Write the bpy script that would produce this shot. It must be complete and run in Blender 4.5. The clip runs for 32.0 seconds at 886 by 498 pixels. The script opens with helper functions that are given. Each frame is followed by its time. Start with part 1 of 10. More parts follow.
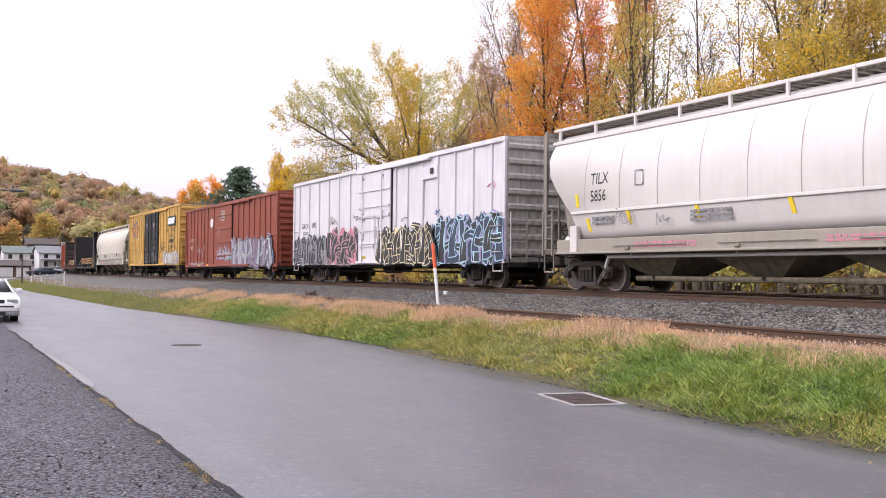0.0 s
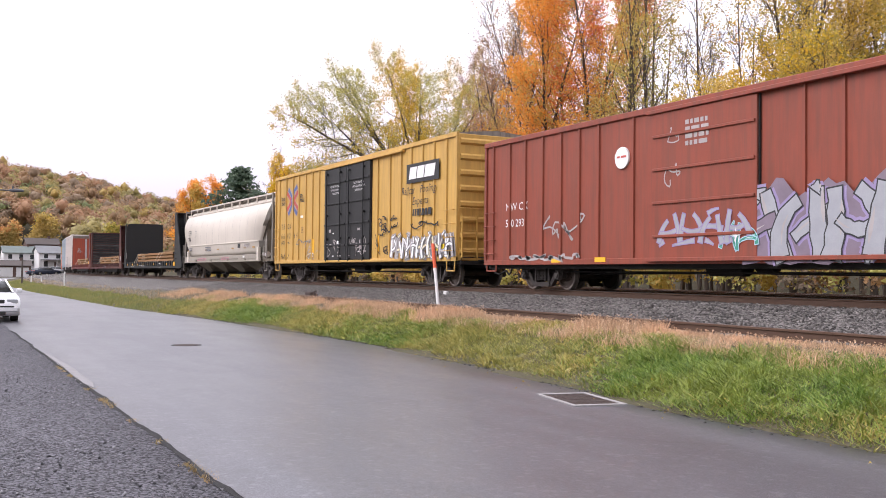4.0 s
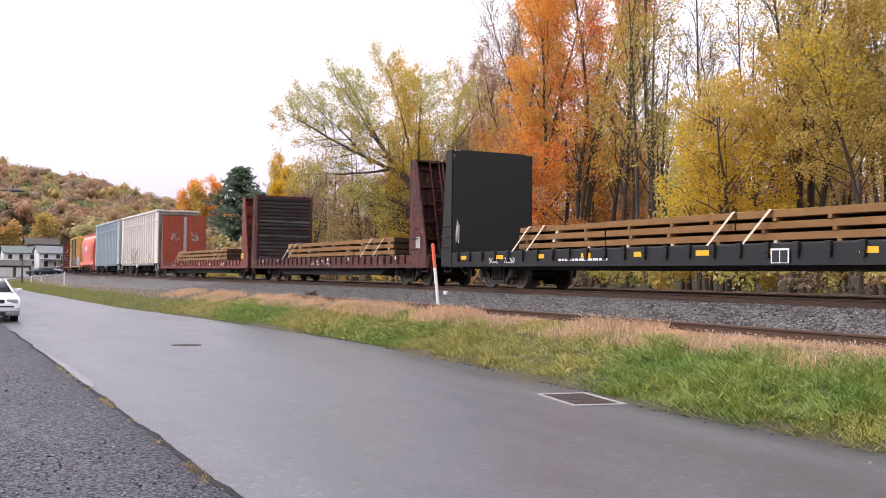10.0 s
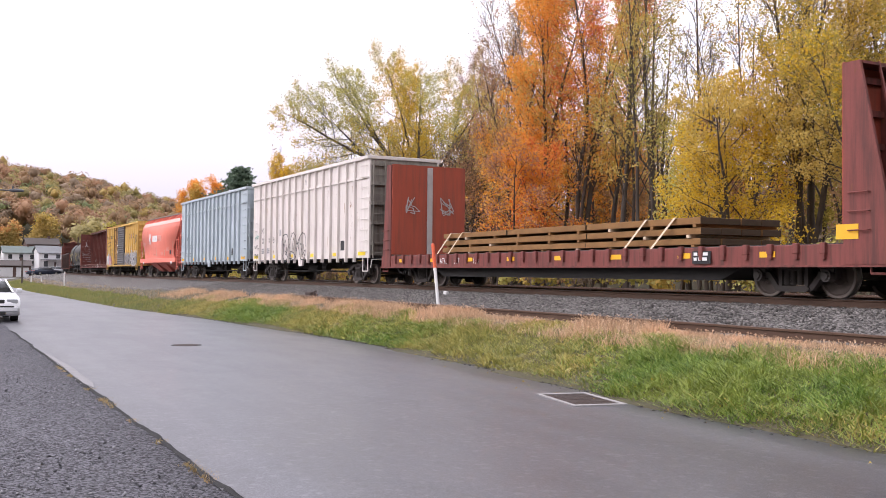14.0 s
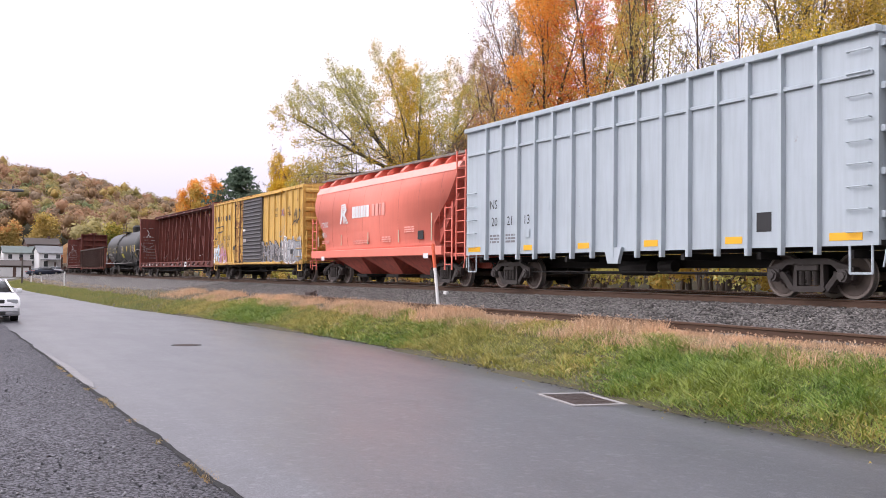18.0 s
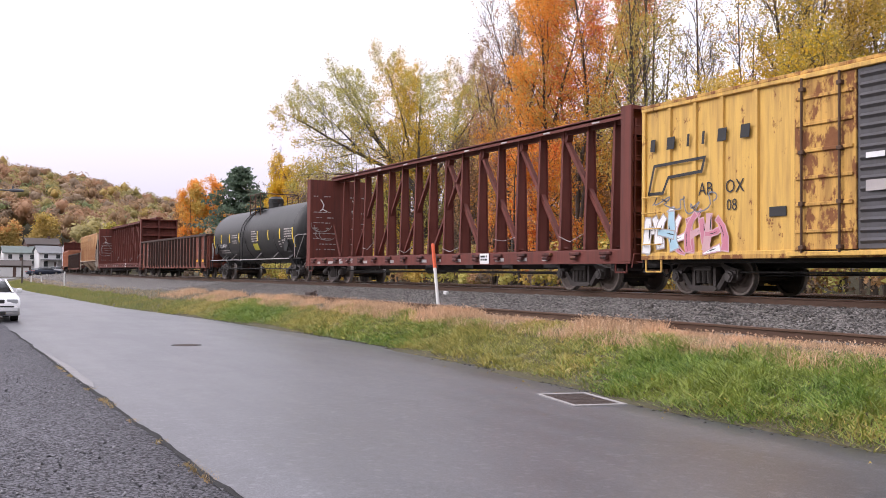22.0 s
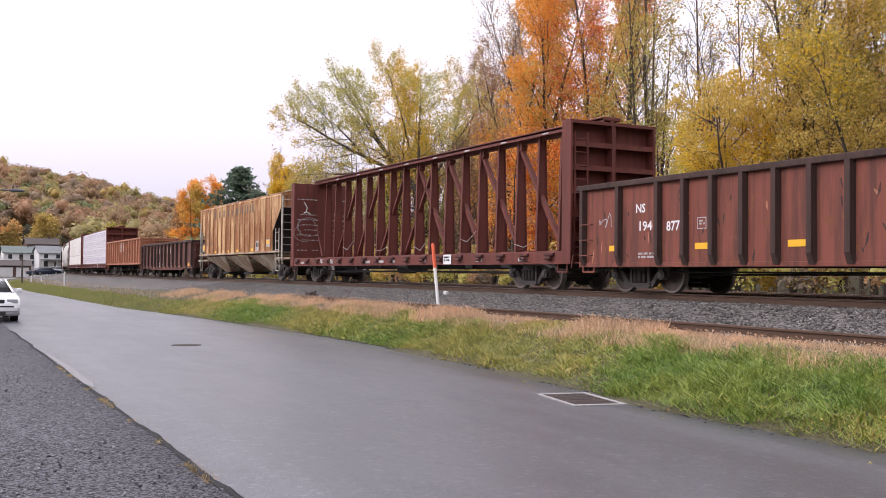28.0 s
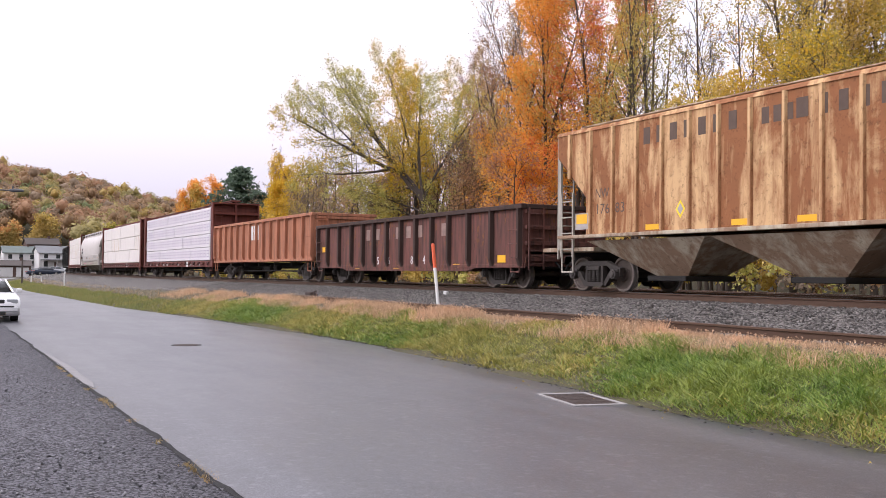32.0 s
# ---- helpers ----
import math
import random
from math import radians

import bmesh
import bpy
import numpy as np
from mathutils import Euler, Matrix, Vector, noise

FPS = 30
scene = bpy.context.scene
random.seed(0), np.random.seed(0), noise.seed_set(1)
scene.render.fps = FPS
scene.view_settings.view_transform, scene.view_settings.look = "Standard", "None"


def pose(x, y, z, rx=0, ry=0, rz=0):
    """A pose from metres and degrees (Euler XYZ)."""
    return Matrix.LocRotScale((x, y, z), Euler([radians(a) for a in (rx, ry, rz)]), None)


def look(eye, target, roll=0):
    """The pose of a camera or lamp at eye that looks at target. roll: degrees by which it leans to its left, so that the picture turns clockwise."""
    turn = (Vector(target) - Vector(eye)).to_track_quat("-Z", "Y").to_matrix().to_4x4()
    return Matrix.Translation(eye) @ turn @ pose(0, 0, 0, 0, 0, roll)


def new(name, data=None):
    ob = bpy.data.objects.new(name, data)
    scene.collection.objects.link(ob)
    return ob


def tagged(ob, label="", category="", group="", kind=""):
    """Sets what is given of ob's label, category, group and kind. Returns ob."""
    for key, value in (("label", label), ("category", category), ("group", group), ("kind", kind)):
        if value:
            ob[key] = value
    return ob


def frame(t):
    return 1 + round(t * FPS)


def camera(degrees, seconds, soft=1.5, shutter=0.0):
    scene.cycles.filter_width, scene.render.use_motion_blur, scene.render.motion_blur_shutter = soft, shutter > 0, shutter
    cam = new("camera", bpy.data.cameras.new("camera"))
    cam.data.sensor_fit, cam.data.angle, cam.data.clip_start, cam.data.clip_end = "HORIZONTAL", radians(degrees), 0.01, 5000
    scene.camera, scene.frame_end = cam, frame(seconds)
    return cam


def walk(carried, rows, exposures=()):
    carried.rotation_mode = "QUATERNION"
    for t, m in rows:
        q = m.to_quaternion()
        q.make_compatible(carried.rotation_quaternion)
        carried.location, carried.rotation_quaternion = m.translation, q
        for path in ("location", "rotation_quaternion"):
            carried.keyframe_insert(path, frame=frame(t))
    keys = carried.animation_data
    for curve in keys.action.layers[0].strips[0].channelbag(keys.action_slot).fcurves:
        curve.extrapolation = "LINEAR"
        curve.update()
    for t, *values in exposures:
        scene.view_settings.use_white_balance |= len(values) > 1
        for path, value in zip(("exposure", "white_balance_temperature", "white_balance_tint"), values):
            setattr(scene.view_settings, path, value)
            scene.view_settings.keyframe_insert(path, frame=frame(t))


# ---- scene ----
CLIP = 32.0
FOV = 48.27
EYE = Vector((0.0, 0.0, 1.7))
YAW, PITCH, ROLL = radians(27.539), radians(1.444), 0.561
cam = camera(FOV, CLIP, soft=0.65)
AIM = Vector((-math.cos(YAW) * math.cos(PITCH), math.sin(YAW) * math.cos(PITCH), math.sin(PITCH)))
CAM_POSE = look(EYE, EYE + AIM, ROLL)

# ---- world: an overcast autumn sky, brightest overhead ----
world = bpy.data.worlds.new("overcast_sky")
scene.world = world
world.use_nodes = True
wt = world.node_tree
wt.nodes.clear()
SUN_EL, SUN_ROT = radians(38), radians(200)
w_out = wt.nodes.new("ShaderNodeOutputWorld")
w_bg = wt.nodes.new("ShaderNodeBackground")
w_sky = wt.nodes.new("ShaderNodeTexSky")
w_sky.sky_type, w_sky.sun_disc = "NISHITA", False
w_sky.sun_elevation, w_sky.sun_rotation, w_sky.air_density, w_sky.dust_density = SUN_EL, SUN_ROT, 1.0, 6.0
w_hsv = wt.nodes.new("ShaderNodeHueSaturation")
w_hsv.inputs["Saturation"].default_value = 0.12
w_hsv.inputs["Value"].default_value = 0.10
w_co = wt.nodes.new("ShaderNodeTexCoord")
w_sep = wt.nodes.new("ShaderNodeSeparateXYZ")
w_ramp = wt.nodes.new("ShaderNodeValToRGB")
w_cl = wt.nodes.new("ShaderNodeTexNoise")
w_cl.inputs["Scale"].default_value, w_cl.inputs["Detail"].default_value = 1.6, 4.0
w_mul = wt.nodes.new("ShaderNodeMix")
w_mul.data_type, w_mul.blend_type = "RGBA", "MULTIPLY"
w_mul.inputs["Factor"].default_value = 0.10
w_add = wt.nodes.new("ShaderNodeMix")
w_add.data_type, w_add.blend_type = "RGBA", "ADD"
w_add.inputs["Factor"].default_value = 1.0
els = w_ramp.color_ramp.elements
els[0].position, els[0].color = 0.0, (0.68, 0.655, 0.735, 1)
els[1].position, els[1].color = 1.0, (1.75, 1.76, 1.80, 1)
for p_, c_ in ((0.07, (0.76, 0.735, 0.81, 1)), (0.16, (0.93, 0.91, 0.96, 1)), (0.28, (1.06, 1.06, 1.08, 1))):
    e_ = els.new(p_)
    e_.color = c_
wl = wt.links.new
wl(w_co.outputs["Generated"], w_sep.inputs[0])
wl(w_sep.outputs["Z"], w_ramp.inputs[0])
wl(w_co.outputs["Generated"], w_cl.inputs["Vector"])
wl(w_ramp.outputs["Color"], w_mul.inputs[6])
wl(w_cl.outputs["Color"], w_mul.inputs[7])
wl(w_sky.outputs["Color"], w_hsv.inputs["Color"])
wl(w_mul.outputs[2], w_add.inputs[6])
wl(w_hsv.outputs["Color"], w_add.inputs[7])
wl(w_add.outputs[2], w_bg.inputs["Color"])
w_bg.inputs["Strength"].default_value = 1.0
wl(w_bg.outputs[0], w_out.inputs["Surface"])

sun_data = bpy.data.lights.new("sun", "SUN")
sun_data.energy, sun_data.angle, sun_data.color = 0.55, radians(40), (1.0, 0.97, 0.93)
sun = new("sun", sun_data)
sun.matrix_world = look((-30, -45, 50), (0, 20, 0))
scene.view_settings.exposure = 0.0


# ---- materials ----
class Nodes:
    """Short hand for building a node material."""

    def __init__(self, name):
        self.m = bpy.data.materials.new(name)
        self.m.use_nodes = True
        self.t = self.m.node_tree
        self.t.nodes.clear()
        self.out = self.t.nodes.new("ShaderNodeOutputMaterial")
        self.co = self.t.nodes.new("ShaderNodeTexCoord")

    def link(self, a, b):
        self.t.links.new(a, b)

    def put(self, socket, value):
        if isinstance(value, bpy.types.NodeSocket):
            self.link(value, socket)
        elif isinstance(value, tuple) and len(value) == 3 and socket.type == "RGBA":
            socket.default_value = (*value, 1)
        else:
            socket.default_value = value

    def noise(self, scale, detail=4.0, rough=0.55, stretch=(1, 1, 1), dist=0.0):
        mp = self.t.nodes.new("ShaderNodeMapping")
        mp.inputs["Scale"].default_value = stretch
        self.link(self.co.outputs["Object"], mp.inputs["Vector"])
        n = self.t.nodes.new("ShaderNodeTexNoise")
        n.inputs["Scale"].default_value, n.inputs["Detail"].default_value = scale, detail
        n.inputs["Roughness"].default_value, n.inputs["Distortion"].default_value = rough, dist
        self.link(mp.outputs[0], n.inputs["Vector"])
        return n.outputs["Fac"]

    def cells(self, scale, feature="F1", out="Distance", stretch=(1, 1, 1)):
        mp = self.t.nodes.new("ShaderNodeMapping")
        mp.inputs["Scale"].default_value = stretch
        self.link(self.co.outputs["Object"], mp.inputs["Vector"])
        n = self.t.nodes.new("ShaderNodeTexVoronoi")
        n.feature = feature
        n.inputs["Scale"].default_value = scale
        self.link(mp.outputs[0], n.inputs["Vector"])
        return n.outputs[out]

    def ramp(self, fac, *stops):
        r = self.t.nodes.new("ShaderNodeValToRGB")
        e = r.color_ramp.elements
        while len(e) < len(stops):
            e.new(0.5)
        for el, (p, c) in zip(e, stops):
            el.position = p
            el.color = (*c, 1) if isinstance(c, tuple) else (c, c, c, 1)
        self.link(fac, r.inputs[0])
        return r.outputs["Color"]

    def mix(self, fac, a, b, blend="MIX"):
        x = self.t.nodes.new("ShaderNodeMix")
        x.data_type, x.blend_type = "RGBA", blend
        self.put(x.inputs["Factor"], fac)
        self.put(x.inputs[6], a)
        self.put(x.inputs[7], b)
        return x.outputs[2]

    def math(self, op, a, b=0.5):
        x = self.t.nodes.new("ShaderNodeMath")
        x.operation = op
        self.put(x.inputs[0], a)
        self.put(x.inputs[1], b)
        return x.outputs[0]

    def random(self, island=False):
        if island:
            return self.t.nodes.new("ShaderNodeNewGeometry").outputs["Random Per Island"]
        return self.t.nodes.new("ShaderNodeObjectInfo").outputs["Random"]

    def bump(self, height, strength=0.3, distance=0.02):
        b = self.t.nodes.new("ShaderNodeBump")
        b.inputs["Strength"].default_value, b.inputs["Distance"].default_value = strength, distance
        self.link(height, b.inputs["Height"])
        return b.outputs[0]

    def done(self, color, rough=0.6, metal=0.0, normal=None, spec=None, translucent=0.0):
        p = self.t.nodes.new("ShaderNodeBsdfPrincipled")
        self.put(p.inputs["Base Color"], color)
        self.put(p.inputs["Roughness"], rough)
        self.put(p.inputs["Metallic"], metal)
        if spec is not None:
            self.put(p.inputs["Specular IOR Level"], spec)
        if normal is not None:
            self.link(normal, p.inputs["Normal"])
        surface = p.outputs[0]
        if translucent:
            tr = self.t.nodes.new("ShaderNodeBsdfTranslucent")
            self.put(tr.inputs["Color"], color)
            mx = self.t.nodes.new("ShaderNodeMixShader")
            mx.inputs[0].default_value = translucent
            self.link(surface, mx.inputs[1])
            self.link(tr.outputs[0], mx.inputs[2])
            surface = mx.outputs[0]
        self.link(surface, self.out.inputs["Surface"])
        return self.m


def plain(name, color, rough=0.6, metal=0.0, var=0.25, scale=3.0, fine=40.0, bump=0.15):
    """A surface with broad and fine variation of its tone and a little relief."""
    n = Nodes(name)
    dark = tuple(c * (1 - var) for c in color)
    light = tuple(min(1, c * (1 + var * 0.6)) for c in color)
    c = n.mix(n.noise(scale, 5), dark, light)
    c = n.mix(n.math("MULTIPLY", n.noise(fine, 3), 0.35), c, tuple(x * 0.6 for x in color))
    return n.done(c, rough, metal, n.bump(n.noise(fine, 3), bump, 0.01))


RUST = (0.13, 0.045, 0.018)


def paint(name, color, rust=0.1, dirt=0.25, rough=0.5, grime=(0.06, 0.05, 0.04), fade=0.12):
    """Rail car paint: faded in broad patches, streaked by rain, rust showing in spots."""
    n = Nodes(name)
    c = n.mix(n.noise(0.7, 4), tuple(x * (1 - fade) for x in color), tuple(min(1, x * (1 + fade) + 0.01) for x in color))
    streak = n.noise(2.2, 5, 0.6, (3.0, 3.0, 0.25))
    c = n.mix(n.math("MULTIPLY", n.ramp(streak, (0.42, 0.0), (0.66, 1.0)), min(0.9, dirt * 1.25)), c, grime)
    drips = n.noise(7.0, 5, 0.65, (3.0, 3.0, 0.12))
    c = n.mix(n.math("MULTIPLY", n.ramp(drips, (0.54, 0.0), (0.72, 1.0)), min(0.5, dirt * 0.65)), c, tuple(x * 0.45 + y * 0.4 for x, y in zip(color, grime)))
    spots = n.noise(3.0, 8, 0.7, (1.0, 1.0, 0.6))
    edge = 0.69 - rust * 0.42
    mask = n.ramp(spots, (edge, 0.0), (edge + 0.06, 1.0))
    rusty = n.mix(n.noise(9, 4), RUST, (0.27, 0.12, 0.05))
    c = n.mix(mask, c, rusty)
    c = n.mix(n.math("MULTIPLY", n.noise(26, 4), dirt * 0.5), c, grime)
    r = n.mix(mask, (rough,) * 3, (0.85,) * 3)
    return n.done(c, r, 0.0, n.bump(n.noise(5, 5), 0.14, 0.02), spec=0.28)


def weathered(name, color, under, amount=0.5, tall=0.55):
    """Old paint worn off in blotches and runs over a rusty under colour."""
    n = Nodes(name)
    blotch = n.noise(1.1, 8, 0.68, (1.0, 1.0, tall), 0.6)
    runs = n.noise(2.4, 6, 0.6, (2.2, 2.2, 0.16))
    f = n.ramp(n.math("ADD", n.math("MULTIPLY", blotch, 0.75), n.math("MULTIPLY", runs, 0.30)), (0.47 - amount * 0.06, 0.0), (0.60 - amount * 0.06, 0.9))
    rust = n.mix(n.noise(2.2, 6, 0.65), under, tuple(min(1, x * 2.1) for x in under))
    c = n.mix(n.noise(0.5, 4), tuple(x * 0.85 for x in color), tuple(min(1, x * 1.2) for x in color))
    c = n.mix(f, c, rust)
    c = n.mix(n.math("MULTIPLY", n.ramp(n.noise(9, 6, 0.7), (0.55, 0.0), (0.7, 1.0)), 0.55), c, tuple(x * 0.4 for x in under))
    return n.done(c, 0.8, 0.0, n.bump(n.noise(7, 5), 0.2, 0.02), spec=0.25)


def asphalt_material():
    """Damp asphalt: wet film in the hollows and wheel lanes, duller crown, fine grit, a few cracks."""
    n = Nodes("worn_asphalt")
    wet = n.ramp(n.math("ADD", n.math("MULTIPLY", n.noise(0.30, 5, 0.55, (0.16, 1.0, 1)), 0.7), n.math("MULTIPLY", n.noise(0.9, 6, 0.6, (0.5, 1.0, 1)), 0.3)), (0.40, 0.0), (0.60, 1.0))
    c = n.mix(wet, (0.048, 0.046, 0.058), (0.028, 0.027, 0.036))
    c = n.mix(n.math("MULTIPLY", n.ramp(n.noise(1.0, 4, 0.55, (0.05, 0.9, 1)), (0.46, 0.0), (0.62, 1.0)), 0.40), c, (0.072, 0.070, 0.083))
    c = n.mix(0.42, c, n.ramp(n.cells(80, out="Color"), (0.25, (0.010, 0.010, 0.012)), (0.5, (0.030, 0.029, 0.036)), (0.78, (0.12, 0.117, 0.137))))
    c = n.mix(n.ramp(n.cells(17, out="Color"), (0.80, 0.0), (0.84, 0.30)), c, (0.17, 0.165, 0.18))
    c = n.mix(n.ramp(n.cells(11, out="Color"), (0.83, 0.0), (0.86, 0.45)), c, (0.020, 0.019, 0.022))
    crack = n.ramp(n.cells(0.33, "DISTANCE_TO_EDGE", "Distance"), (0.0, 1.0), (0.012, 0.0))
    c = n.mix(n.math("MULTIPLY", crack, n.ramp(n.noise(0.25, 3), (0.45, 0.0), (0.6, 0.7))), c, (0.02, 0.02, 0.02))
    r = n.mix(wet, (0.42,) * 3, (0.32,) * 3)
    h = n.math("ADD", n.noise(120, 2), n.cells(90))
    return n.done(c, r, 0.0, n.bump(h, 0.10, 0.006), spec=1.0)


def gravel_material(name, dark, light, scale=38.0, rough=0.85, bump=0.9, soil=(0.09, 0.08, 0.07), soil_at=0.6):
    n = Nodes(name)
    cell = n.cells(scale, out="Color")
    c = n.ramp(cell, (0.22, dark), (0.5, tuple((x + y) * 0.42 for x, y in zip(dark, light))), (0.8, light))
    c = n.mix(n.ramp(n.noise(0.8, 5), (soil_at, 0.0), (soil_at + 0.15, 0.8)), c, soil)
    h = n.math("SUBTRACT", 1.0, n.cells(scale))
    return n.done(c, rough, 0.0, n.bump(n.math("ADD", h, n.noise(scale * 3, 3)), bump, 0.02), spec=0.15)


def soil_material():
    n = Nodes("verge_soil")
    c = n.mix(n.noise(0.6, 5), (0.040, 0.048, 0.016), (0.075, 0.058, 0.030))
    c = n.mix(n.ramp(n.noise(6, 5), (0.4, 0.0), (0.7, 0.7)), c, (0.085, 0.065, 0.038))
    return n.done(c, 0.95, 0.0, n.bump(n.noise(14, 6), 0.8, 0.05))


def leaf_material(name, a, b, c3, trans=0.5):
    n = Nodes(name)
    r = n.random(True)
    c = n.ramp(r, (0.0, a), (0.5, b), (1.0, c3))
    c = n.mix(n.math("MULTIPLY", n.noise(0.5, 3), 0.25), c, tuple(x * 0.55 for x in a))
    return n.done(c, 0.65, 0.0, None, None, trans)


def bark_material(name, a, b):
    n = Nodes(name)
    c = n.mix(n.noise(3, 6, 0.6, (4, 4, 0.6)), a, b)
    return n.done(c, 0.95, 0.0, n.bump(n.noise(10, 5, 0.6, (3, 3, 0.4)), 0.8, 0.03))


M = {}
M["asphalt"] = asphalt_material()
M["lot"] = gravel_material("gravel_lot_surface", (0.014, 0.013, 0.016), (0.20, 0.195, 0.22), 50.0, 0.6, 0.9, (0.050, 0.047, 0.054), 0.64)
M["ballast"] = gravel_material("crushed_stone", (0.02, 0.018, 0.017), (0.27, 0.25, 0.235), 24.0, 0.9, 1.0, (0.11, 0.095, 0.08), 0.66)
M["crevice"] = plain("very_dark_asphalt", (0.020, 0.019, 0.020), 0.95, 0, 0.5, 20, 90, 0.8)
M["soil"] = soil_material()
M["rail"] = plain("rusty_rail", (0.10, 0.055, 0.035), 0.7, 0.3, 0.3, 6)
M["rail_top"] = plain("polished_rail_head", (0.42, 0.41, 0.42), 0.32, 0.9, 0.15, 3)
M["tie"] = plain("creosoted_tie", (0.055, 0.045, 0.038), 0.9, 0, 0.4, 5)


def stone_material(name, a, b):
    n = Nodes(name)
    c = n.ramp(n.random(True), (0.0, a), (0.6, tuple((x + y) / 2 for x, y in zip(a, b))), (1.0, b))
    c = n.mix(n.math("MULTIPLY", n.noise(30, 3), 0.4), c, a)
    return n.done(c, 0.85, 0, n.bump(n.noise(45, 3), 0.3, 0.01))


M["stone"] = stone_material("ballast_stone", (0.032, 0.028, 0.026), (0.28, 0.258, 0.24))
M["crumb"] = stone_material("asphalt_crumb", (0.02, 0.018, 0.017), (0.12, 0.11, 0.10))
M["pebble"] = stone_material("lot_pebble", (0.05, 0.05, 0.056), (0.36, 0.35, 0.37))


# ---- mesh helpers ----
def part(name, bm, material, parent=None, label="", smooth=False):
    """Links a bmesh as one mesh object under a thing or a part."""
    me = bpy.data.meshes.new(name)
    bm.to_mesh(me)
    bm.free()
    return shared(name, me, material, parent, label, smooth)


def shared(name, me, material=None, parent=None, label="", smooth=False):
    if material is not None and not me.materials:
        for mt in material if isinstance(material, (list, tuple)) else (material,):
            me.materials.append(mt)
    if smooth:
        me.polygons.foreach_set("use_smooth", [True] * len(me.polygons))
    ob = new(name, me)
    if parent is not None:
        ob.parent = parent
    if label:
        ob["label"] = label
    return ob


def flat_mesh(name, verts, faces, material, mats=None):
    """A mesh from numpy vertices and faces of one size."""
    verts, faces = np.asarray(verts, dtype=np.float32), np.asarray(faces, dtype=np.int32)
    me = bpy.data.meshes.new(name)
    k = faces.shape[1]
    me.vertices.add(len(verts))
    me.vertices.foreach_set("co", verts.ravel())
    me.loops.add(faces.size)
    me.loops.foreach_set("vertex_index", faces.ravel())
    me.polygons.add(len(faces))
    me.polygons.foreach_set("loop_start", np.arange(0, faces.size, k, dtype=np.int32))
    for mt in material if isinstance(material, (list, tuple)) else (material,):
        me.materials.append(mt)
    if mats is not None:
        me.polygons.foreach_set("material_index", np.asarray(mats, dtype=np.int32))
    me.update(calc_edges=True)
    return me


def hexa(bm, pts, mi=0):
    """A block from eight corners: four below, four above, both counter-clockwise."""
    v = [bm.verts.new(p) for p in pts]
    for q in ((0, 3, 2, 1), (4, 5, 6, 7), (0, 1, 5, 4), (1, 2, 6, 5), (2, 3, 7, 6), (3, 0, 4, 7)):
        bm.faces.new([v[i] for i in q]).material_index = mi
    return v


def box(bm, x0, x1, y0, y1, z0, z1, c=0.0, mi=0):
    """A block, its upright and level edges chamfered by c."""
    if c <= 0:
        return hexa(bm, ((x0, y0, z0), (x1, y0, z0), (x1, y1, z0), (x0, y1, z0), (x0, y0, z1), (x1, y0, z1), (x1, y1, z1), (x0, y1, z1)), mi)
    ring = lambda d, z: [bm.verts.new(p) for p in ((x0 + d + c, y0 + d, z), (x1 - d - c, y0 + d, z), (x1 - d, y0 + d + c, z), (x1 - d, y1 - d - c, z), (x1 - d - c, y1 - d, z), (x0 + d + c, y1 - d, z), (x0 + d, y1 - d - c, z), (x0 + d, y0 + d + c, z))]
    rings = [ring(c, z0), ring(0, z0 + c), ring(0, z1 - c), ring(c, z1)]
    bm.faces.new(rings[0][::-1]).material_index = mi
    bm.faces.new(rings[3]).material_index = mi
    for a, b in zip(rings, rings[1:]):
        for i in range(8):
            bm.faces.new((a[i], a[(i + 1) % 8], b[(i + 1) % 8], b[i])).material_index = mi


def rod(bm, a, b, r0, r1=None, n=8, mi=0, caps=True):
    """A round bar from a to b."""
    a, b = Vector(a), Vector(b)
    r1 = r0 if r1 is None else r1
    d = (b - a).normalized()
    s = d.orthogonal().normalized()
    t = d.cross(s)
    ra, rb = [], []
    for i in range(n):
        w = 2 * math.pi * i / n
        o = s * math.cos(w) + t * math.sin(w)
        ra.append(bm.verts.new(a + o * r0))
        rb.append(bm.verts.new(b + o * r1))
    for i in range(n):
        bm.faces.new((ra[i], ra[(i + 1) % n], rb[(i + 1) % n], rb[i])).material_index = mi
    if caps:
        bm.faces.new(ra[::-1]).material_index = mi
        bm.faces.new(rb).material_index = mi


def pipe(bm, pts, r, n=6, mi=0):
    for a, b in zip(pts, pts[1:]):
        rod(bm, a, b, r, r, n, mi)


def prism(bm, poly, axis, a, b, mi=0):
    """A polygon, given in the plane across an axis, drawn out from a to b along it."""
    def at(p, w):
        return {"x": (w, p[0], p[1]), "y": (p[0], w, p[1]), "z": (p[0], p[1], w)}[axis]
    lo = [bm.verts.new(at(p, a)) for p in poly]
    hi = [bm.verts.new(at(p, b)) for p in poly]
    k = len(poly)
    fs = [bm.faces.new(lo[::-1]), bm.faces.new(hi)]
    fs += [bm.faces.new((lo[i], lo[(i + 1) % k], hi[(i + 1) % k], hi[i])) for i in range(k)]
    for f in fs:
        f.material_index = mi


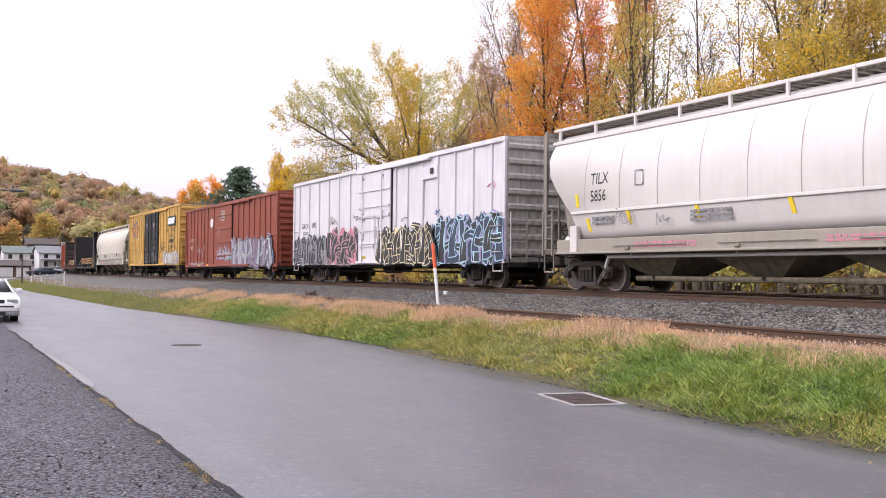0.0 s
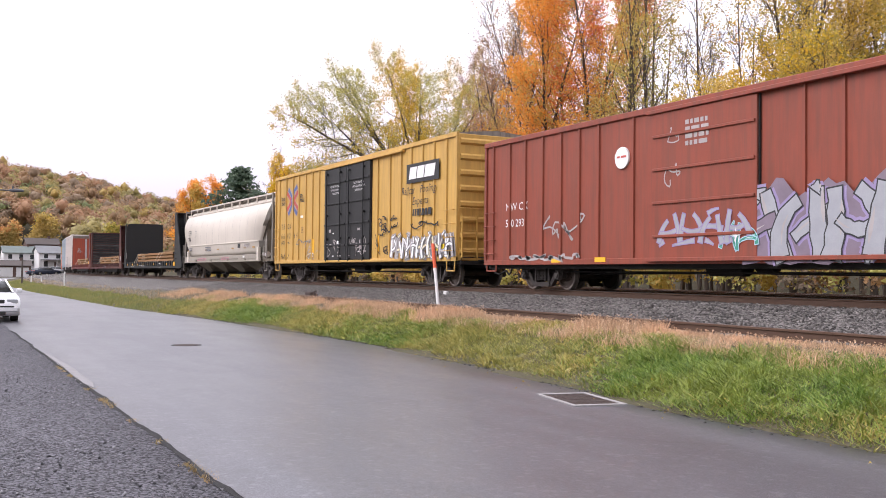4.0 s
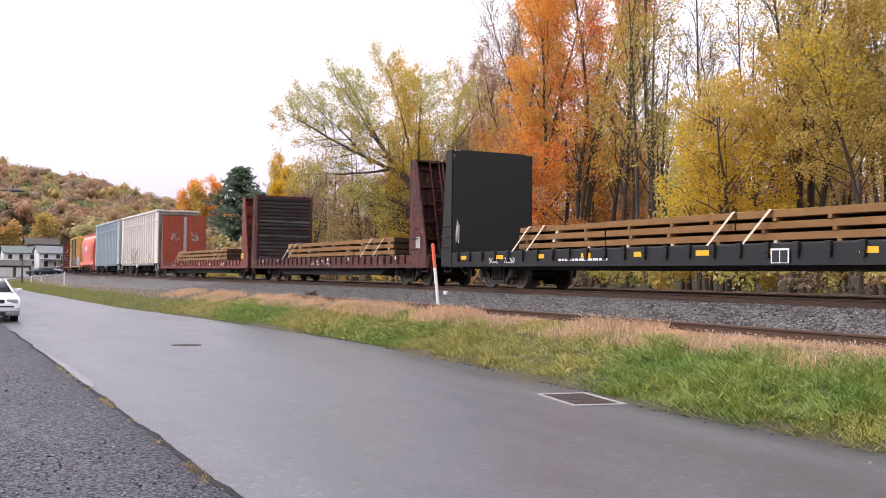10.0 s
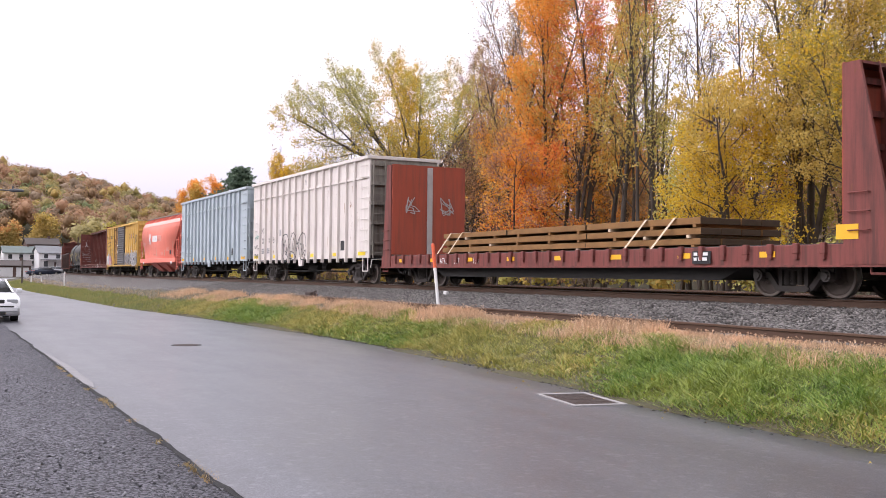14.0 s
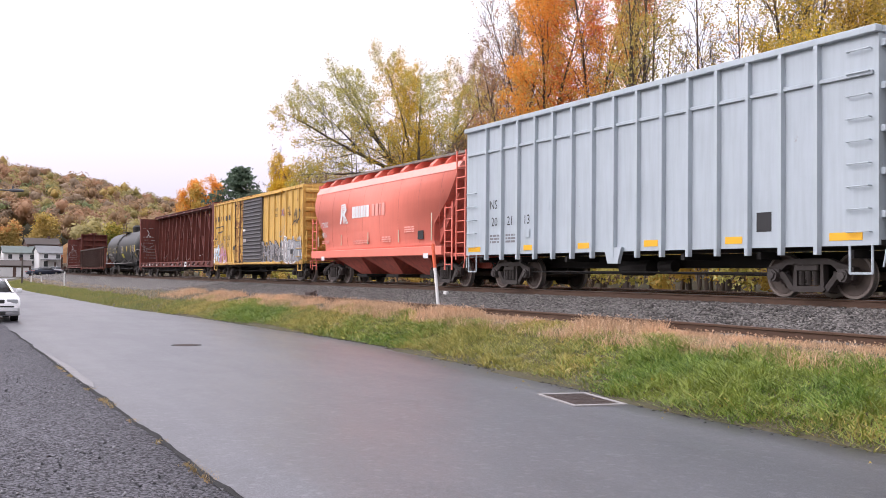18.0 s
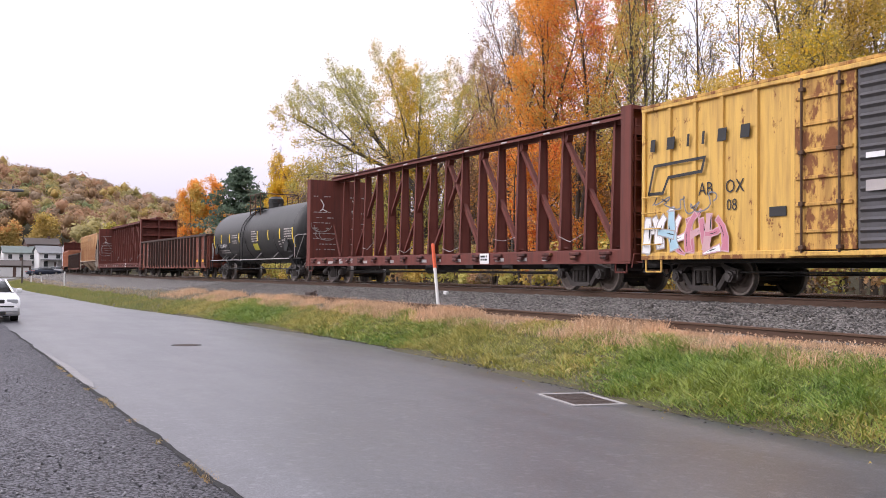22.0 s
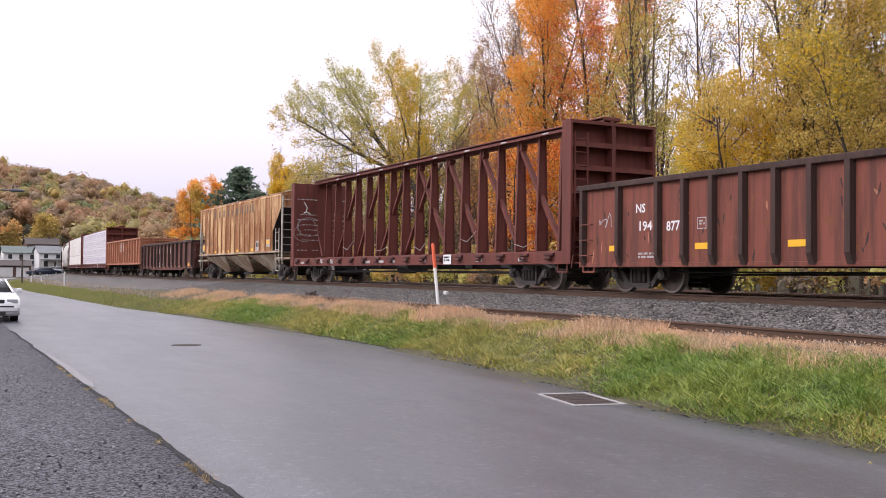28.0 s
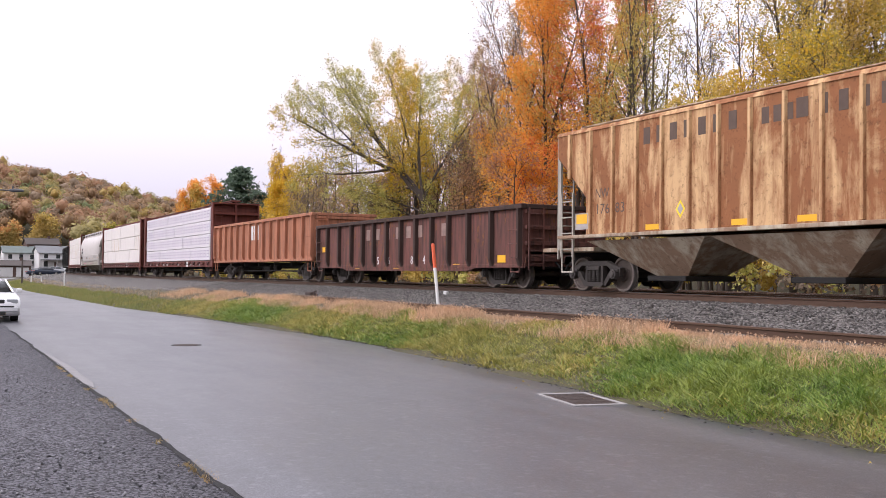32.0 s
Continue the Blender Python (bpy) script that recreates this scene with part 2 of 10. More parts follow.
def loft(bm, rings, closed=True, cap=True, mi=0):
    """Skins a row of rings, each of as many points."""
    vr = [[bm.verts.new(p) for p in r] for r in rings]
    k = len(vr[0])
    for a, b in zip(vr, vr[1:]):
        for i in range(k if closed else k - 1):
            bm.faces.new((a[i], a[(i + 1) % k], b[(i + 1) % k], b[i])).material_index = mi
    if cap and closed:
        bm.faces.new(vr[0][::-1]).material_index = mi
        bm.faces.new(vr[-1]).material_index = mi


def tidy(bm):
    bmesh.ops.recalc_face_normals(bm, faces=bm.faces)
    return bm


def thing(name, label, category, group="", kind="", m=None):
    ob = tagged(new(name), label, category, group, kind)
    if m is not None:
        ob.matrix_basis = m
    return ob


# ---- lie of the land ----
RAIL_Z, TRACK_Y, BEND_X, BEND_R = 1.28, 16.72, -88.0, 820.0
EDGE_X = (-400, -80, -68, -47, -37, -26, -21, -16, -12.6, -9.4, -6.7, 60)
EDGE_Y = (7.0, 7.17, 7.46, 7.84, 8.9, 9.44, 9.46, 9.05, 8.70, 8.25, 8.3, 8.5)
NEAR_EDGE = 2.15


def bend(x):
    """How far track and road swing aside beyond the start of the curve."""
    d = np.minimum(0, np.asarray(x, dtype=float) - BEND_X)
    d = np.maximum(d, -330)
    return d * d / (2 * BEND_R)


def far_edge(x):
    return np.interp(x, EDGE_X, EDGE_Y)


# angles past the view: unseen hills, raised to cut light from the low sky
RIDGE_A = (-180, -90, -40, -10, 3.4, 7, 10, 13.5, 25, 45, 75, 110, 180)
RIDGE_E = (0.26, 0.22, 0.16, 0.115, 0.0925, 0.083, 0.070, 0.055, 0.046, 0.045, 0.06, 0.26, 0.26)


def ground_z(x, y):
    """Height of the land."""
    x, y = np.asarray(x, dtype=float), np.asarray(y, dtype=float)
    v = y - bend(x)
    e = far_edge(x)
    verge = np.clip((v - e) / np.maximum(0.5, 11.0 - e), 0, 1)
    z = np.where(v < e, -0.03, 0.76 * verge ** 0.8 - 0.02)
    z = np.where(v > 11.0, np.interp(v, (11.0, 12.6, 14.6, 15.2, 18.4, 19.4, 22.6, 25.5, 28, 60, 2000), (0.74, 0.78, 1.02, 1.07, 1.07, 1.02, 1.02, 0.35, 0.5, 2.0, 2.0)), z)
    r = np.hypot(x, y)
    ang = np.degrees(np.arctan2(y, -x))
    top = np.interp(ang, RIDGE_A, RIDGE_E) * 560 - 8
    s = np.clip((r - 230) / 330, 0, 1)
    return z + top * (s * s * (3 - 2 * s))


def build_ground():
    xs = np.unique(np.concatenate([np.arange(-40, 12, 0.8), np.arange(-120, -40, 2.5), np.arange(-420, -120, 12), np.linspace(-1500, -420, 22), np.linspace(12, 900, 22)]))
    ys = np.unique(np.concatenate([np.arange(-20, 0, 4), np.arange(0, 30, 0.45), np.arange(30, 80, 4), np.arange(80, 420, 16), np.linspace(420, 1500, 18), np.linspace(-900, -20, 18)]))
    gx, gy = np.meshgrid(xs, ys, indexing="ij")
    gz = ground_z(gx, gy)
    nx, ny = gx.shape
    i = np.arange(nx * ny).reshape(nx, ny)
    f = np.stack([i[:-1, :-1], i[1:, :-1], i[1:, 1:], i[:-1, 1:]], -1).reshape(-1, 4)
    me = flat_mesh("ground", np.stack([gx, gy, gz], -1).reshape(-1, 3), f, M["soil"])
    tagged(shared("ground", me, smooth=True), "rough grassy soil beside the road and under the woods", "ground", kind="structure")


def strip(name, xs, lo, hi, zf, material, label, category, n=8, skirt=0.06):
    """A band of ground between two edges, with a skirt along both."""
    xs = np.asarray(xs, dtype=float)
    k = np.linspace(0, 1, n)
    y = lo(xs)[:, None] * (1 - k) + hi(xs)[:, None] * k
    x = np.repeat(xs[:, None], n, 1)
    z = zf(x, y)
    x = np.concatenate([x[:, :1], x, x[:, -1:]], 1)
    y = np.concatenate([y[:, :1] - 0.03, y, y[:, -1:] + 0.03], 1)
    z = np.concatenate([z[:, :1] - skirt, z, z[:, -1:] - skirt], 1)
    a, b = x.shape
    i = np.arange(a * b).reshape(a, b)
    f = np.stack([i[:-1, :-1], i[1:, :-1], i[1:, 1:], i[:-1, 1:]], -1).reshape(-1, 4)
    me = flat_mesh(name, np.stack([x, y, z], -1).reshape(-1, 3), f, material)
    return tagged(shared(name, me, smooth=True), label, category, kind="structure")


def build_road():
    xs = np.concatenate([np.linspace(40, 0, 12), np.arange(-1, -60, -0.5), np.arange(-60, -260, -4)])
    wob = lambda x: 0.05 * np.sin(x * 1.7) + 0.03 * np.sin(x * 4.1 + 1)
    strip("road", xs, lambda x: NEAR_EDGE + bend(x) + wob(x) * 0.3, lambda x: far_edge(x) + bend(x) + wob(x + 9) * 0.8,
          lambda x, y: 0.03 * np.sin(np.clip((y - 2.15) / 6.4, 0, 1) * math.pi), M["asphalt"], "worn grey asphalt road, damp, with fine cracks", "road", 10)
    strip("gravel_lot", xs, lambda x: np.full_like(x, -9.0), lambda x: NEAR_EDGE + bend(x) - 0.015 + wob(x) * 0.3,
          lambda x, y: -0.015 + 0.012 * np.sin(x * 0.9) * np.sin(y * 1.3), M["lot"], "dark gravel lot beside the road", "gravel", 14)
    # dark strip along the broken near edge, its shadow line put into the colour
    xs2 = np.arange(-4, -30, -0.12)
    rag = lambda x: 0.012 * np.sin(x * 9) + 0.014 * np.sin(x * 23 + 2) + 0.010 * np.sin(x * 41)
    strip("edge_crevice", xs2, lambda x: NEAR_EDGE + wob(x) * 0.3 - 0.022 + rag(x) * 0.5, lambda x: NEAR_EDGE + wob(x) * 0.3 - 0.014 + 0.006 * np.sin(x * 2.2) + rag(x + 3) * 0.5, lambda x, y: np.full_like(x, 0.006), M["crevice"], "dark strip along the broken road edge, a shadow line in colour", "road edge", 3, 0.02)
    lo = lambda x: np.interp(x, (-75, -42), (9.6, 11.35)) + bend(x)
    strip("ballast_bed", xs, lo, lambda x: 23.2 + bend(x), lambda x, y: ground_z(x, y) + 0.035 + 0.02 * np.sin(x * 3.1 + y * 5), M["ballast"], "grey crushed stone ballast under the tracks", "ballast", 28)


def rail_section(h=0.18, w=0.15, head=0.075):
    a, b = w / 2, head / 2
    return [(-a, 0), (a, 0), (a, 0.015), (0.012, 0.035), (0.012, h - 0.045), (b, h - 0.035), (b, h - 0.006), (b - 0.008, h), (-b + 0.008, h), (-b, h - 0.006), (-b, h - 0.035), (-0.012, h - 0.045), (-0.012, 0.035), (-a, 0.015)]


def rail_line(name, parent, y, top, material, x0=30.0, x1=-260.0, curve=True, mi_top=1):
    xs = np.concatenate([np.arange(x0, max(BEND_X, x1), -6.0), np.arange(BEND_X, x1, -6.0), [x1]])
    sec = rail_section()
    bm = bmesh.new()
    rings = []
    for x in xs:
        o = float(bend(x)) if curve else 0.0
        rings.append([(x, y + o + p[0], top - 0.18 + p[1]) for p in sec])
    loft(bm, rings)
    tidy(bm)
    for f in bm.faces:
        if f.normal.z > 0.8 and f.calc_center_median().z > top - 0.01:
            f.material_index = mi_top
    return part(name, bm, material, parent)


def build_track(name, label, yc, top, ties=True, x_end=-260.0, bright=True, sunk=0.0):
    tr = thing(name, label, "railway track", kind="structure")
    mats = (M["rail"], M["rail_top"] if bright else M["rail"])
    rail_line("rail", tr, yc - 0.7535, top, mats, x1=x_end)
    rail_line("rail", tr, yc + 0.7535, top - sunk, mats, x1=x_end)
    if ties:
        bm = bmesh.new()
        box(bm, -0.115, 0.115, -1.3, 1.3, -0.2, 0.0, 0.012)
        me = bpy.data.meshes.new("tie")
        bm.to_mesh(me)
        bm.free()
        x, k = -4.0, 0
        while x > -128:
            o = shared("tie", me, M["tie"], tr)
            o.matrix_basis = pose(x, yc + float(bend(x)) + random.uniform(-.03, .03), top - 0.185, 0, 0, random.uniform(-1, 1))
            x -= 0.52
            k += 1
    return tr


build_ground()
build_road()
build_track("main_track", "main line track with polished rails on dark ties", TRACK_Y, RAIL_Z)
build_track("second_track", "second track beyond the main line", TRACK_Y + 4.3, RAIL_Z - 0.02, ties=False)
build_track("siding_track", "rusty disused siding half sunk in stone and grass", 12.15, 0.93, ties=False, x_end=-34.0, bright=False, sunk=0.08)


# ---- the train: materials ----
M["steel_dark"] = plain("grimy_underframe", (0.017, 0.0145, 0.0135), 0.85, 0.0, 0.4, 3)
M["truck"] = plain("dusty_cast_steel", (0.050, 0.041, 0.037), 0.85, 0.0, 0.5, 4)
M["wheel"] = plain("wheel_steel", (0.098, 0.073, 0.061), 0.7, 0.1, 0.5, 4)
M["tread"] = plain("wheel_tread", (0.36, 0.34, 0.33), 0.4, 0.8, 0.2, 4)
M["rust_run"] = plain("rust_stain", (0.36, 0.22, 0.12), 0.85, 0, 0.4, 8)
M["rim_face"] = plain("worn_wheel_rim", (0.19, 0.155, 0.135), 0.6, 0.2, 0.25, 5)
M["bearing"] = plain("bearing_cap", (0.085, 0.074, 0.070), 0.5, 0.4, 0.3, 6)
M["white"] = paint("white_reefer_paint", (0.63, 0.605, 0.63), 0.03, 0.10, 0.5)
# darker and more streaked than the side white; for ends, roof and fittings
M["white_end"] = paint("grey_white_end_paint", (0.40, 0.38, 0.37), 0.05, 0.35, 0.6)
M["hopper"] = paint("light_grey_hopper_paint", (0.60, 0.56, 0.54), 0.0, 0.035, 0.42)
# dusty cream paint, darkened further for the shade the sills lie in
M["hopper_sill"] = paint("dusty_shaded_cream_sill", (0.30, 0.268, 0.222), 0.02, 0.10, 0.55)
M["ink_dim"] = plain("worn_dark_lettering", (0.125, 0.082, 0.062), 0.8, 0, 0.5, 3)
M["hopper_seam"] = plain("grey_weld_seam", (0.36, 0.335, 0.315), 0.6)
M["hopper_cream"] = paint("cream_grey_hopper_paint", (0.585, 0.53, 0.46), 0.0, 0.04, 0.42)
M["hopper_end"] = paint("streaked_grey_end_paint", (0.25, 0.225, 0.195), 0.05, 0.4, 0.7)
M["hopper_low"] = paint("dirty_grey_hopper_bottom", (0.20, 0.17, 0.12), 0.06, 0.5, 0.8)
M["red_box"] = paint("oxide_red_paint", (0.255, 0.055, 0.030), 0.03, 0.25, 0.5)
M["yellow"] = paint("yellow_box_car_paint", (0.544, 0.323, 0.078), 0.03, 0.16, 0.5)
M["yellow_old"] = paint("scuffed_yellow_paint", (0.68, 0.42, 0.10), 0.21, 0.34, 0.55, (0.20, 0.10, 0.05))
M["yellow_rust"] = paint("badly_rusted_yellow_paint", (0.62, 0.36, 0.085), 0.46, 0.5, 0.65, (0.16, 0.07, 0.03))
M["black"] = paint("black_car_paint", (0.0125, 0.0125, 0.014), 0.0, 0.2, 0.5, (0.03, 0.028, 0.026))
M["black_board"] = plain("black_bulkhead_board", (0.009, 0.009, 0.0105), 0.6, 0, 0.25, 2)
M["flat_red"] = paint("faded_red_flat_car_paint", (0.215, 0.056, 0.046), 0.12, 0.5, 0.65, (0.045, 0.028, 0.024))
M["flat_dark"] = paint("worn_dark_red_paint", (0.120, 0.036, 0.030), 0.25, 0.75, 0.75, (0.020, 0.016, 0.015))
M["panel_red"] = paint("bright_oxide_panel", (0.34, 0.062, 0.032), 0.10, 0.25, 0.6)
M["chip_white"] = paint("dirty_white_gondola_paint", (0.69, 0.635, 0.60), 0.15, 0.16, 0.6, (0.30, 0.24, 0.20))
M["chip_grey"] = paint("blue_grey_gondola_paint", (0.42, 0.475, 0.515), 0.04, 0.08, 0.5)
M["potash"] = paint("salmon_red_hopper_paint", (0.80, 0.225, 0.165), 0.0, 0.05, 0.42, (0.3, 0.09, 0.06))
# darker copy of the salmon paint, shade of ends and bays in its colour
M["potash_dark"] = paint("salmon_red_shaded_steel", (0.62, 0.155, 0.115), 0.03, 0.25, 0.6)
M["potash_pale"] = paint("pale_pink_stripe", (0.82, 0.36, 0.30), 0.0, 0.08, 0.5)
M["beam"] = paint("centre_beam_brown_paint", (0.150, 0.037, 0.027), 0.05, 0.32, 0.65, (0.035, 0.022, 0.019))
M["tank"] = paint("black_tank_paint", (0.021, 0.021, 0.022), 0.0, 0.30, 0.45, (0.06, 0.057, 0.054))
M["gon_red"] = paint("brown_red_gondola_paint", (0.215, 0.062, 0.040), 0.20, 0.5, 0.7, (0.045, 0.024, 0.019))
M["ink_worn"] = plain("worn_pale_lettering", (0.30, 0.20, 0.17), 0.8, 0, 0.5, 5)
M["ladder_pale"] = paint("pale_ladder_paint", (0.48, 0.44, 0.38), 0.08, 0.35, 0.7)
M["gon_rib"] = paint("dark_dirty_rib_paint", (0.062, 0.034, 0.027), 0.15, 0.4, 0.8, (0.016, 0.012, 0.011))
M["gon_dark"] = paint("dark_rusted_gondola_paint", (0.170, 0.064, 0.050), 0.25, 0.55, 0.75, (0.025, 0.019, 0.018))
M["gon_orange"] = paint("faded_orange_gondola_paint", (0.46, 0.180, 0.098), 0.15, 0.42, 0.7)
M["rusty_hopper"] = weathered("rust_washed_tan_paint", (0.60, 0.385, 0.20), (0.150, 0.052, 0.020), 0.62, 0.34)
M["rusty_low"] = weathered("stained_grey_hopper_sheet", (0.46, 0.40, 0.31), (0.16, 0.10, 0.065), 0.35)
M["wood"] = plain("brown_treated_plank", (0.25, 0.125, 0.040), 0.85, 0, 0.45, 2.5, 30)
M["wood_end"] = plain("dark_plank_end", (0.060, 0.036, 0.018), 0.9, 0, 0.4, 6)
M["strap"] = plain("pale_strap", (0.62, 0.50, 0.36), 0.6, 0, 0.15)
def board_material():
    n = Nodes("weathered_grey_board")
    c = n.ramp(n.random(), (0.0, (0.020, 0.017, 0.017)), (0.5, (0.060, 0.053, 0.053)), (1.0, (0.125, 0.112, 0.110)))
    c = n.mix(n.ramp(n.noise(2.2, 7, 0.7, (7, 0.45, 7)), (0.40, 0.0), (0.60, 0.9)), c, (0.012, 0.010, 0.010))
    return n.done(c, 0.9, 0, n.bump(n.noise(14, 5, 0.6, (6, 0.4, 6)), 0.5, 0.01))


M["old_board"] = board_material()
M["slate_door"] = paint("slate_grey_door_paint", (0.085, 0.082, 0.090), 0.03, 0.3, 0.55)
M["ink_black"] = plain("black_marking_paint", (0.016, 0.016, 0.018), 0.6)
M["ink_white"] = plain("white_marking_paint", (0.78, 0.77, 0.77), 0.6, 0, 0.12)
M["ink_pale"] = plain("faded_marking_paint", (0.42, 0.38, 0.37), 0.7, 0, 0.3)
M["ink_grey"] = plain("grey_marking_paint", (0.20, 0.20, 0.21), 0.7)
M["ink_red"] = plain("red_marking_paint", (0.50, 0.075, 0.055), 0.6)
M["ink_soot"] = plain("soft_black_spray_paint", (0.032, 0.032, 0.036), 0.7)
M["ink_dusk"] = plain("dusty_lilac_spray_paint", (0.22, 0.17, 0.22), 0.7, 0, 0.4)
M["ink_navy"] = plain("navy_spray_paint", (0.035, 0.05, 0.085), 0.7)
M["ink_pink"] = plain("pink_spray_paint", (0.56, 0.20, 0.27), 0.6)
M["ink_rose"] = plain("pale_rose_spray_paint", (0.60, 0.36, 0.38), 0.6)
M["ink_blue"] = plain("blue_spray_paint", (0.09, 0.13, 0.32), 0.6)
M["ink_sky"] = plain("pale_blue_spray_paint", (0.38, 0.58, 0.68), 0.6)
M["ink_cyan"] = plain("cyan_spray_paint", (0.10, 0.42, 0.62), 0.6)
M["ink_green"] = plain("green_spray_paint", (0.05, 0.30, 0.22), 0.6)
M["ink_cream"] = plain("cream_spray_paint", (0.72, 0.62, 0.38), 0.6)
M["ink_silver"] = plain("silver_spray_paint", (0.36, 0.37, 0.40), 0.45, 0.2)
M["ink_lilac"] = plain("lilac_spray_paint", (0.30, 0.24, 0.42), 0.6)
M["reflector"] = plain("yellow_reflective_tape", (0.88, 0.46, 0.02), 0.4, 0, 0.1)
M["amber_tape"] = plain("faded_amber_tape", (0.50, 0.29, 0.08), 0.5)
M["tape_bright"] = plain("bright_yellow_tape", (0.90, 0.66, 0.03), 0.4, 0, 0.1)
M["wrap_white"] = plain("white_lumber_wrap", (0.74, 0.70, 0.74), 0.45, 0, 0.1, 1.5, 12, 0.4)
M["wrap_cream"] = plain("creamy_lumber_wrap", (0.74, 0.69, 0.66), 0.5, 0, 0.12, 1.5, 12, 0.4)
M["wrap_print"] = plain("lilac_wrap_print", (0.42, 0.34, 0.47), 0.5)



def dust_material():
    """Tank paint under pale runs of dust that fade out to both sides."""
    n = Nodes("dusty_tank_paint")
    x = n.t.nodes.new("ShaderNodeSeparateXYZ")
    n.link(n.co.outputs["Object"], x.inputs[0])
    side = n.math("SUBTRACT", 1.0, n.math("MULTIPLY", n.math("ABSOLUTE", x.outputs[0]), 0.85))
    runs = n.math("ADD", n.math("MULTIPLY", n.noise(3.2, 5, 0.6, (2.2, 0.5, 0.16)), 0.75), n.math("MULTIPLY", n.noise(1.2, 4, 0.6), 0.4))
    f = n.ramp(n.math("MULTIPLY", side, runs), (0.16, 0.0), (0.42, 0.9))
    return n.done(n.mix(f, TANK_BLACK, (0.21, 0.205, 0.20)), 0.6, 0.0, None, 0.3)


TANK_BLACK = (0.022, 0.022, 0.023)
M["tank_dust"] = dust_material()
M["tape_mid"] = plain("faded_yellow_panel", (0.46, 0.40, 0.03), 0.6, 0, 0.3, 6)
MOVING, ROLLING = [], []
HW = 1.56


def car(name, label, a, b, group="cars of the freight train"):
    ob = thing(name, label, "freight car", group)
    MOVING.append((ob, (a + b) / 2))
    return ob


def mesh_of(name, bm):
    me = bpy.data.meshes.new(name)
    bm.to_mesh(me)
    bm.free()
    return me


# ---- running gear, shared by all cars ----
def wheelset_mesh(r):
    bm = bmesh.new()
    for s in (-1, 1):
        prof = [(0.0, r * 0.25), (0.0, r * 0.34), (0.045, r * 0.40), (0.035, r * 0.80), (0.0, r * 0.87), (0.0, r - 0.01), (0.012, r), (0.105, r + 0.006), (0.115, r + 0.024), (0.135, r + 0.020), (0.14, r * 0.86), (0.10, r * 0.8), (0.11, r * 0.3)]
        rings = []
        for off, rr in prof:
            y = s * (0.82 - off)
            rings.append([(rr * math.cos(w * math.pi / 12), y, rr * math.sin(w * math.pi / 12)) for w in range(24)])
        loft(bm, rings if s > 0 else rings, True, True)
    rod(bm, (0, -1.0, 0), (0, 1.0, 0), 0.085, 0.085, 12)
    for k in range(3):
        w = 2 * math.pi * k / 3
        rod(bm, (0.3 * r * math.cos(w) * 1.6, -0.80, 0.3 * r * math.sin(w) * 1.6), (0.3 * r * math.cos(w) * 1.6, -0.785, 0.3 * r * math.sin(w) * 1.6), 0.03, 0.03, 6)
    tidy(bm)
    for f in bm.faces:
        c = f.calc_center_median()
        d = math.hypot(c.x, c.z)
        if d > r * 0.97 and abs(f.normal.y) < 0.5 and abs(c.y) > 0.6:
            f.material_index = 1
        elif d > r * 0.86 and abs(c.y) > 0.6:
            f.material_index = 2
    return mesh_of("wheelset", bm)


def sideframe_mesh(wb):
    """A cast side frame: pedestals over the bearings, window for the springs."""
    bm = bmesh.new()
    h = wb / 2
    y0, y1 = -0.075, 0.075
    # top chord, tension chord and columns leave three windows
    prism(bm, [(-h - 0.20, 0.52), (-h + 0.14, 0.54), (-0.55, 0.68), (0.55, 0.68), (h - 0.14, 0.54), (h + 0.20, 0.52), (h + 0.22, 0.62), (h - 0.05, 0.68), (0.50, 0.80), (-0.50, 0.80), (-h + 0.05, 0.68), (-h - 0.22, 0.62)], "y", y0, y1)
    prism(bm, [(-0.36, 0.13), (0.36, 0.13), (0.44, 0.19), (0.38, 0.25), (-0.38, 0.25), (-0.44, 0.19)], "y", y0 - 0.03, y1)
    for s in (-1, 1):
        prism(bm, [(s * 0.34, 0.14), (s * 0.42, 0.26), (s * (h - 0.24), 0.53), (s * (h - 0.10), 0.53), (s * (h - 0.14), 0.46), (s * 0.48, 0.15)], "y", y0 + 0.01, y1 - 0.01)
        prism(bm, [(s * 0.29, 0.24), (s * 0.39, 0.24), (s * 0.37, 0.70), (s * 0.30, 0.70)], "y", y0, y1)
        prism(bm, [(s * (h - 0.17), 0.38), (s * (h - 0.11), 0.38), (s * (h - 0.11), 0.54), (s * (h - 0.18), 0.54)], "y", y0 + 0.02, y1 - 0.02)
        prism(bm, [(s * (h + 0.11), 0.38), (s * (h + 0.17), 0.38), (s * (h + 0.19), 0.54), (s * (h + 0.11), 0.54)], "y", y0 + 0.02, y1 - 0.02)
    return mesh_of("side_frame", tidy(bm))


def spring_mesh():
    bm = bmesh.new()
    for i in (-0.17, 0.0, 0.17):
        for j in (-0.05,):
            for k in range(6):
                z = 0.275 + k * 0.047
                rod(bm, (i, j, z), (i, j, z + 0.031), 0.070, 0.070, 10)
            rod(bm, (i, j, 0.26), (i, j, 0.56), 0.045, 0.045, 8)
    box(bm, -0.27, 0.27, -0.13, 0.16, 0.555, 0.66, 0.015)
    return mesh_of("spring_nest", tidy(bm))


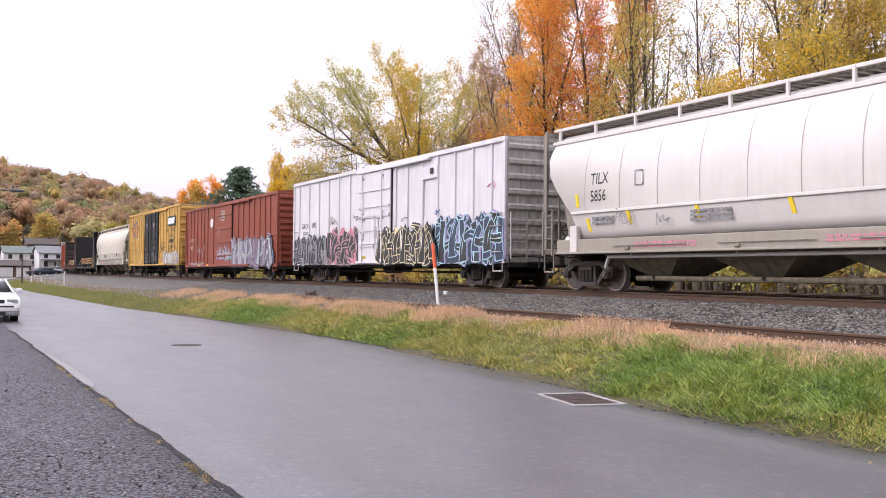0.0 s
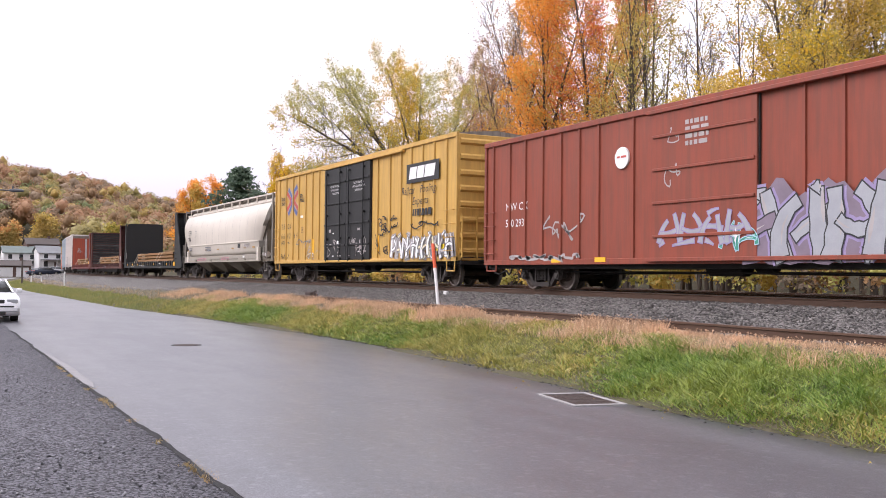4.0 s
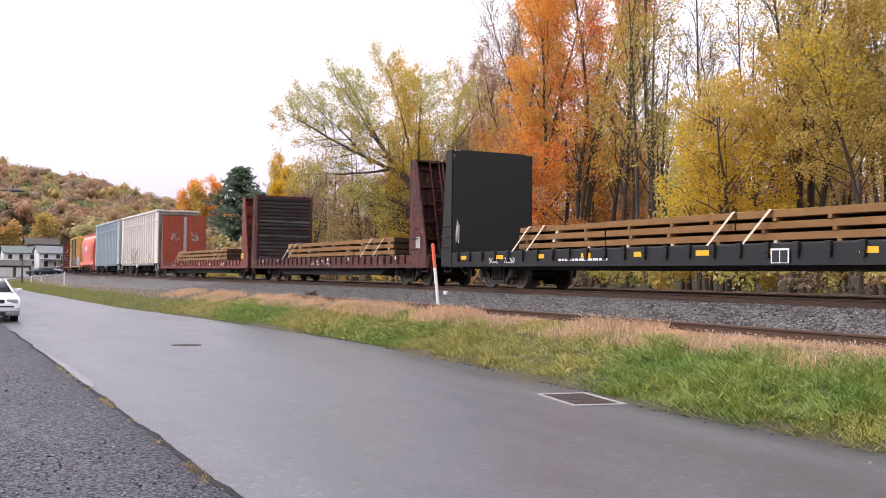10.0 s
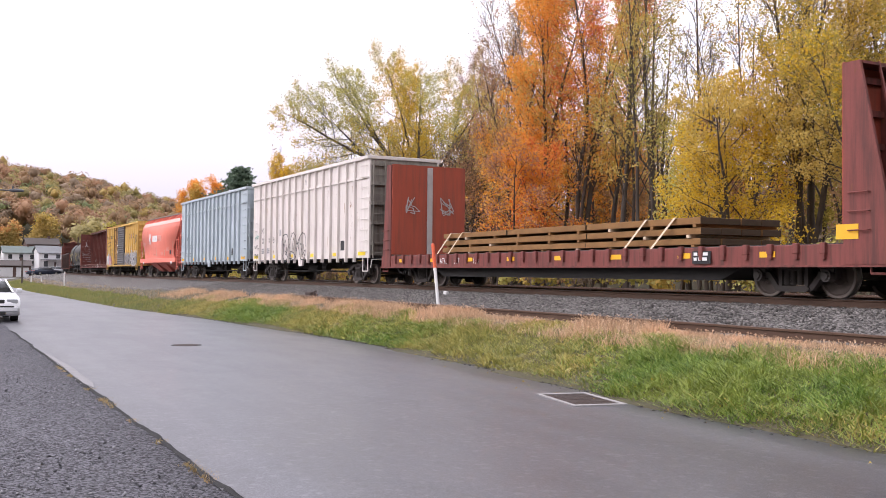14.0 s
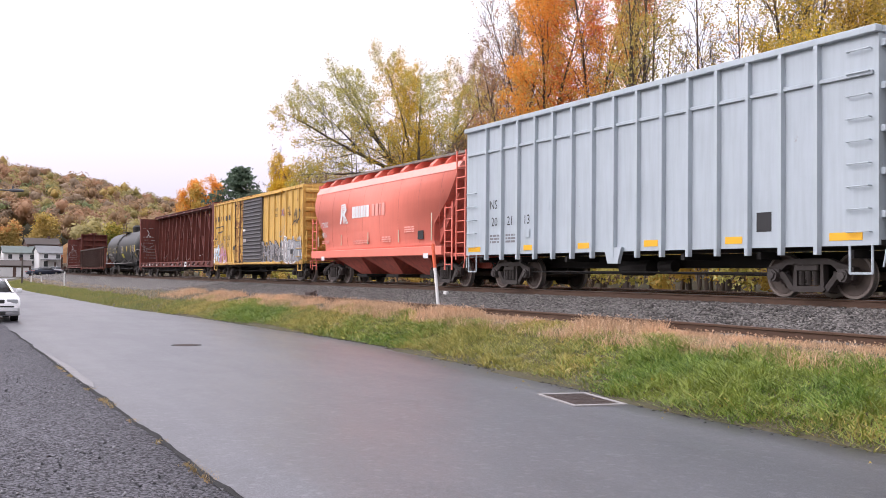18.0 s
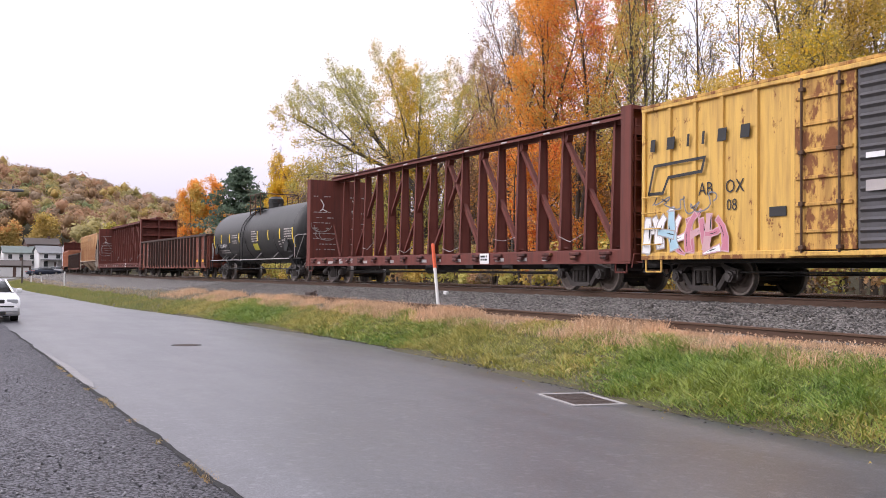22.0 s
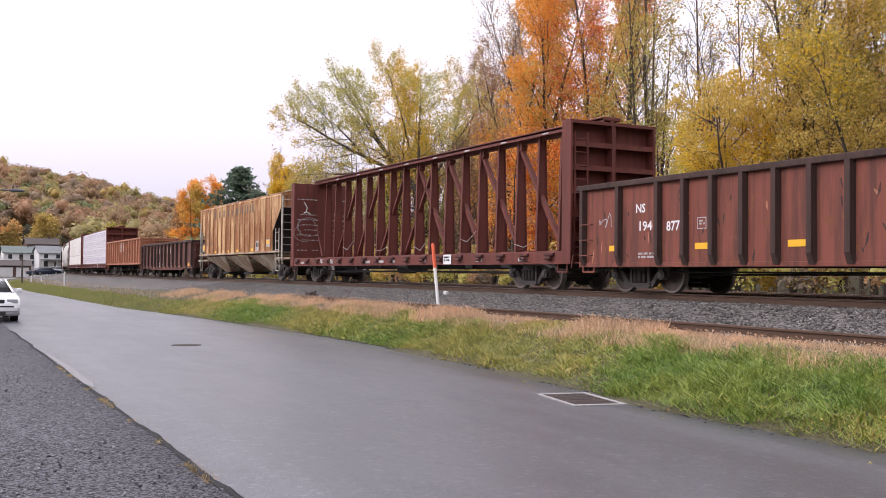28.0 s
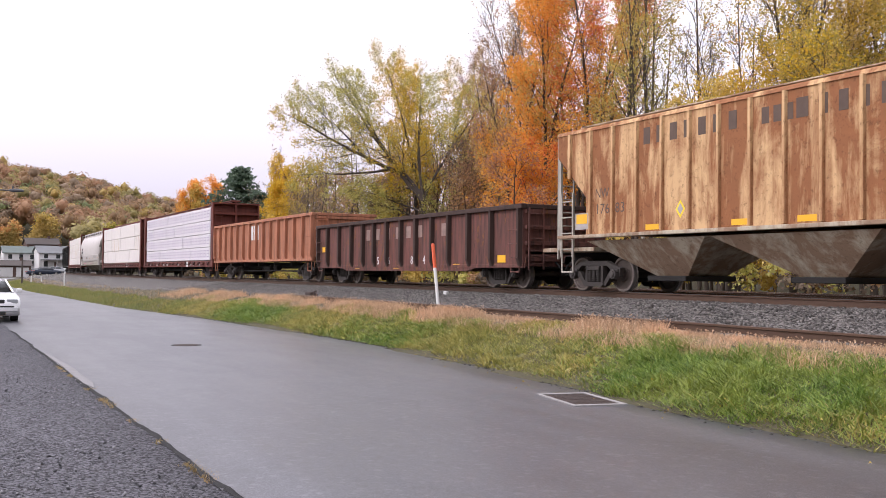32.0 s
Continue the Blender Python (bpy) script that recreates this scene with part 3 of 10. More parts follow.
def bolster_mesh():
    bm = bmesh.new()
    box(bm, -0.2, 0.2, -1.05, 1.05, 0.45, 0.72, 0.03)
    rod(bm, (0, 0, 0.72), (0, 0, 0.80), 0.2, 0.2, 16)
    for s in (-1, 1):
        box(bm, s * 0.55 - 0.05, s * 0.55 + 0.05, -0.95, 0.95, 0.28, 0.36)
        for q in (-0.7, 0.7):
            box(bm, s * 0.46 - 0.03, s * 0.46 + 0.03, q - 0.16, q + 0.16, 0.24, 0.55)
    return mesh_of("truck", tidy(bm))


def cap_mesh():
    bm = bmesh.new()
    rod(bm, (0, -0.10, 0), (0, 0.06, 0), 0.125, 0.135, 14)
    rod(bm, (0, -0.13, 0), (0, -0.10, 0), 0.07, 0.085, 12)
    for k in range(3):
        w = k * 2.09 + 0.4
        rod(bm, (0.085 * math.cos(w), -0.118, 0.085 * math.sin(w)), (0.085 * math.cos(w), -0.10, 0.085 * math.sin(w)), 0.02, 0.02, 6)
    box(bm, -0.16, 0.16, -0.05, 0.08, 0.06, 0.14, 0.01)
    return mesh_of("bearing_cap", tidy(bm))


GEAR = {}


def add_truck(parent, x, wb=1.78, r=0.457):
    key = (wb, r)
    if key not in GEAR:
        GEAR[key] = (wheelset_mesh(r), sideframe_mesh(wb))
    if "spring" not in GEAR:
        GEAR["spring"], GEAR["bolster"], GEAR["cap"] = spring_mesh(), bolster_mesh(), cap_mesh()
    ws, sf = GEAR[key]
    tr = shared("truck", GEAR["bolster"], M["truck"], parent, "dusty cast steel two-axle truck")
    tr.location = (x, 0, 0)
    for s in (-1, 1):
        f = shared("side_frame", sf, M["truck"], tr)
        f.location = (0, s * 1.0, r - 0.457)
        sp = shared("spring_nest", GEAR["spring"], M["truck"], tr)
        sp.location = (0, s * 1.0, 0)
        for e in (-1, 1):
            c = shared("bearing_cap", GEAR["cap"], M["bearing"], tr, smooth=False)
            c.location = (e * wb / 2, s * 1.06, r)
            if s > 0:
                c.rotation_euler = (0, 0, math.pi)
    for e in (-1, 1):
        w = shared("wheelset", ws, (M["wheel"], M["tread"], M["rim_face"]), tr)
        w.location = (e * wb / 2, 0, r)
        ROLLING.append((w, e * wb / 2, r))
    return tr


def add_coupler(parent, x, s, reach=0.7):
    """A knuckle coupler with its hose at the end that faces s."""
    bm = bmesh.new()
    box(bm, *sorted((x - s * 0.3, x + s * (reach - 0.25))), -0.09, 0.09, 0.76, 0.93, 0.02)
    box(bm, *sorted((x + s * (reach - 0.32), x + s * (reach + 0.02))), -0.17, 0.12, 0.70, 0.99, 0.03)
    box(bm, *sorted((x + s * (reach - 0.12), x + s * (reach + 0.12))), 0.02, 0.16, 0.72, 0.97, 0.03)
    part("coupler", tidy(bm), M["truck"], parent)
    bm = bmesh.new()
    pipe(bm, [(x, -0.35, 0.8), (x + s * 0.2, -0.36, 0.7), (x + s * 0.35, -0.34, 0.48), (x + s * 0.55, -0.28, 0.42), (x + s * (reach + 0.1), -0.22, 0.55)], 0.028)
    part("air_hose", bm, M["steel_dark"], parent)


def add_cut_lever(parent, x, s, mat):
    bm = bmesh.new()
    pipe(bm, [(x + s * 0.06, -1.45, 0.62), (x + s * 0.1, -1.42, 0.95), (x + s * 0.12, -0.9, 0.98), (x + s * 0.25, -0.2, 0.92)], 0.018)
    part("cut_lever", bm, mat, parent)


def add_stub_sills(parent, half, inner, mat, sill_z=0.95):
    """Short sills at both ends of a car whose hoppers reach down between them."""
    for s in (-1, 1):
        bm = bmesh.new()
        box(bm, *sorted((s * half, s * inner)), -0.33, 0.33, 0.62, sill_z, 0.02)
        part("stub_sill", bm, mat, parent)


def add_underframe(parent, half, mat=None, sill_z=0.95, brake=True):
    mat = mat or M["steel_dark"]
    bm = bmesh.new()
    box(bm, -half, half, -0.33, 0.33, 0.62, sill_z, 0.02)
    part("centre_sill", bm, mat, parent)
    n = max(4, int(half * 2 / 2.4))
    bm = bmesh.new()
    box(bm, -0.06, 0.06, -1.38, 1.38, sill_z - 0.16, sill_z - 0.01)
    me = mesh_of("cross_bearer", bm)
    for i in range(n + 1):
        o = shared("cross_bearer", me, mat, parent)
        o.location = (-half + 0.6 + i * (2 * half - 1.2) / n, 0, 0)
    if brake:
        bm = bmesh.new()
        rod(bm, (-0.6, -0.75, 0.62), (0.5, -0.75, 0.62), 0.2, 0.2, 12)
        rod(bm, (0.8, -0.7, 0.66), (1.3, -0.7, 0.66), 0.15, 0.15, 12)
        part("air_reservoir", tidy(bm), mat, parent)
        bm = bmesh.new()
        pipe(bm, [(-half + 2.5, -1.0, 0.52), (half - 2.5, -1.0, 0.50)], 0.022)
        pipe(bm, [(-half + 2.5, -0.5, 0.45), (0, -0.5, 0.5), (half - 2.5, -0.5, 0.45)], 0.022)
        part("brake_rod", bm, mat, parent)


def add_ladder(parent, x, y, z0, z1, w, rungs, mat, axis="x", name="ladder", stiles=True, bar=0.018):
    """Two stiles with rungs, standing w wide along the axis."""
    bm = bmesh.new()
    p = (lambda d, z: (x + d, y, z)) if axis == "x" else (lambda d, z: (x, y + d, z))
    if stiles:
        for d in (0, w):
            q = p(d, z0)
            box(bm, q[0] - 0.025, q[0] + 0.025, q[1] - 0.02, q[1] + 0.02, z0, z1)
    for i in range(rungs):
        z = z0 + (i + 0.5) * (z1 - z0) / rungs
        rod(bm, p(0, z), p(w, z), bar, bar, 6)
    return part(name, tidy(bm), mat, parent)


def add_grabs(parent, x, w, y, zs, mat):
    for z in zs:
        bm = bmesh.new()
        pipe(bm, [(x, y + 0.07, z), (x, y, z), (x + w, y, z), (x + w, y + 0.07, z)], 0.015)
        part("grab_iron", bm, mat, parent)


def add_step(parent, x, w, y, z0, z1, mat):
    bm = bmesh.new()
    pipe(bm, [(x, y, z1), (x, y, z0), (x + w, y, z0), (x + w, y, z1)], 0.024)
    part("sill_step", bm, mat, parent)


def add_label(parent, x0, x1, z0, z1, y, mat, name="label_plate", label="", t=0.006):
    bm = bmesh.new()
    box(bm, x0, x1, y - t, y + 0.004, z0, z1)
    return part(name, bm, mat, parent, label)


def add_bars(parent, x, z, w, h, rows, y, mat, seed=1):
    """Unreadable small print: rows of short bars."""
    rnd = random.Random(seed)
    bm = bmesh.new()
    for i in range(rows):
        zz = z - i * h * 1.6
        c = x
        while c < x + w - 0.03:
            l = min(rnd.uniform(0.06, 0.28), x + w - c)
            box(bm, c, c + l, y - 0.004, y + 0.004, zz - h, zz)
            c += l + 0.05
    return part("small_print", bm, mat, parent)


GLYPHS = {}


def add_text(parent, body, x, z, size, y, mat, stretch=1.0, name="lettering", curve=None, slant=0.0, bold=0.0):
    """Lettering on a near side, its baseline starting at x, z."""
    key = (body, slant, bold)
    if key not in GLYPHS:
        cu = bpy.data.curves.new("lettering", "FONT")
        cu.body, cu.size, cu.shear, cu.offset = body, 1.0, slant, bold
        cu.resolution_u = 2
        ob = bpy.data.objects.new("lettering", cu)
        GLYPHS[key] = bpy.data.meshes.new_from_object(ob)
        bpy.data.objects.remove(ob)
    me = GLYPHS[key].copy()
    me.name = name
    for v in me.vertices:
        zz = z + v.co.y * size * 1.38
        v.co = (x + v.co.x * size * 1.38 * stretch, (curve(zz) if curve else y) - 0.006, zz)
    me.materials.clear()
    return shared(name, me, mat, parent)


def stroke(bm, pts, w, y, mi=0):
    """A flat painted stroke along points: one ribbon with mitred corners."""
    q = [Vector(p) for k, p in enumerate(pts) if k == 0 or (Vector(p) - Vector(pts[k - 1])).length > 1e-4]
    if len(q) < 2:
        return
    rails = []
    for k, p in enumerate(q):
        d0 = (p - q[k - 1]).normalized() if k else (q[1] - q[0]).normalized()
        d1 = (q[k + 1] - p).normalized() if k + 1 < len(q) else d0
        d = d0 + d1
        d = d.normalized() if d.length > 0.2 else Vector((-d0.y, d0.x))
        n = Vector((-d.y, d.x)) * (w / 2) / max(0.62, abs(d.dot(d0)))
        e = -d0 * w * 0.4 if k == 0 else d1 * w * 0.4 if k == len(q) - 1 else Vector((0, 0))
        rails.append((bm.verts.new((p.x + n.x + e.x, y, p.y + n.y + e.y)), bm.verts.new((p.x - n.x + e.x, y, p.y - n.y + e.y))))
    for (a, b), (c, d) in zip(rails, rails[1:]):
        bm.faces.new((a, b, d, c)).material_index = mi


def slab(bm, pts, widths, y, mi=0):
    """A flat painted stroke along points that swells and narrows."""
    q = [Vector(p) for p in pts]
    rails = []
    for k, p in enumerate(q):
        d = (q[min(k + 1, len(q) - 1)] - q[max(k - 1, 0)])
        d = d.normalized() if d.length > 1e-6 else Vector((0, 1))
        n = Vector((-d.y, d.x)) * widths[k] / 2
        rails.append((bm.verts.new((p.x + n.x, y, p.y + n.y)), bm.verts.new((p.x - n.x, y, p.y - n.y))))
    for (a, b), (c, d) in zip(rails, rails[1:]):
        bm.faces.new((a, b, d, c)).material_index = mi


def add_graffiti(parent, x0, x1, z0, z1, y, fill, line, halo=None, shine=None, letters=6, seed=1, weight=0.20, label="", base=None):
    """Sprayed lettering that cannot be read: interlocking swelling slabs, each outlined, one laid over the other."""
    rnd = random.Random(seed)
    bm = bmesh.new()
    fills = list(fill) if isinstance(fill, (list, tuple)) else [fill]
    mats = [m for m in (base, halo, line, *fills, shine) if m is not None]
    at = lambda m: mats.index(m)
    cw, h = (x1 - x0) / letters, z1 - z0
    depth = y - 0.002

    def curve(p, q, bow, n=7):
        a, b = Vector(p), Vector(q)
        m = (a + b) / 2 + Vector((-(b - a).y, (b - a).x)) * bow
        return [a * (1 - t) ** 2 + m * 2 * t * (1 - t) + b * t * t for t in [k / (n - 1) for k in range(n)]]

    def inside(p):
        return Vector((min(max(p.x, x0 - 0.1), x1 + 0.1), min(max(p.y, z0), z1 + 0.15)))

    slabs = []
    for i in range(letters):
        cx = x0 + (i + 0.5) * cw
        P = lambda f, g: (cx + (f - 0.5) * cw * 1.25, z0 + 0.06 * h + g * h * 0.86)
        w = weight * h * 1.05
        side = rnd.choice((-1, 1))
        ends = rnd.uniform(0.15, 0.4)
        jobs = [(P(0.5 - side * 0.38 + rnd.uniform(-.1, .1), rnd.uniform(-.02, .08)), P(0.5 - side * 0.2 + rnd.uniform(-.15, .15), rnd.uniform(0.85, 1.0)), rnd.uniform(-.12, .12), (1.3, 0.9)),
                (P(0.5 + side * 0.1, rnd.uniform(0.75, 1.0)), P(0.5 + side * 0.45, rnd.uniform(0.0, 0.25)), rnd.uniform(0.1, 0.45) * side, (0.7, 1.35)),
                (P(rnd.uniform(0.0, 0.3), rnd.uniform(0.3, 0.6)), P(rnd.uniform(0.7, 1.0), rnd.uniform(0.35, 0.7)), rnd.uniform(-.3, .3), (0.6, 0.8))]
        if rnd.random() < 0.5:
            jobs.append((P(rnd.uniform(0.2, 0.8), 0.95), P(rnd.uniform(0.0, 1.0), 1.08), rnd.uniform(-.2, .2), (0.8, 0.1)))
        if rnd.random() < 0.45:
            jobs.append((P(rnd.uniform(0.2, 0.8), 0.1), P(rnd.uniform(-0.2, 1.2), -0.04), rnd.uniform(-.2, .2), (0.9, 0.15)))
        rnd.shuffle(jobs)
        for p, q, bow, (wa, wb) in jobs:
            pts = [inside(v) for v in curve(p, q, bow)]
            n = len(pts)
            ws = [w * (wa + (wb - wa) * k / (n - 1)) * (1 + 0.12 * math.sin(3 * k + i)) for k in range(n)]
            slabs.append((pts, ws, rnd.choice(fills)))
    if base is not None:
        n = letters * 6
        tops = [z1 - rnd.uniform(0.0, 0.16) * h - 0.08 * h * math.sin(k * 0.9) for k in range(n + 1)]
        lows = [z0 + rnd.uniform(0.0, 0.06) * h for k in range(n + 1)]
        for k in range(n):
            xa, xb = x0 + (x1 - x0) * k / n, x0 + (x1 - x0) * (k + 1) / n
            bm.faces.new([bm.verts.new(p) for p in ((xa, y - 0.0012, lows[k]), (xb, y - 0.0012, lows[k + 1]), (xb, y - 0.0012, tops[k + 1]), (xa, y - 0.0012, tops[k]))]).material_index = at(base)
    edge = min(0.032, 0.02 * h + 0.008)
    if halo is not None:
        for pts, ws, f in slabs:
            depth -= 0.0002
            slab(bm, pts, [v + edge * 6 for v in ws], depth, at(halo))
    for j, (pts, ws, f) in enumerate(slabs):
        depth -= 0.0004
        d = (pts[-1] - pts[-2]).normalized() * edge
        slab(bm, [pts[0] - (pts[1] - pts[0]).normalized() * edge, *pts[1:-1], pts[-1] + d], [v + edge * 2 for v in ws], depth, at(line))
        depth -= 0.0004
        slab(bm, pts, ws, depth, at(f))
        if shine is not None:
            depth -= 0.0004
            k0 = rnd.randint(0, 3)
            sub = pts[k0:k0 + 4]
            off = Vector((rnd.choice((-1, 1)) * ws[0] * 0.28, 0))
            slab(bm, [v + off for v in sub], [ws[0] * t for t in (0.04, 0.20, 0.16, 0.03)][:len(sub)], depth, at(shine))
    return part("graffiti", bm, mats, parent, label)


def add_scrawl(parent, x0, x1, z0, z1, y, mat, n=4, seed=1, w=0.03):
    """A thin sprayed tag that cannot be read."""
    rnd = random.Random(seed)
    bm = bmesh.new()
    cw = (x1 - x0) / n
    pts = []
    for i in range(n):
        for k in range(5):
            pts.append((x0 + cw * (i + rnd.uniform(0, 1.1)), rnd.uniform(z0, z1)))
    fine = []
    for a, b, c in zip(pts, pts[1:], pts[2:]):
        for k in range(3):
            t = k / 3
            p = [(1 - t) ** 2 * (a[q] + b[q]) / 2 + 2 * t * (1 - t) * b[q] + t * t * (b[q] + c[q]) / 2 for q in (0, 1)]
            fine.append(tuple(p))
    stroke(bm, fine, w, y - 0.008)
    return part("scrawl", bm, mat, parent)


# ---- box cars ----
def add_box_body(c, half, zs, ze, mat, end_mat, ribs, rib_w=0.09, rib_d=0.06, end_ribs=9, roof_h=0.22, cap=True, roof_mat=None):
    bm = bmesh.new()
    box(bm, -half, half, -HW + rib_d, HW - rib_d, zs, ze, 0.02)
    tidy(bm)
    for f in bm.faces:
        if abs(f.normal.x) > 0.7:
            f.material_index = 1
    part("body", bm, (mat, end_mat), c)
    bm = bmesh.new()
    prism(bm, [(-HW + 0.03, ze - 0.02), (HW - 0.03, ze - 0.02), (HW - 0.1, ze + 0.05), (0, ze + roof_h), (-HW + 0.1, ze + 0.05)], "x", -half + 0.03, half - 0.03)
    for i in range(int(half * 2 / 1.25)):
        x = -half + 0.6 + i * 1.25
        prism(bm, [(-HW + 0.1, ze + 0.05), (HW - 0.1, ze + 0.05), (0, ze + roof_h + 0.04)], "x", x, x + 0.07)
    part("roof", tidy(bm), roof_mat or end_mat, c)
    if cap:
        bm = bmesh.new()
        box(bm, -half - 0.01, half + 0.01, -HW - 0.015, -HW + 0.09, ze - 0.10, ze + 0.05, 0.015)
        box(bm, -half - 0.01, half + 0.01, HW - 0.09, HW + 0.015, ze - 0.10, ze + 0.05, 0.015)
        part("roof_edge", bm, mat, c)
    bm = bmesh.new()
    box(bm, -half, half, -HW - 0.002, -HW + 0.09, zs - 0.02, zs + 0.13, 0.01)
    box(bm, -half, half, HW - 0.09, HW + 0.002, zs - 0.02, zs + 0.13, 0.01)
    part("side_sill", bm, mat, c)
    bm = bmesh.new()
    prism(bm, [(-rib_w / 2, 0.0), (rib_w / 2, 0.0), (rib_w / 2 - 0.015, -rib_d), (-rib_w / 2 + 0.015, -rib_d)], "z", zs + 0.11, ze - 0.09)
    me = mesh_of("rib", tidy(bm))
    for x in ribs:
        r = shared("rib", me, mat, c)
        r.location = (x, -HW + rib_d + 0.002, 0)
    for x in (-half + 0.06, half - 0.06):
        bm = bmesh.new()
        box(bm, x - 0.06, x + 0.06, -HW - 0.004, -HW + rib_d + 0.02, zs, ze, 0.012)
        part("corner_post", bm, mat, c)
    # pressed ribs across the end that shows
    bm = bmesh.new()
    d = 0.075
    prism(bm, [(-0.12, 0.0), (-0.05, d), (0.05, d), (0.12, 0.0)], "y", -HW + 0.12, HW - 0.12)
    for v in bm.verts:
        v.co = (v.co.z, v.co.y, v.co.x)
    me = mesh_of("end_rib", tidy(bm))
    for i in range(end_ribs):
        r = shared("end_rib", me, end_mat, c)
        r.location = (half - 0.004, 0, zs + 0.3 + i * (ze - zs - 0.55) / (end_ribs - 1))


def add_box_fittings(c, half, zs, mat, n=4, high=2.35):
    for s, x in ((-1, -half + 0.10), (1, half - 0.75)):
        add_grabs(c, x, 0.62, -HW - 0.07, [zs + 0.32 + i * (high - zs - 0.4) / (n - 1) for i in range(n)], mat)
        add_step(c, x + 0.05, 0.55, -HW + 0.03, 0.52, zs + 0.02, mat)
    add_ladder(c, half + 0.13, -HW + 0.15, zs + 0.1, zs + 1.5, 0.55, 4, mat, "y", "end_ladder")
    bm = bmesh.new()
    pipe(bm, [(half + 0.06, -HW + 0.1, zs + 1.7), (half + 0.16, -HW + 0.12, zs + 1.7), (half + 0.16, HW - 0.3, zs + 1.65)], 0.016)
    part("end_rail", bm, mat, c)
    bm = bmesh.new()
    rod(bm, (half + 0.10, 0.35, zs + 1.0), (half + 0.16, 0.35, zs + 1.0), 0.27, 0.27, 16, 0, False)
    for k in range(4):
        w = k * math.pi / 4
        rod(bm, (half + 0.14, 0.35 - 0.26 * math.cos(w), zs + 1.0 - 0.26 * math.sin(w)), (half + 0.14, 0.35 + 0.26 * math.cos(w), zs + 1.0 + 0.26 * math.sin(w)), 0.016, 0.016, 6)
    part("hand_brake_wheel", bm, M["truck"], c)
    bm = bmesh.new()
    box(bm, half + 0.02, half + 0.35, -0.75, 0.75, zs - 0.02, zs + 0.03)
    part("end_platform", bm, M["steel_dark"], c)
    bm = bmesh.new()
    box(bm, -half, half, -HW + 0.2, HW - 0.2, zs - 0.12, zs - 0.01)
    part("floor_frame", bm, M["steel_dark"], c)
    for s in (-1, 1):
        add_coupler(c, s * (half + 0.05), s, 0.75)
        add_cut_lever(c, s * half, s, M["steel_dark"])


def plug_door(c, x0, x1, z0, z1, mat, bars=4, rods=2, rod_mat=None, name="door"):
    """A sliding or plug door that stands proud, with level ribs, lock rods and tracks."""
    bm = bmesh.new()
    box(bm, x0, x1, -HW - 0.045, -HW + 0.06, z0, z1, 0.012)
    d = part(name, bm, mat, c)
    # dark plate behind the door; its rim draws the gap's shadow
    bm = bmesh.new()
    box(bm, x0 - 0.03, x1 + 0.03, -HW - 0.004, -HW + 0.05, z0 - 0.03, z1 + 0.03)
    part("door_gasket", bm, M["steel_dark"], d)
    w = x1 - x0
    for i in range(bars):
        z = z0 + (i + 0.7) * (z1 - z0) / (bars + 0.4)
        bm = bmesh.new()
        box(bm, x0 + 0.05, x1 - 0.05, -HW - 0.085, -HW - 0.03, z - 0.035, z + 0.035, 0.01)
        part("door_rib", bm, mat, d)
    for i in range(rods):
        x = x0 + w * (0.16 + 0.62 * i / max(1, rods - 1))
        bm = bmesh.new()
        rod(bm, (x, -HW - 0.11, z0 - 0.05), (x, -HW - 0.11, z1 + 0.02), 0.026, 0.026, 8)
        for z in (z0 + 0.05, z0 + 0.9, z0 + 1.9, z1 - 0.2):
            box(bm, x - 0.06, x + 0.06, -HW - 0.14, -HW - 0.04, z - 0.04, z + 0.04, 0.008)
        part("lock_rod", bm, rod_mat or mat, d)
    return d


def door_tracks(c, x0, x1, zlo, zhi, mat):
    for z in (zlo, zhi):
        bm = bmesh.new()
        box(bm, x0, x1, -HW - 0.10, -HW + 0.05, z - 0.045, z + 0.045, 0.01)
        part("door_track", bm, mat, c)


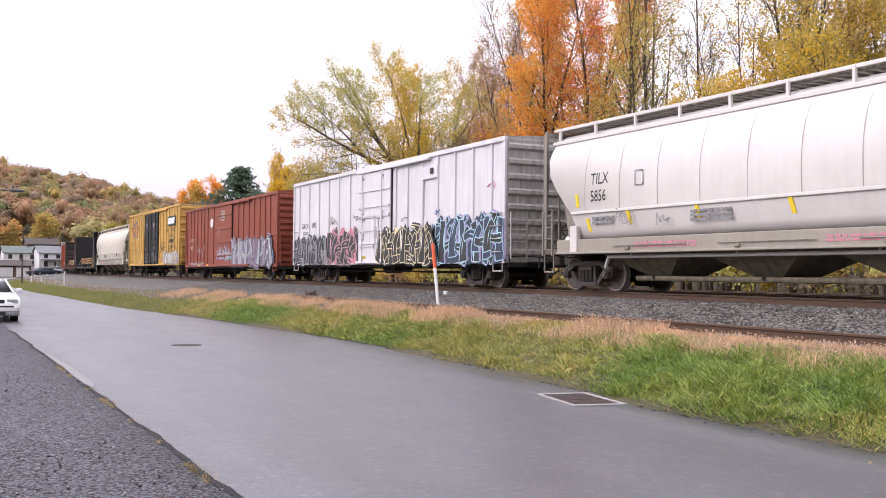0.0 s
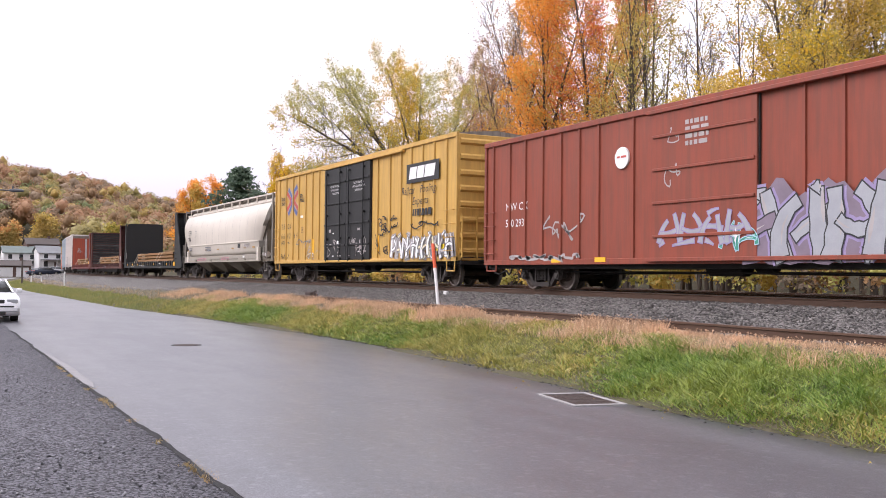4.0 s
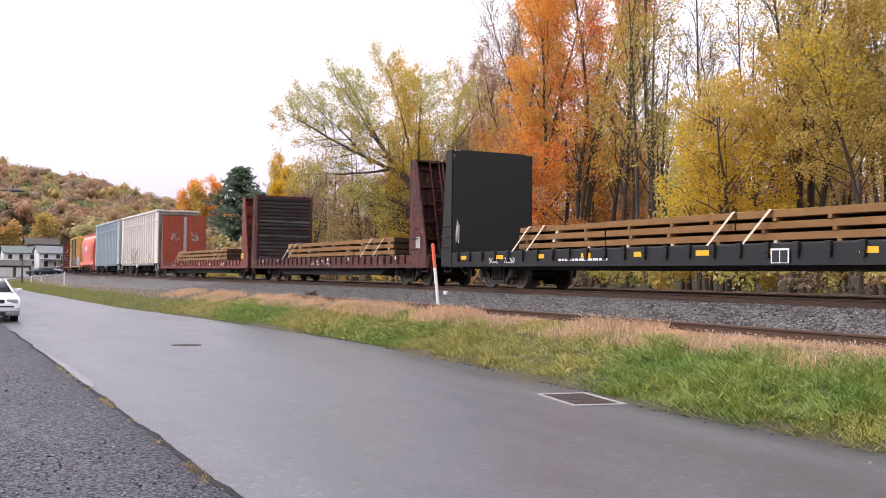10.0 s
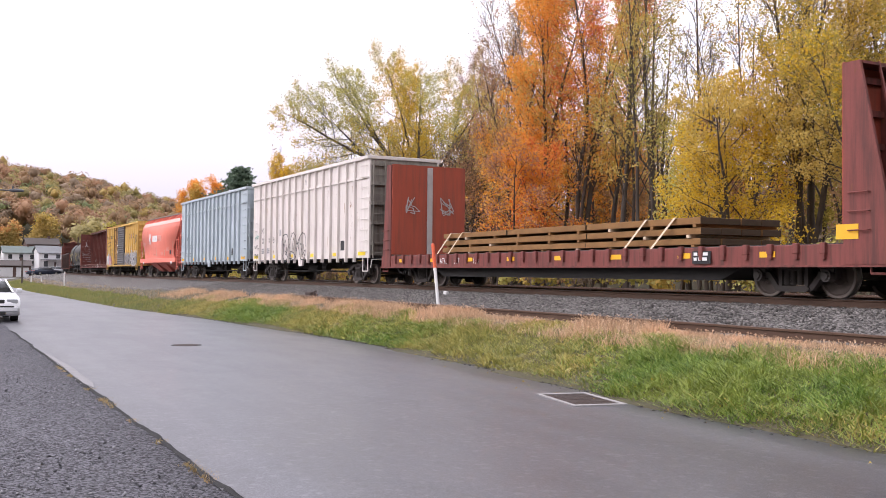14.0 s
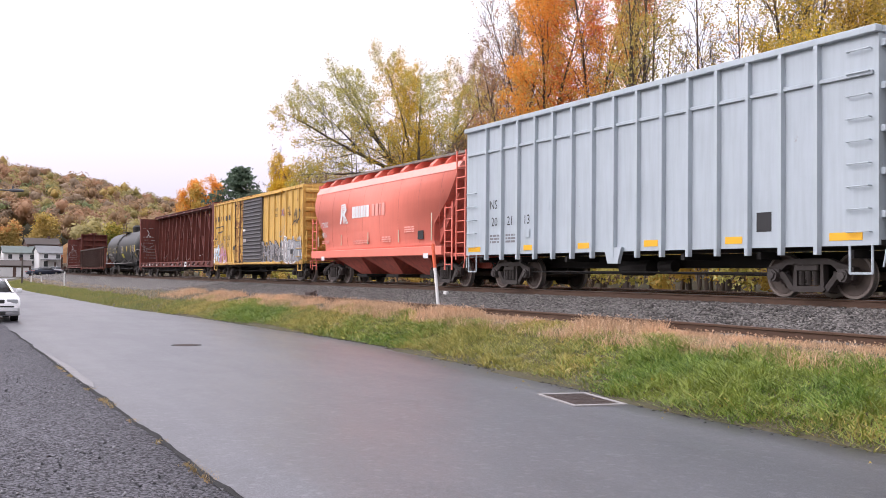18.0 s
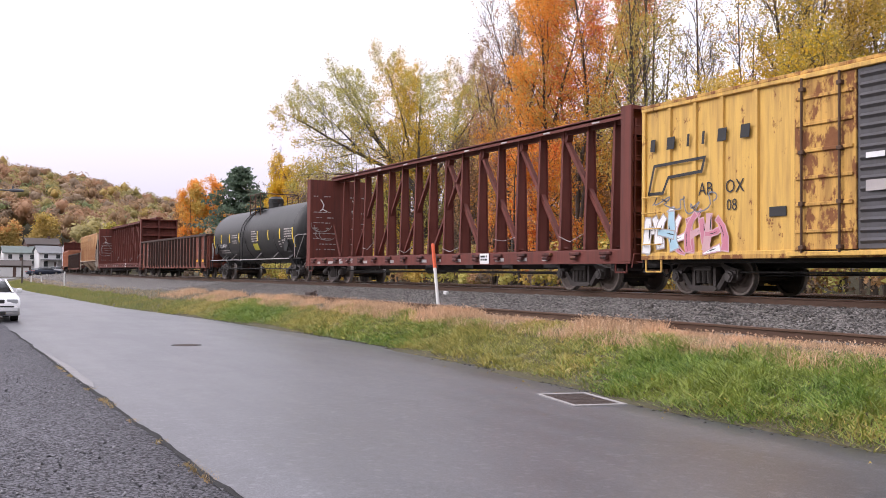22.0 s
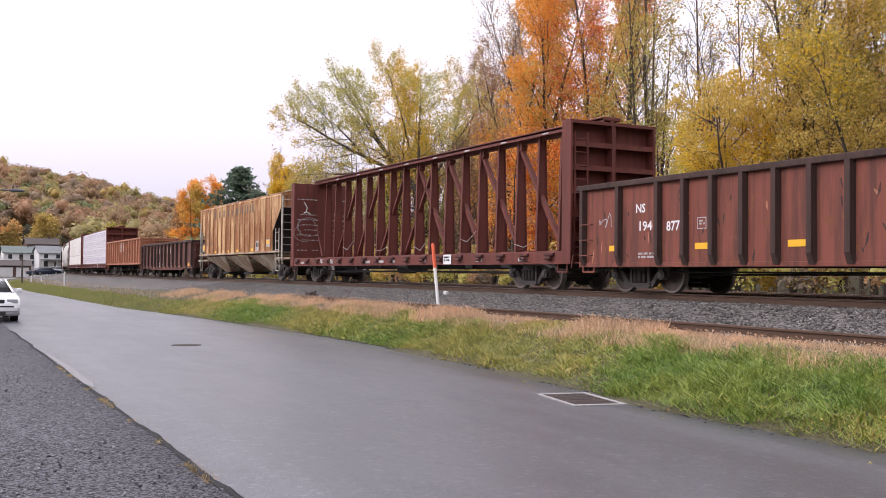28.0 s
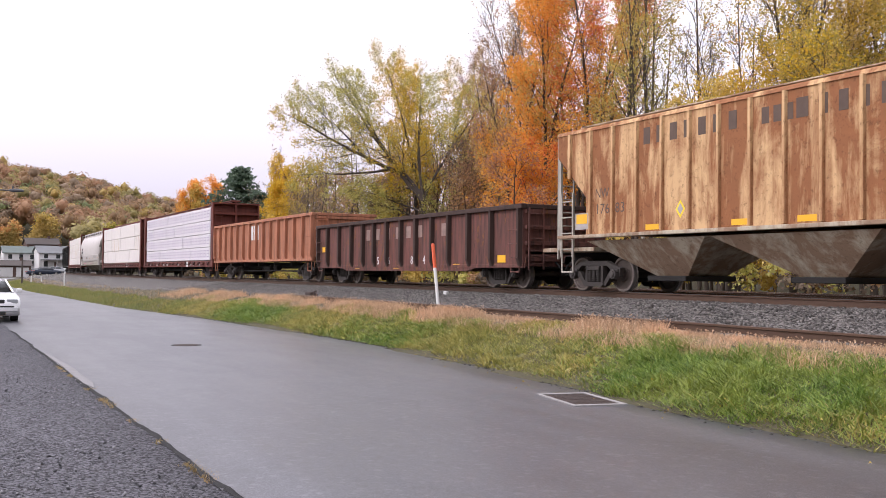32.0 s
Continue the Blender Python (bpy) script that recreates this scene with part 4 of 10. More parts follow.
def reefer():
    a, b = 114.8, 133.92
    h = (b - a) / 2
    c = car("box_car", "white refrigerator box car with sprayed graffiti along its lower side", a, b)
    zs, ze = 0.78, 4.50
    ribs = [-8.76, -7.46, -6.2, -5.02, -3.85, -2.62, 1.8, 2.8, 4.02, 5.16, 6.38, 7.58, 8.74]
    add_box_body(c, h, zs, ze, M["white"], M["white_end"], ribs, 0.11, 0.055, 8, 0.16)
    d = plug_door(c, -1.55, 1.45, 0.86, 4.30, M["white"], 3, 2)
    door_tracks(c, -1.7, 4.6, 0.84, 4.36, M["white"])
    bm = bmesh.new()
    box(bm, 0.05, 0.45, -HW - 0.10, -HW - 0.04, 1.55, 2.45, 0.015)
    pipe(bm, [(0.25, -HW - 0.13, 2.6), (0.25, -HW - 0.13, 1.1)], 0.02)
    part("door_lock", bm, M["white"], d)
    bm = bmesh.new()
    box(bm, 4.0, 5.18, -HW - 0.02, -HW + 0.06, 3.66, 4.1, 0.012)
    box(bm, 4.0, 4.1, -HW - 0.02, -HW + 0.06, 2.4, 3.66, 0.012)
    part("hatch_panel", bm, M["white"], c)
    bm = bmesh.new()
    box(bm, 4.72, 4.92, -HW - 0.07, -HW - 0.01, 3.82, 4.02, 0.012)
    part("latch", bm, M["truck"], c)
    bm = bmesh.new()
    for x0, x1, z in ((-1.4, 1.4, 2.95), (-1.4, 1.4, 2.62), (-1.3, 1.3, 2.05), (-1.3, 0.0, 1.45), (0.3, 1.35, 1.35)):
        pipe(bm, [(x0, -HW - 0.10, z), (x1, -HW - 0.10, z + 0.02)], 0.016)
        for x in (x0, x1):
            box(bm, x - 0.05, x + 0.05, -HW - 0.12, -HW - 0.04, z - 0.05, z + 0.05, 0.006)
    part("lock_bar", bm, M["white"], d)
    for x, z, w, k in ((-1.2, 2.55, 0.35, 3), (0.3, 2.5, 0.7, 1), (-0.9, 2.98, 0.8, 1), (-1.25, 1.95, 0.3, 2), (0.5, 2.0, 0.5, 2)):
        add_bars(d, x, z, w, 0.035, k, -HW - 0.052, M["ink_grey"], int(10 * w))
    add_label(d, 0.12, 0.38, 1.75, 2.2, -HW - 0.105, M["ink_pale"], "door_notice")
    add_label(d, -1.2, -0.8, 0.98, 1.08, -HW - 0.05, M["tape_mid"], "door_stripe")
    add_box_fittings(c, h, zs, M["white_end"])
    add_text(c, "GACX", -8.46, 2.40, 0.25, -HW + 0.05, M["ink_black"], 0.9)
    add_text(c, "892", -7.10, 2.40, 0.26, -HW + 0.05, M["ink_black"], 0.9)
    add_bars(c, -8.3, 2.25, 0.7, 0.05, 2, -HW + 0.05, M["ink_grey"], 3)
    y = -HW - 0.002
    add_graffiti(c, -9.35, -5.1, 0.74, 2.05, y, (M["ink_soot"], M["ink_grey"], M["ink_soot"]), M["ink_silver"], M["ink_soot"], M["ink_pale"], 7, 11, 0.15, "silver and black sprayed lettering", M["ink_soot"])
    add_graffiti(c, -5.1, -1.62, 0.74, 2.25, y, (M["ink_soot"],), M["ink_rose"], M["ink_soot"], M["ink_rose"], 4, 5, 0.22, "pink and black sprayed lettering", M["ink_pink"])
    add_graffiti(c, 0.6, 5.05, 0.72, 2.12, y - 0.11, (M["ink_soot"], M["ink_black"]), M["ink_cream"], M["ink_soot"], M["ink_white"], 6, 23, 0.20, "cream and black sprayed lettering", M["ink_soot"])
    add_graffiti(c, 4.8, 9.45, 0.70, 2.32, y, (M["ink_navy"], M["ink_soot"]), M["ink_sky"], M["ink_lilac"], M["ink_sky"], 6, 8, 0.20, "navy and pale blue sprayed lettering", M["ink_navy"])
    for i, (x0, x1, z0, z1, mt) in enumerate(((-4.6, -3.9, 2.35, 2.75, "ink_black"), (-2.2, -1.7, 2.45, 2.8, "ink_black"), (4.9, 5.5, 2.4, 2.7, "ink_blue"), (8.5, 9.1, 2.9, 3.3, "ink_pink"), (2.3, 2.9, 2.3, 2.5, "ink_grey"))):
        add_scrawl(c, x0, x1, z0, z1, y, M[mt], 2, 40 + i, 0.035)
    add_label(c, 2.05, 2.35, 1.75, 2.1, -HW - 0.12, M["ink_cream"])
    add_label(c, -4.9, -4.55, 2.45, 2.8, -HW + 0.05, M["ink_pale"])
    add_underframe(c, h - 0.2)
    for x in (-7.1, 7.1):
        add_truck(c, x, 1.73, 0.42)


def red_box_car():
    a, b = 93.0, 112.4
    h = (b - a) / 2
    c = car("box_car", "oxide red box car with silver graffiti beside its sliding door", a, b)
    zs, ze = 0.72, 4.38
    ribs = [-9.2, -8.25, -7.4, -6.5, -5.6, -4.75, -3.9, -2.5, 2.8, 3.75, 4.8, 5.75, 6.75, 7.65, 8.5]
    add_box_body(c, h, zs, ze, M["red_box"], M["red_box"], ribs, 0.10, 0.05, 11, 0.2)
    plug_door(c, -1.72, 1.62, 0.80, 4.22, M["red_box"], 4, 0)
    door_tracks(c, -1.9, 5.2, 0.80, 4.27, M["red_box"])
    bm = bmesh.new()
    rod(bm, (-2.92, -HW - 0.004, 3.33), (-2.92, -HW + 0.05, 3.33), 0.27, 0.27, 24)
    part("roundel", bm, M["ink_white"], c, "plain white painted disc")
    add_bars(c, -3.1, 3.38, 0.36, 0.05, 1, -HW - 0.006, M["ink_red"], 8)
    add_text(c, "MW CX", -8.5, 2.30, 0.23, -HW + 0.045, M["ink_white"], 1.1)
    add_text(c, "500 293", -8.5, 1.82, 0.23, -HW + 0.045, M["ink_white"], 1.0)
    add_bars(c, -0.55, 3.95, 0.75, 0.1, 4, -HW - 0.05, M["ink_pale"], 4)
    add_label(c, -3.3, -2.6, 1.75, 2.15, -HW + 0.05, M["red_box"])
    add_graffiti(c, 1.2, 9.0, 0.66, 2.30, -HW - 0.03, (M["ink_silver"], M["ink_silver"], M["ink_dusk"]), M["ink_soot"], M["ink_lilac"], M["ink_pale"], 7, 31, 0.20, "large silver and lilac sprayed lettering", M["ink_dusk"])
    add_graffiti(c, 6.9, 9.3, 0.9, 1.8, -HW - 0.045, (M["ink_cyan"], M["ink_sky"]), M["ink_soot"], None, M["ink_white"], 4, 7, 0.08)
    add_graffiti(c, 0.6, 1.6, 0.95, 1.6, -HW - 0.05, (M["ink_green"],), M["ink_sky"], None, M["ink_white"], 2, 8, 0.10)
    for k, (gx, gz) in enumerate(((7.9, 1.95), (8.3, 1.45), (8.75, 1.7), (8.5, 2.1), (1.05, 1.3))):
        bm = bmesh.new()
        for q in range(4):
            w = q * math.pi / 4
            g = 0.16 if q % 2 == 0 else 0.07
            slab(bm, [(gx - g * math.cos(w), gz - g * math.sin(w)), (gx, gz), (gx + g * math.cos(w), gz + g * math.sin(w))], [0.004, 0.05, 0.004], -HW - 0.075 - 0.0005 * q)
        part("painted_star", bm, M["ink_white"], c)
    add_scrawl(c, -6.6, -4.4, 1.25, 2.1, -HW + 0.035, M["ink_pale"], 4, 5, 0.05)
    add_scrawl(c, -8.2, -4.6, 0.80, 1.0, -HW - 0.005, M["ink_pale"], 9, 6, 0.07)
    add_scrawl(c, -1.3, -0.5, 2.3, 3.1, -HW - 0.05, M["ink_pale"], 2, 12, 0.035)
    add_scrawl(c, -1.2, -0.6, 3.4, 3.95, -HW - 0.05, M["ink_pale"], 2, 13, 0.03)
    add_graffiti(c, -1.4, 1.4, 1.1, 1.9, -HW - 0.05, (M["ink_silver"],), M["ink_lilac"], None, None, 4, 19, 0.12)
    for x in (-6.0, -4.0, -0.8, 4.9, 6.6):
        add_label(c, x, x + 0.45, 0.76, 0.88, -HW - 0.004, M["reflector"])
    add_box_fittings(c, h, zs, M["red_box"])
    add_underframe(c, h - 0.2)
    for x in (-7.2, 7.2):
        add_truck(c, x, 1.73, 0.42)


def add_cross_logo(c, x, z, s, y):
    """A painted cross: a blue band bent round two red arms, and their mirror in four arms, with pale gaps."""
    bands = (
        (1, [(-0.60, 0.61), (-0.36, 0.45), (-0.14, 0.26), (-0.06, 0.04), (-0.13, -0.18), (-0.32, -0.40), (-0.58, -0.60)]),
        (0, [(-0.78, 0.42), (-0.50, 0.26), (-0.20, 0.05)]), (0, [(-0.78, -0.38), (-0.50, -0.22), (-0.20, -0.02)]),
        (1, [(0.10, 0.35), (0.36, 0.52), (0.66, 0.66)]), (0, [(0.25, 0.06), (0.50, 0.24), (0.78, 0.41)]),
        (0, [(0.25, -0.02), (0.50, -0.20), (0.78, -0.39)]), (1, [(0.10, -0.26), (0.36, -0.44), (0.66, -0.63)]))
    for step, (k, band) in enumerate(bands):
        bm = bmesh.new()
        pts = [(x + px * s, z + pz * s) for px, pz in band]
        slab(bm, pts, [0.25 * s] * len(pts), y - 0.002 - 0.0004 * step, 0)
        w = [0.17 * s] * len(pts)
        w[0] = w[-1] = 0.22 * s
        slab(bm, pts, w, y - 0.006 - 0.0004 * step, 1)
        part("painted_emblem", bm, (M["ink_pale"], M["ink_blue"] if k else M["ink_red"]), c)


def word_bars(c, x, z, h, y, mat, widths, gap=0.06, slant=0.12):
    """A word of a brand drawn as plain leaning bars, one for each letter."""
    for w in widths:
        bm = bmesh.new()
        hexa(bm, [(x, y - 0.006, z), (x + w, y - 0.006, z), (x + w, y + 0.003, z), (x, y + 0.003, z), (x + slant * h, y - 0.006, z + h), (x + w + slant * h, y - 0.006, z + h), (x + w + slant * h, y + 0.003, z + h), (x + slant * h, y + 0.003, z + h)])
        part("letter_bar", bm, mat, c)
        x += w + gap


def yellow_high_box_car():
    a, b = 72.35, 91.2
    h = (b - a) / 2
    c = car("box_car", "tall yellow box car with black double plug doors and graffiti", a, b)
    zs, ze = 0.86, 5.0
    ribs = [-8.8, -7.81, -6.81, -6.01, -5.08, -4.2, -3.35, 3.02, 4.15, 5.1, 5.96, 6.85, 7.75, 8.65]
    add_box_body(c, h, zs, ze, M["yellow"], M["yellow"], ribs, 0.12, 0.055, 8, 0.18, roof_mat=M["hopper_end"])
    for x0, x1 in ((-2.47, -0.03), (0.0, 2.42)):
        d = plug_door(c, x0, x1, 0.95, 4.80, M["black"], 4, 2)
        for k in range(9):
            rx, rz = x0 + 0.2 + random.uniform(0, 1.9), random.choice((1.1, 1.25, 1.5, 1.62, 2.05, 2.12, 2.9))
            add_label(d, rx, rx + random.uniform(0.08, 0.26), rz, rz + random.uniform(0.03, 0.14), -HW - 0.052, M[random.choice(("ink_white", "ink_pale", "ink_pale"))], "stencil_mark")
    door_tracks(c, -2.6, 5.4, 0.90, 4.86, M["yellow"])
    y = -HW + 0.045
    for word, x, z in (("next", -8.6, 3.86), ("load", -8.55, 3.64), ("any", -5.92, 3.88), ("road", -5.92, 3.66)):
        add_text(c, word, x, z, 0.23, y, M["ink_black"], 0.95, slant=0.2, bold=0.012)
    add_cross_logo(c, -6.95, 3.77, 1.0, y)
    for ch, x in zip("TBOX", (-8.52, -8.22, -7.66, -7.36)):
        add_text(c, ch, x, 2.48, 0.26, y, M["ink_black"], 0.95, slant=0.1)
    for ch, x in zip("660264", (-8.52, -8.22, -7.66, -7.36, -6.68, -6.38)):
        add_text(c, ch, x, 2.03, 0.26, y, M["ink_black"], 0.95, slant=0.1)
    add_label(c, -5.8, -5.45, 2.93, 3.04, y, M["ink_white"])
    bm = bmesh.new()
    stroke(bm, [(-5.68, 2.26), (-5.42, 2.26), (-5.42, 2.49), (-5.68, 2.49), (-5.68, 2.26)], 0.016, y)
    part("stencil_box", bm, M["ink_dim"], c)
    add_bars(c, -5.62, 2.42, 0.14, 0.03, 2, y, M["ink_dim"], 3)
    for x0, x1, z0, z1, k, sd in ((-8.61, -7.95, 1.68, 1.96, 5, 171), (-7.7, -7.2, 1.72, 1.88, 2, 172), (-8.58, -7.88, 1.02, 1.43, 5, 173), (-7.7, -7.34, 0.95, 1.38, 2, 174)):
        add_scrawl(c, x0, x1, z0, z1, y, M["ink_black"], k, sd, 0.022)
    yd = -HW - 0.05
    add_text(c, "CLOSE THIS DOOR", -1.75, 4.00, 0.085, yd, M["ink_white"], 1.1)
    add_text(c, "BEFORE CLOSING", -1.72, 3.85, 0.085, yd, M["ink_white"], 1.1)
    add_text(c, "MAIN DOOR", -1.56, 3.70, 0.085, yd, M["ink_white"], 1.1)
    add_text(c, "CLOSE AND LOCK", 0.78, 4.00, 0.085, yd, M["ink_white"], 1.1)
    add_text(c, "BOTH DOORS BEFORE", 0.70, 3.85, 0.085, yd, M["ink_white"], 1.1)
    add_text(c, "MOVING CAR", 0.92, 3.70, 0.085, yd, M["ink_white"], 1.1)
    add_label(c, 5.65, 8.18, 3.62, 4.30, -HW - 0.004, M["ink_black"], "sign_panel")
    word_bars(c, 5.85, 3.76, 0.42, -HW - 0.010, M["ink_white"], (0.55, 0.55, 0.75), 0.06, 0.25)
    add_text(c, "Railcar", 5.22, 3.24, 0.28, -HW - 0.002, M["ink_black"], 1.05, slant=0.2)
    add_text(c, "Pooling", 6.72, 3.24, 0.28, -HW - 0.002, M["ink_black"], 1.05, slant=0.2)
    add_text(c, "Experts", 6.12, 2.84, 0.28, -HW - 0.002, M["ink_black"], 1.05, slant=0.2)
    word_bars(c, 6.15, 2.45, 0.24, -HW - 0.002, M["ink_black"], (0.1, 0.1, 0.18, 0.05, 0.17, 0.17, 0.26), 0.07, 0.2)
    add_graffiti(c, 4.4, 9.3, 0.90, 1.85, -HW - 0.012, (M["ink_pale"], M["ink_cream"], M["ink_white"]), M["ink_grey"], M["ink_pale"], M["ink_white"], 11, 61, 0.11, "white and grey sprayed lettering")
    for i, (x0, x1, z0, z1, mt, k) in enumerate(((-5.2, -4.2, 1.1, 1.9, "ink_pale", 2), (2.5, 3.3, 1.2, 2.1, "ink_black", 1), (3.1, 4.6, 1.9, 2.4, "ink_black", 3), (6.0, 8.2, 1.95, 2.3, "ink_black", 4), (-2.2, -0.4, 1.0, 1.9, "ink_pale", 3), (0.4, 2.2, 1.0, 2.0, "ink_pale", 4), (-6.3, -4.2, 1.65, 2.0, "ink_grey", 4))):
        add_scrawl(c, x0, x1, z0, z1, -HW - (0.05 if -2.5 < x0 < 2.4 else 0.0), M[mt], k, 80 + i, 0.05 if mt == "ink_black" else 0.04)
    for i in range(10):
        x0 = random.choice((-4.9, -3.9, 2.7, 3.6, 4.7, 5.6, 6.7)) + random.uniform(-.1, .1)
        add_scrawl(c, x0, x0 + random.uniform(0.4, 1.1), 0.98, random.uniform(1.3, 1.9), -HW + 0.03, M[random.choice(("ink_black", "ink_grey", "ink_white", "ink_pale", "ink_black"))], random.choice((1, 2, 3)), 130 + i, random.uniform(0.02, 0.045))
    for i, x0 in enumerate((3.15, 4.2)):
        for k in range(3 - i):
            add_scrawl(c, x0, x0 + 0.75, 2.35 - k * 0.28, 2.58 - k * 0.28, -HW + 0.005, M["ink_black"], 3, 160 + 3 * i + k, 0.035)
    for x in (-4.2, 2.9):
        add_label(c, x, x + 0.25, 1.25, 1.9, -HW + 0.04, M["reflector"])
    add_label(c, 7.9, 8.6, 1.2, 1.42, -HW - 0.02, M["tape_bright"])
    add_box_fittings(c, h, zs, M["yellow"], 4, 2.6)
    add_underframe(c, h - 0.2, None, 0.9)
    for x in (-7.0, 7.05):
        add_truck(c, x, 1.78, 0.457)


def yellow_old_box_car():
    a, b = -78.6, -62.85
    h = (b - a) / 2
    c = car("box_car", "scuffed yellow box car with a slate grey ribbed door and graffiti", a, b)
    zs, ze = 0.84, 4.42
    ribs = [-6.9, -6.05, -5.2, -4.2, -3.2, 2.65, 3.6, 4.52, 5.41, 6.3, 7.19]
    add_box_body(c, h, zs, ze, M["yellow_old"], M["yellow_old"], ribs, 0.13, 0.06, 8, 0.2)
    bm = bmesh.new()
    box(bm, -1.62, 1.68, -HW - 0.04, -HW + 0.06, 0.95, 4.28, 0.012)
    d = part("door", bm, M["slate_door"], c, "slate grey corrugated sliding door")
    for i in range(17):
        bm = bmesh.new()
        z = 1.1 + i * 0.19
        prism(bm, [(-HW - 0.035, z - 0.06), (-HW - 0.09, z), (-HW - 0.035, z + 0.06)], "x", -1.55, 1.6)
        part("door_rib", tidy(bm), M["slate_door"], d)
    plug_door(c, -3.12, -1.66, 0.95, 4.28, M["yellow_rust"], 6, 2, M["rail"])
    door_tracks(c, -3.3, 5.0, 0.88, 4.33, M["yellow_old"])
    y = -HW + 0.045
    yl = -HW - 0.004
    word_bars(c, -7.55, 3.35, 0.28, yl, M["ink_black"], (0.16, 0.26, 0.07, 0.07, 0.26, 0.26), 0.42, 0.1)
    bm = bmesh.new()
    stroke(bm, [(-7.6, 2.35), (-7.4, 3.0), (-5.7, 3.05), (-5.8, 2.75), (-6.9, 2.7), (-7.1, 2.35), (-7.6, 2.35)], 0.07, yl - 0.004)
    part("painted_emblem", bm, M["ink_black"], c)
    add_text(c, "AB", -5.95, 2.22, 0.30, y, M["ink_black"], 0.9)
    add_text(c, "OX", -5.12, 2.22, 0.30, y, M["ink_black"], 0.9)
    add_text(c, "08", -5.08, 1.84, 0.26, y, M["ink_black"], 0.9)
    add_text(c, "next", 3.62, 3.42, 0.22, y, M["ink_black"], 0.9)
    add_text(c, "load", 3.66, 3.16, 0.22, y, M["ink_black"], 0.9)
    add_text(c, "any", 5.55, 3.42, 0.22, y, M["ink_black"], 0.9)
    add_text(c, "road", 5.55, 3.16, 0.22, y, M["ink_black"], 0.9)
    add_cross_logo(c, 4.98, 3.30, 0.25, -HW - 0.003)
    bm = bmesh.new()
    box(bm, -h, h, -HW - 0.006, -HW + 0.08, 0.80, 0.90, 0.01)
    box(bm, -h, 1.0, -HW - 0.022, -HW + 0.06, ze - 0.02, ze + 0.055, 0.01)
    part("rusty_edge", bm, M["yellow_rust"], c)
    add_graffiti(c, 1.75, 4.9, 0.90, 1.95, yl, (M["ink_soot"], M["ink_grey"]), M["ink_pale"], M["ink_soot"], M["ink_pale"], 6, 71, 0.17, "grey and black sprayed lettering")
    add_graffiti(c, 4.8, 7.7, 0.90, 2.1, yl - 0.012, (M["ink_pale"], M["ink_silver"], M["ink_pale"]), M["ink_grey"], M["ink_white"], M["ink_white"], 6, 72, 0.12, "white and silver sprayed lettering")
    add_graffiti(c, -7.7, -6.7, 0.90, 2.0, yl, (M["ink_white"], M["ink_sky"]), M["ink_pale"], None, M["ink_black"], 2, 73, 0.18)
    add_graffiti(c, -6.7, -5.1, 0.90, 1.9, yl, (M["ink_pink"], M["ink_rose"], M["ink_white"]), M["ink_rose"], None, M["ink_black"], 3, 74, 0.14)
    add_scrawl(c, 6.3, 7.6, 2.5, 3.5, yl, M["ink_black"], 3, 91, 0.07)
    add_scrawl(c, -7.7, -5.3, 1.8, 2.3, yl, M["ink_grey"], 5, 92, 0.035)
    add_scrawl(c, 4.5, 5.3, 2.1, 2.9, yl, M["ink_pale"], 2, 93, 0.04)
    add_label(c, -1.4, -0.85, 2.0, 2.2, -HW - 0.095, M["ink_pale"])
    add_label(c, -1.4, -1.0, 2.6, 2.7, -HW - 0.095, M["ink_white"])
    add_label(c, 6.3, 6.75, 1.3, 1.5, yl - 0.03, M["ink_black"])
    add_label(c, -3.85, -3.4, 1.65, 1.85, -HW + 0.04, M["ink_black"])
    add_box_fittings(c, h, zs, M["yellow_old"])
    add_underframe(c, h - 0.2, None, 0.92)
    for x in (-6.25, 6.3):
        add_truck(c, x, 1.73, 0.42)


# ---- covered hoppers ----
PROFILE_Z = (1.02, 1.34, 1.36, 1.60, 2.02, 2.06, 2.40, 2.80, 3.20, 3.55, 3.82, 4.00, 4.08)
PROFILE_Y = (1.50, 1.50, 1.36, 1.44, 1.53, 1.545, 1.56, 1.56, 1.52, 1.43, 1.31, 1.20, 1.12)


def side_y(z):
    return float(-np.interp(z, PROFILE_Z, PROFILE_Y))


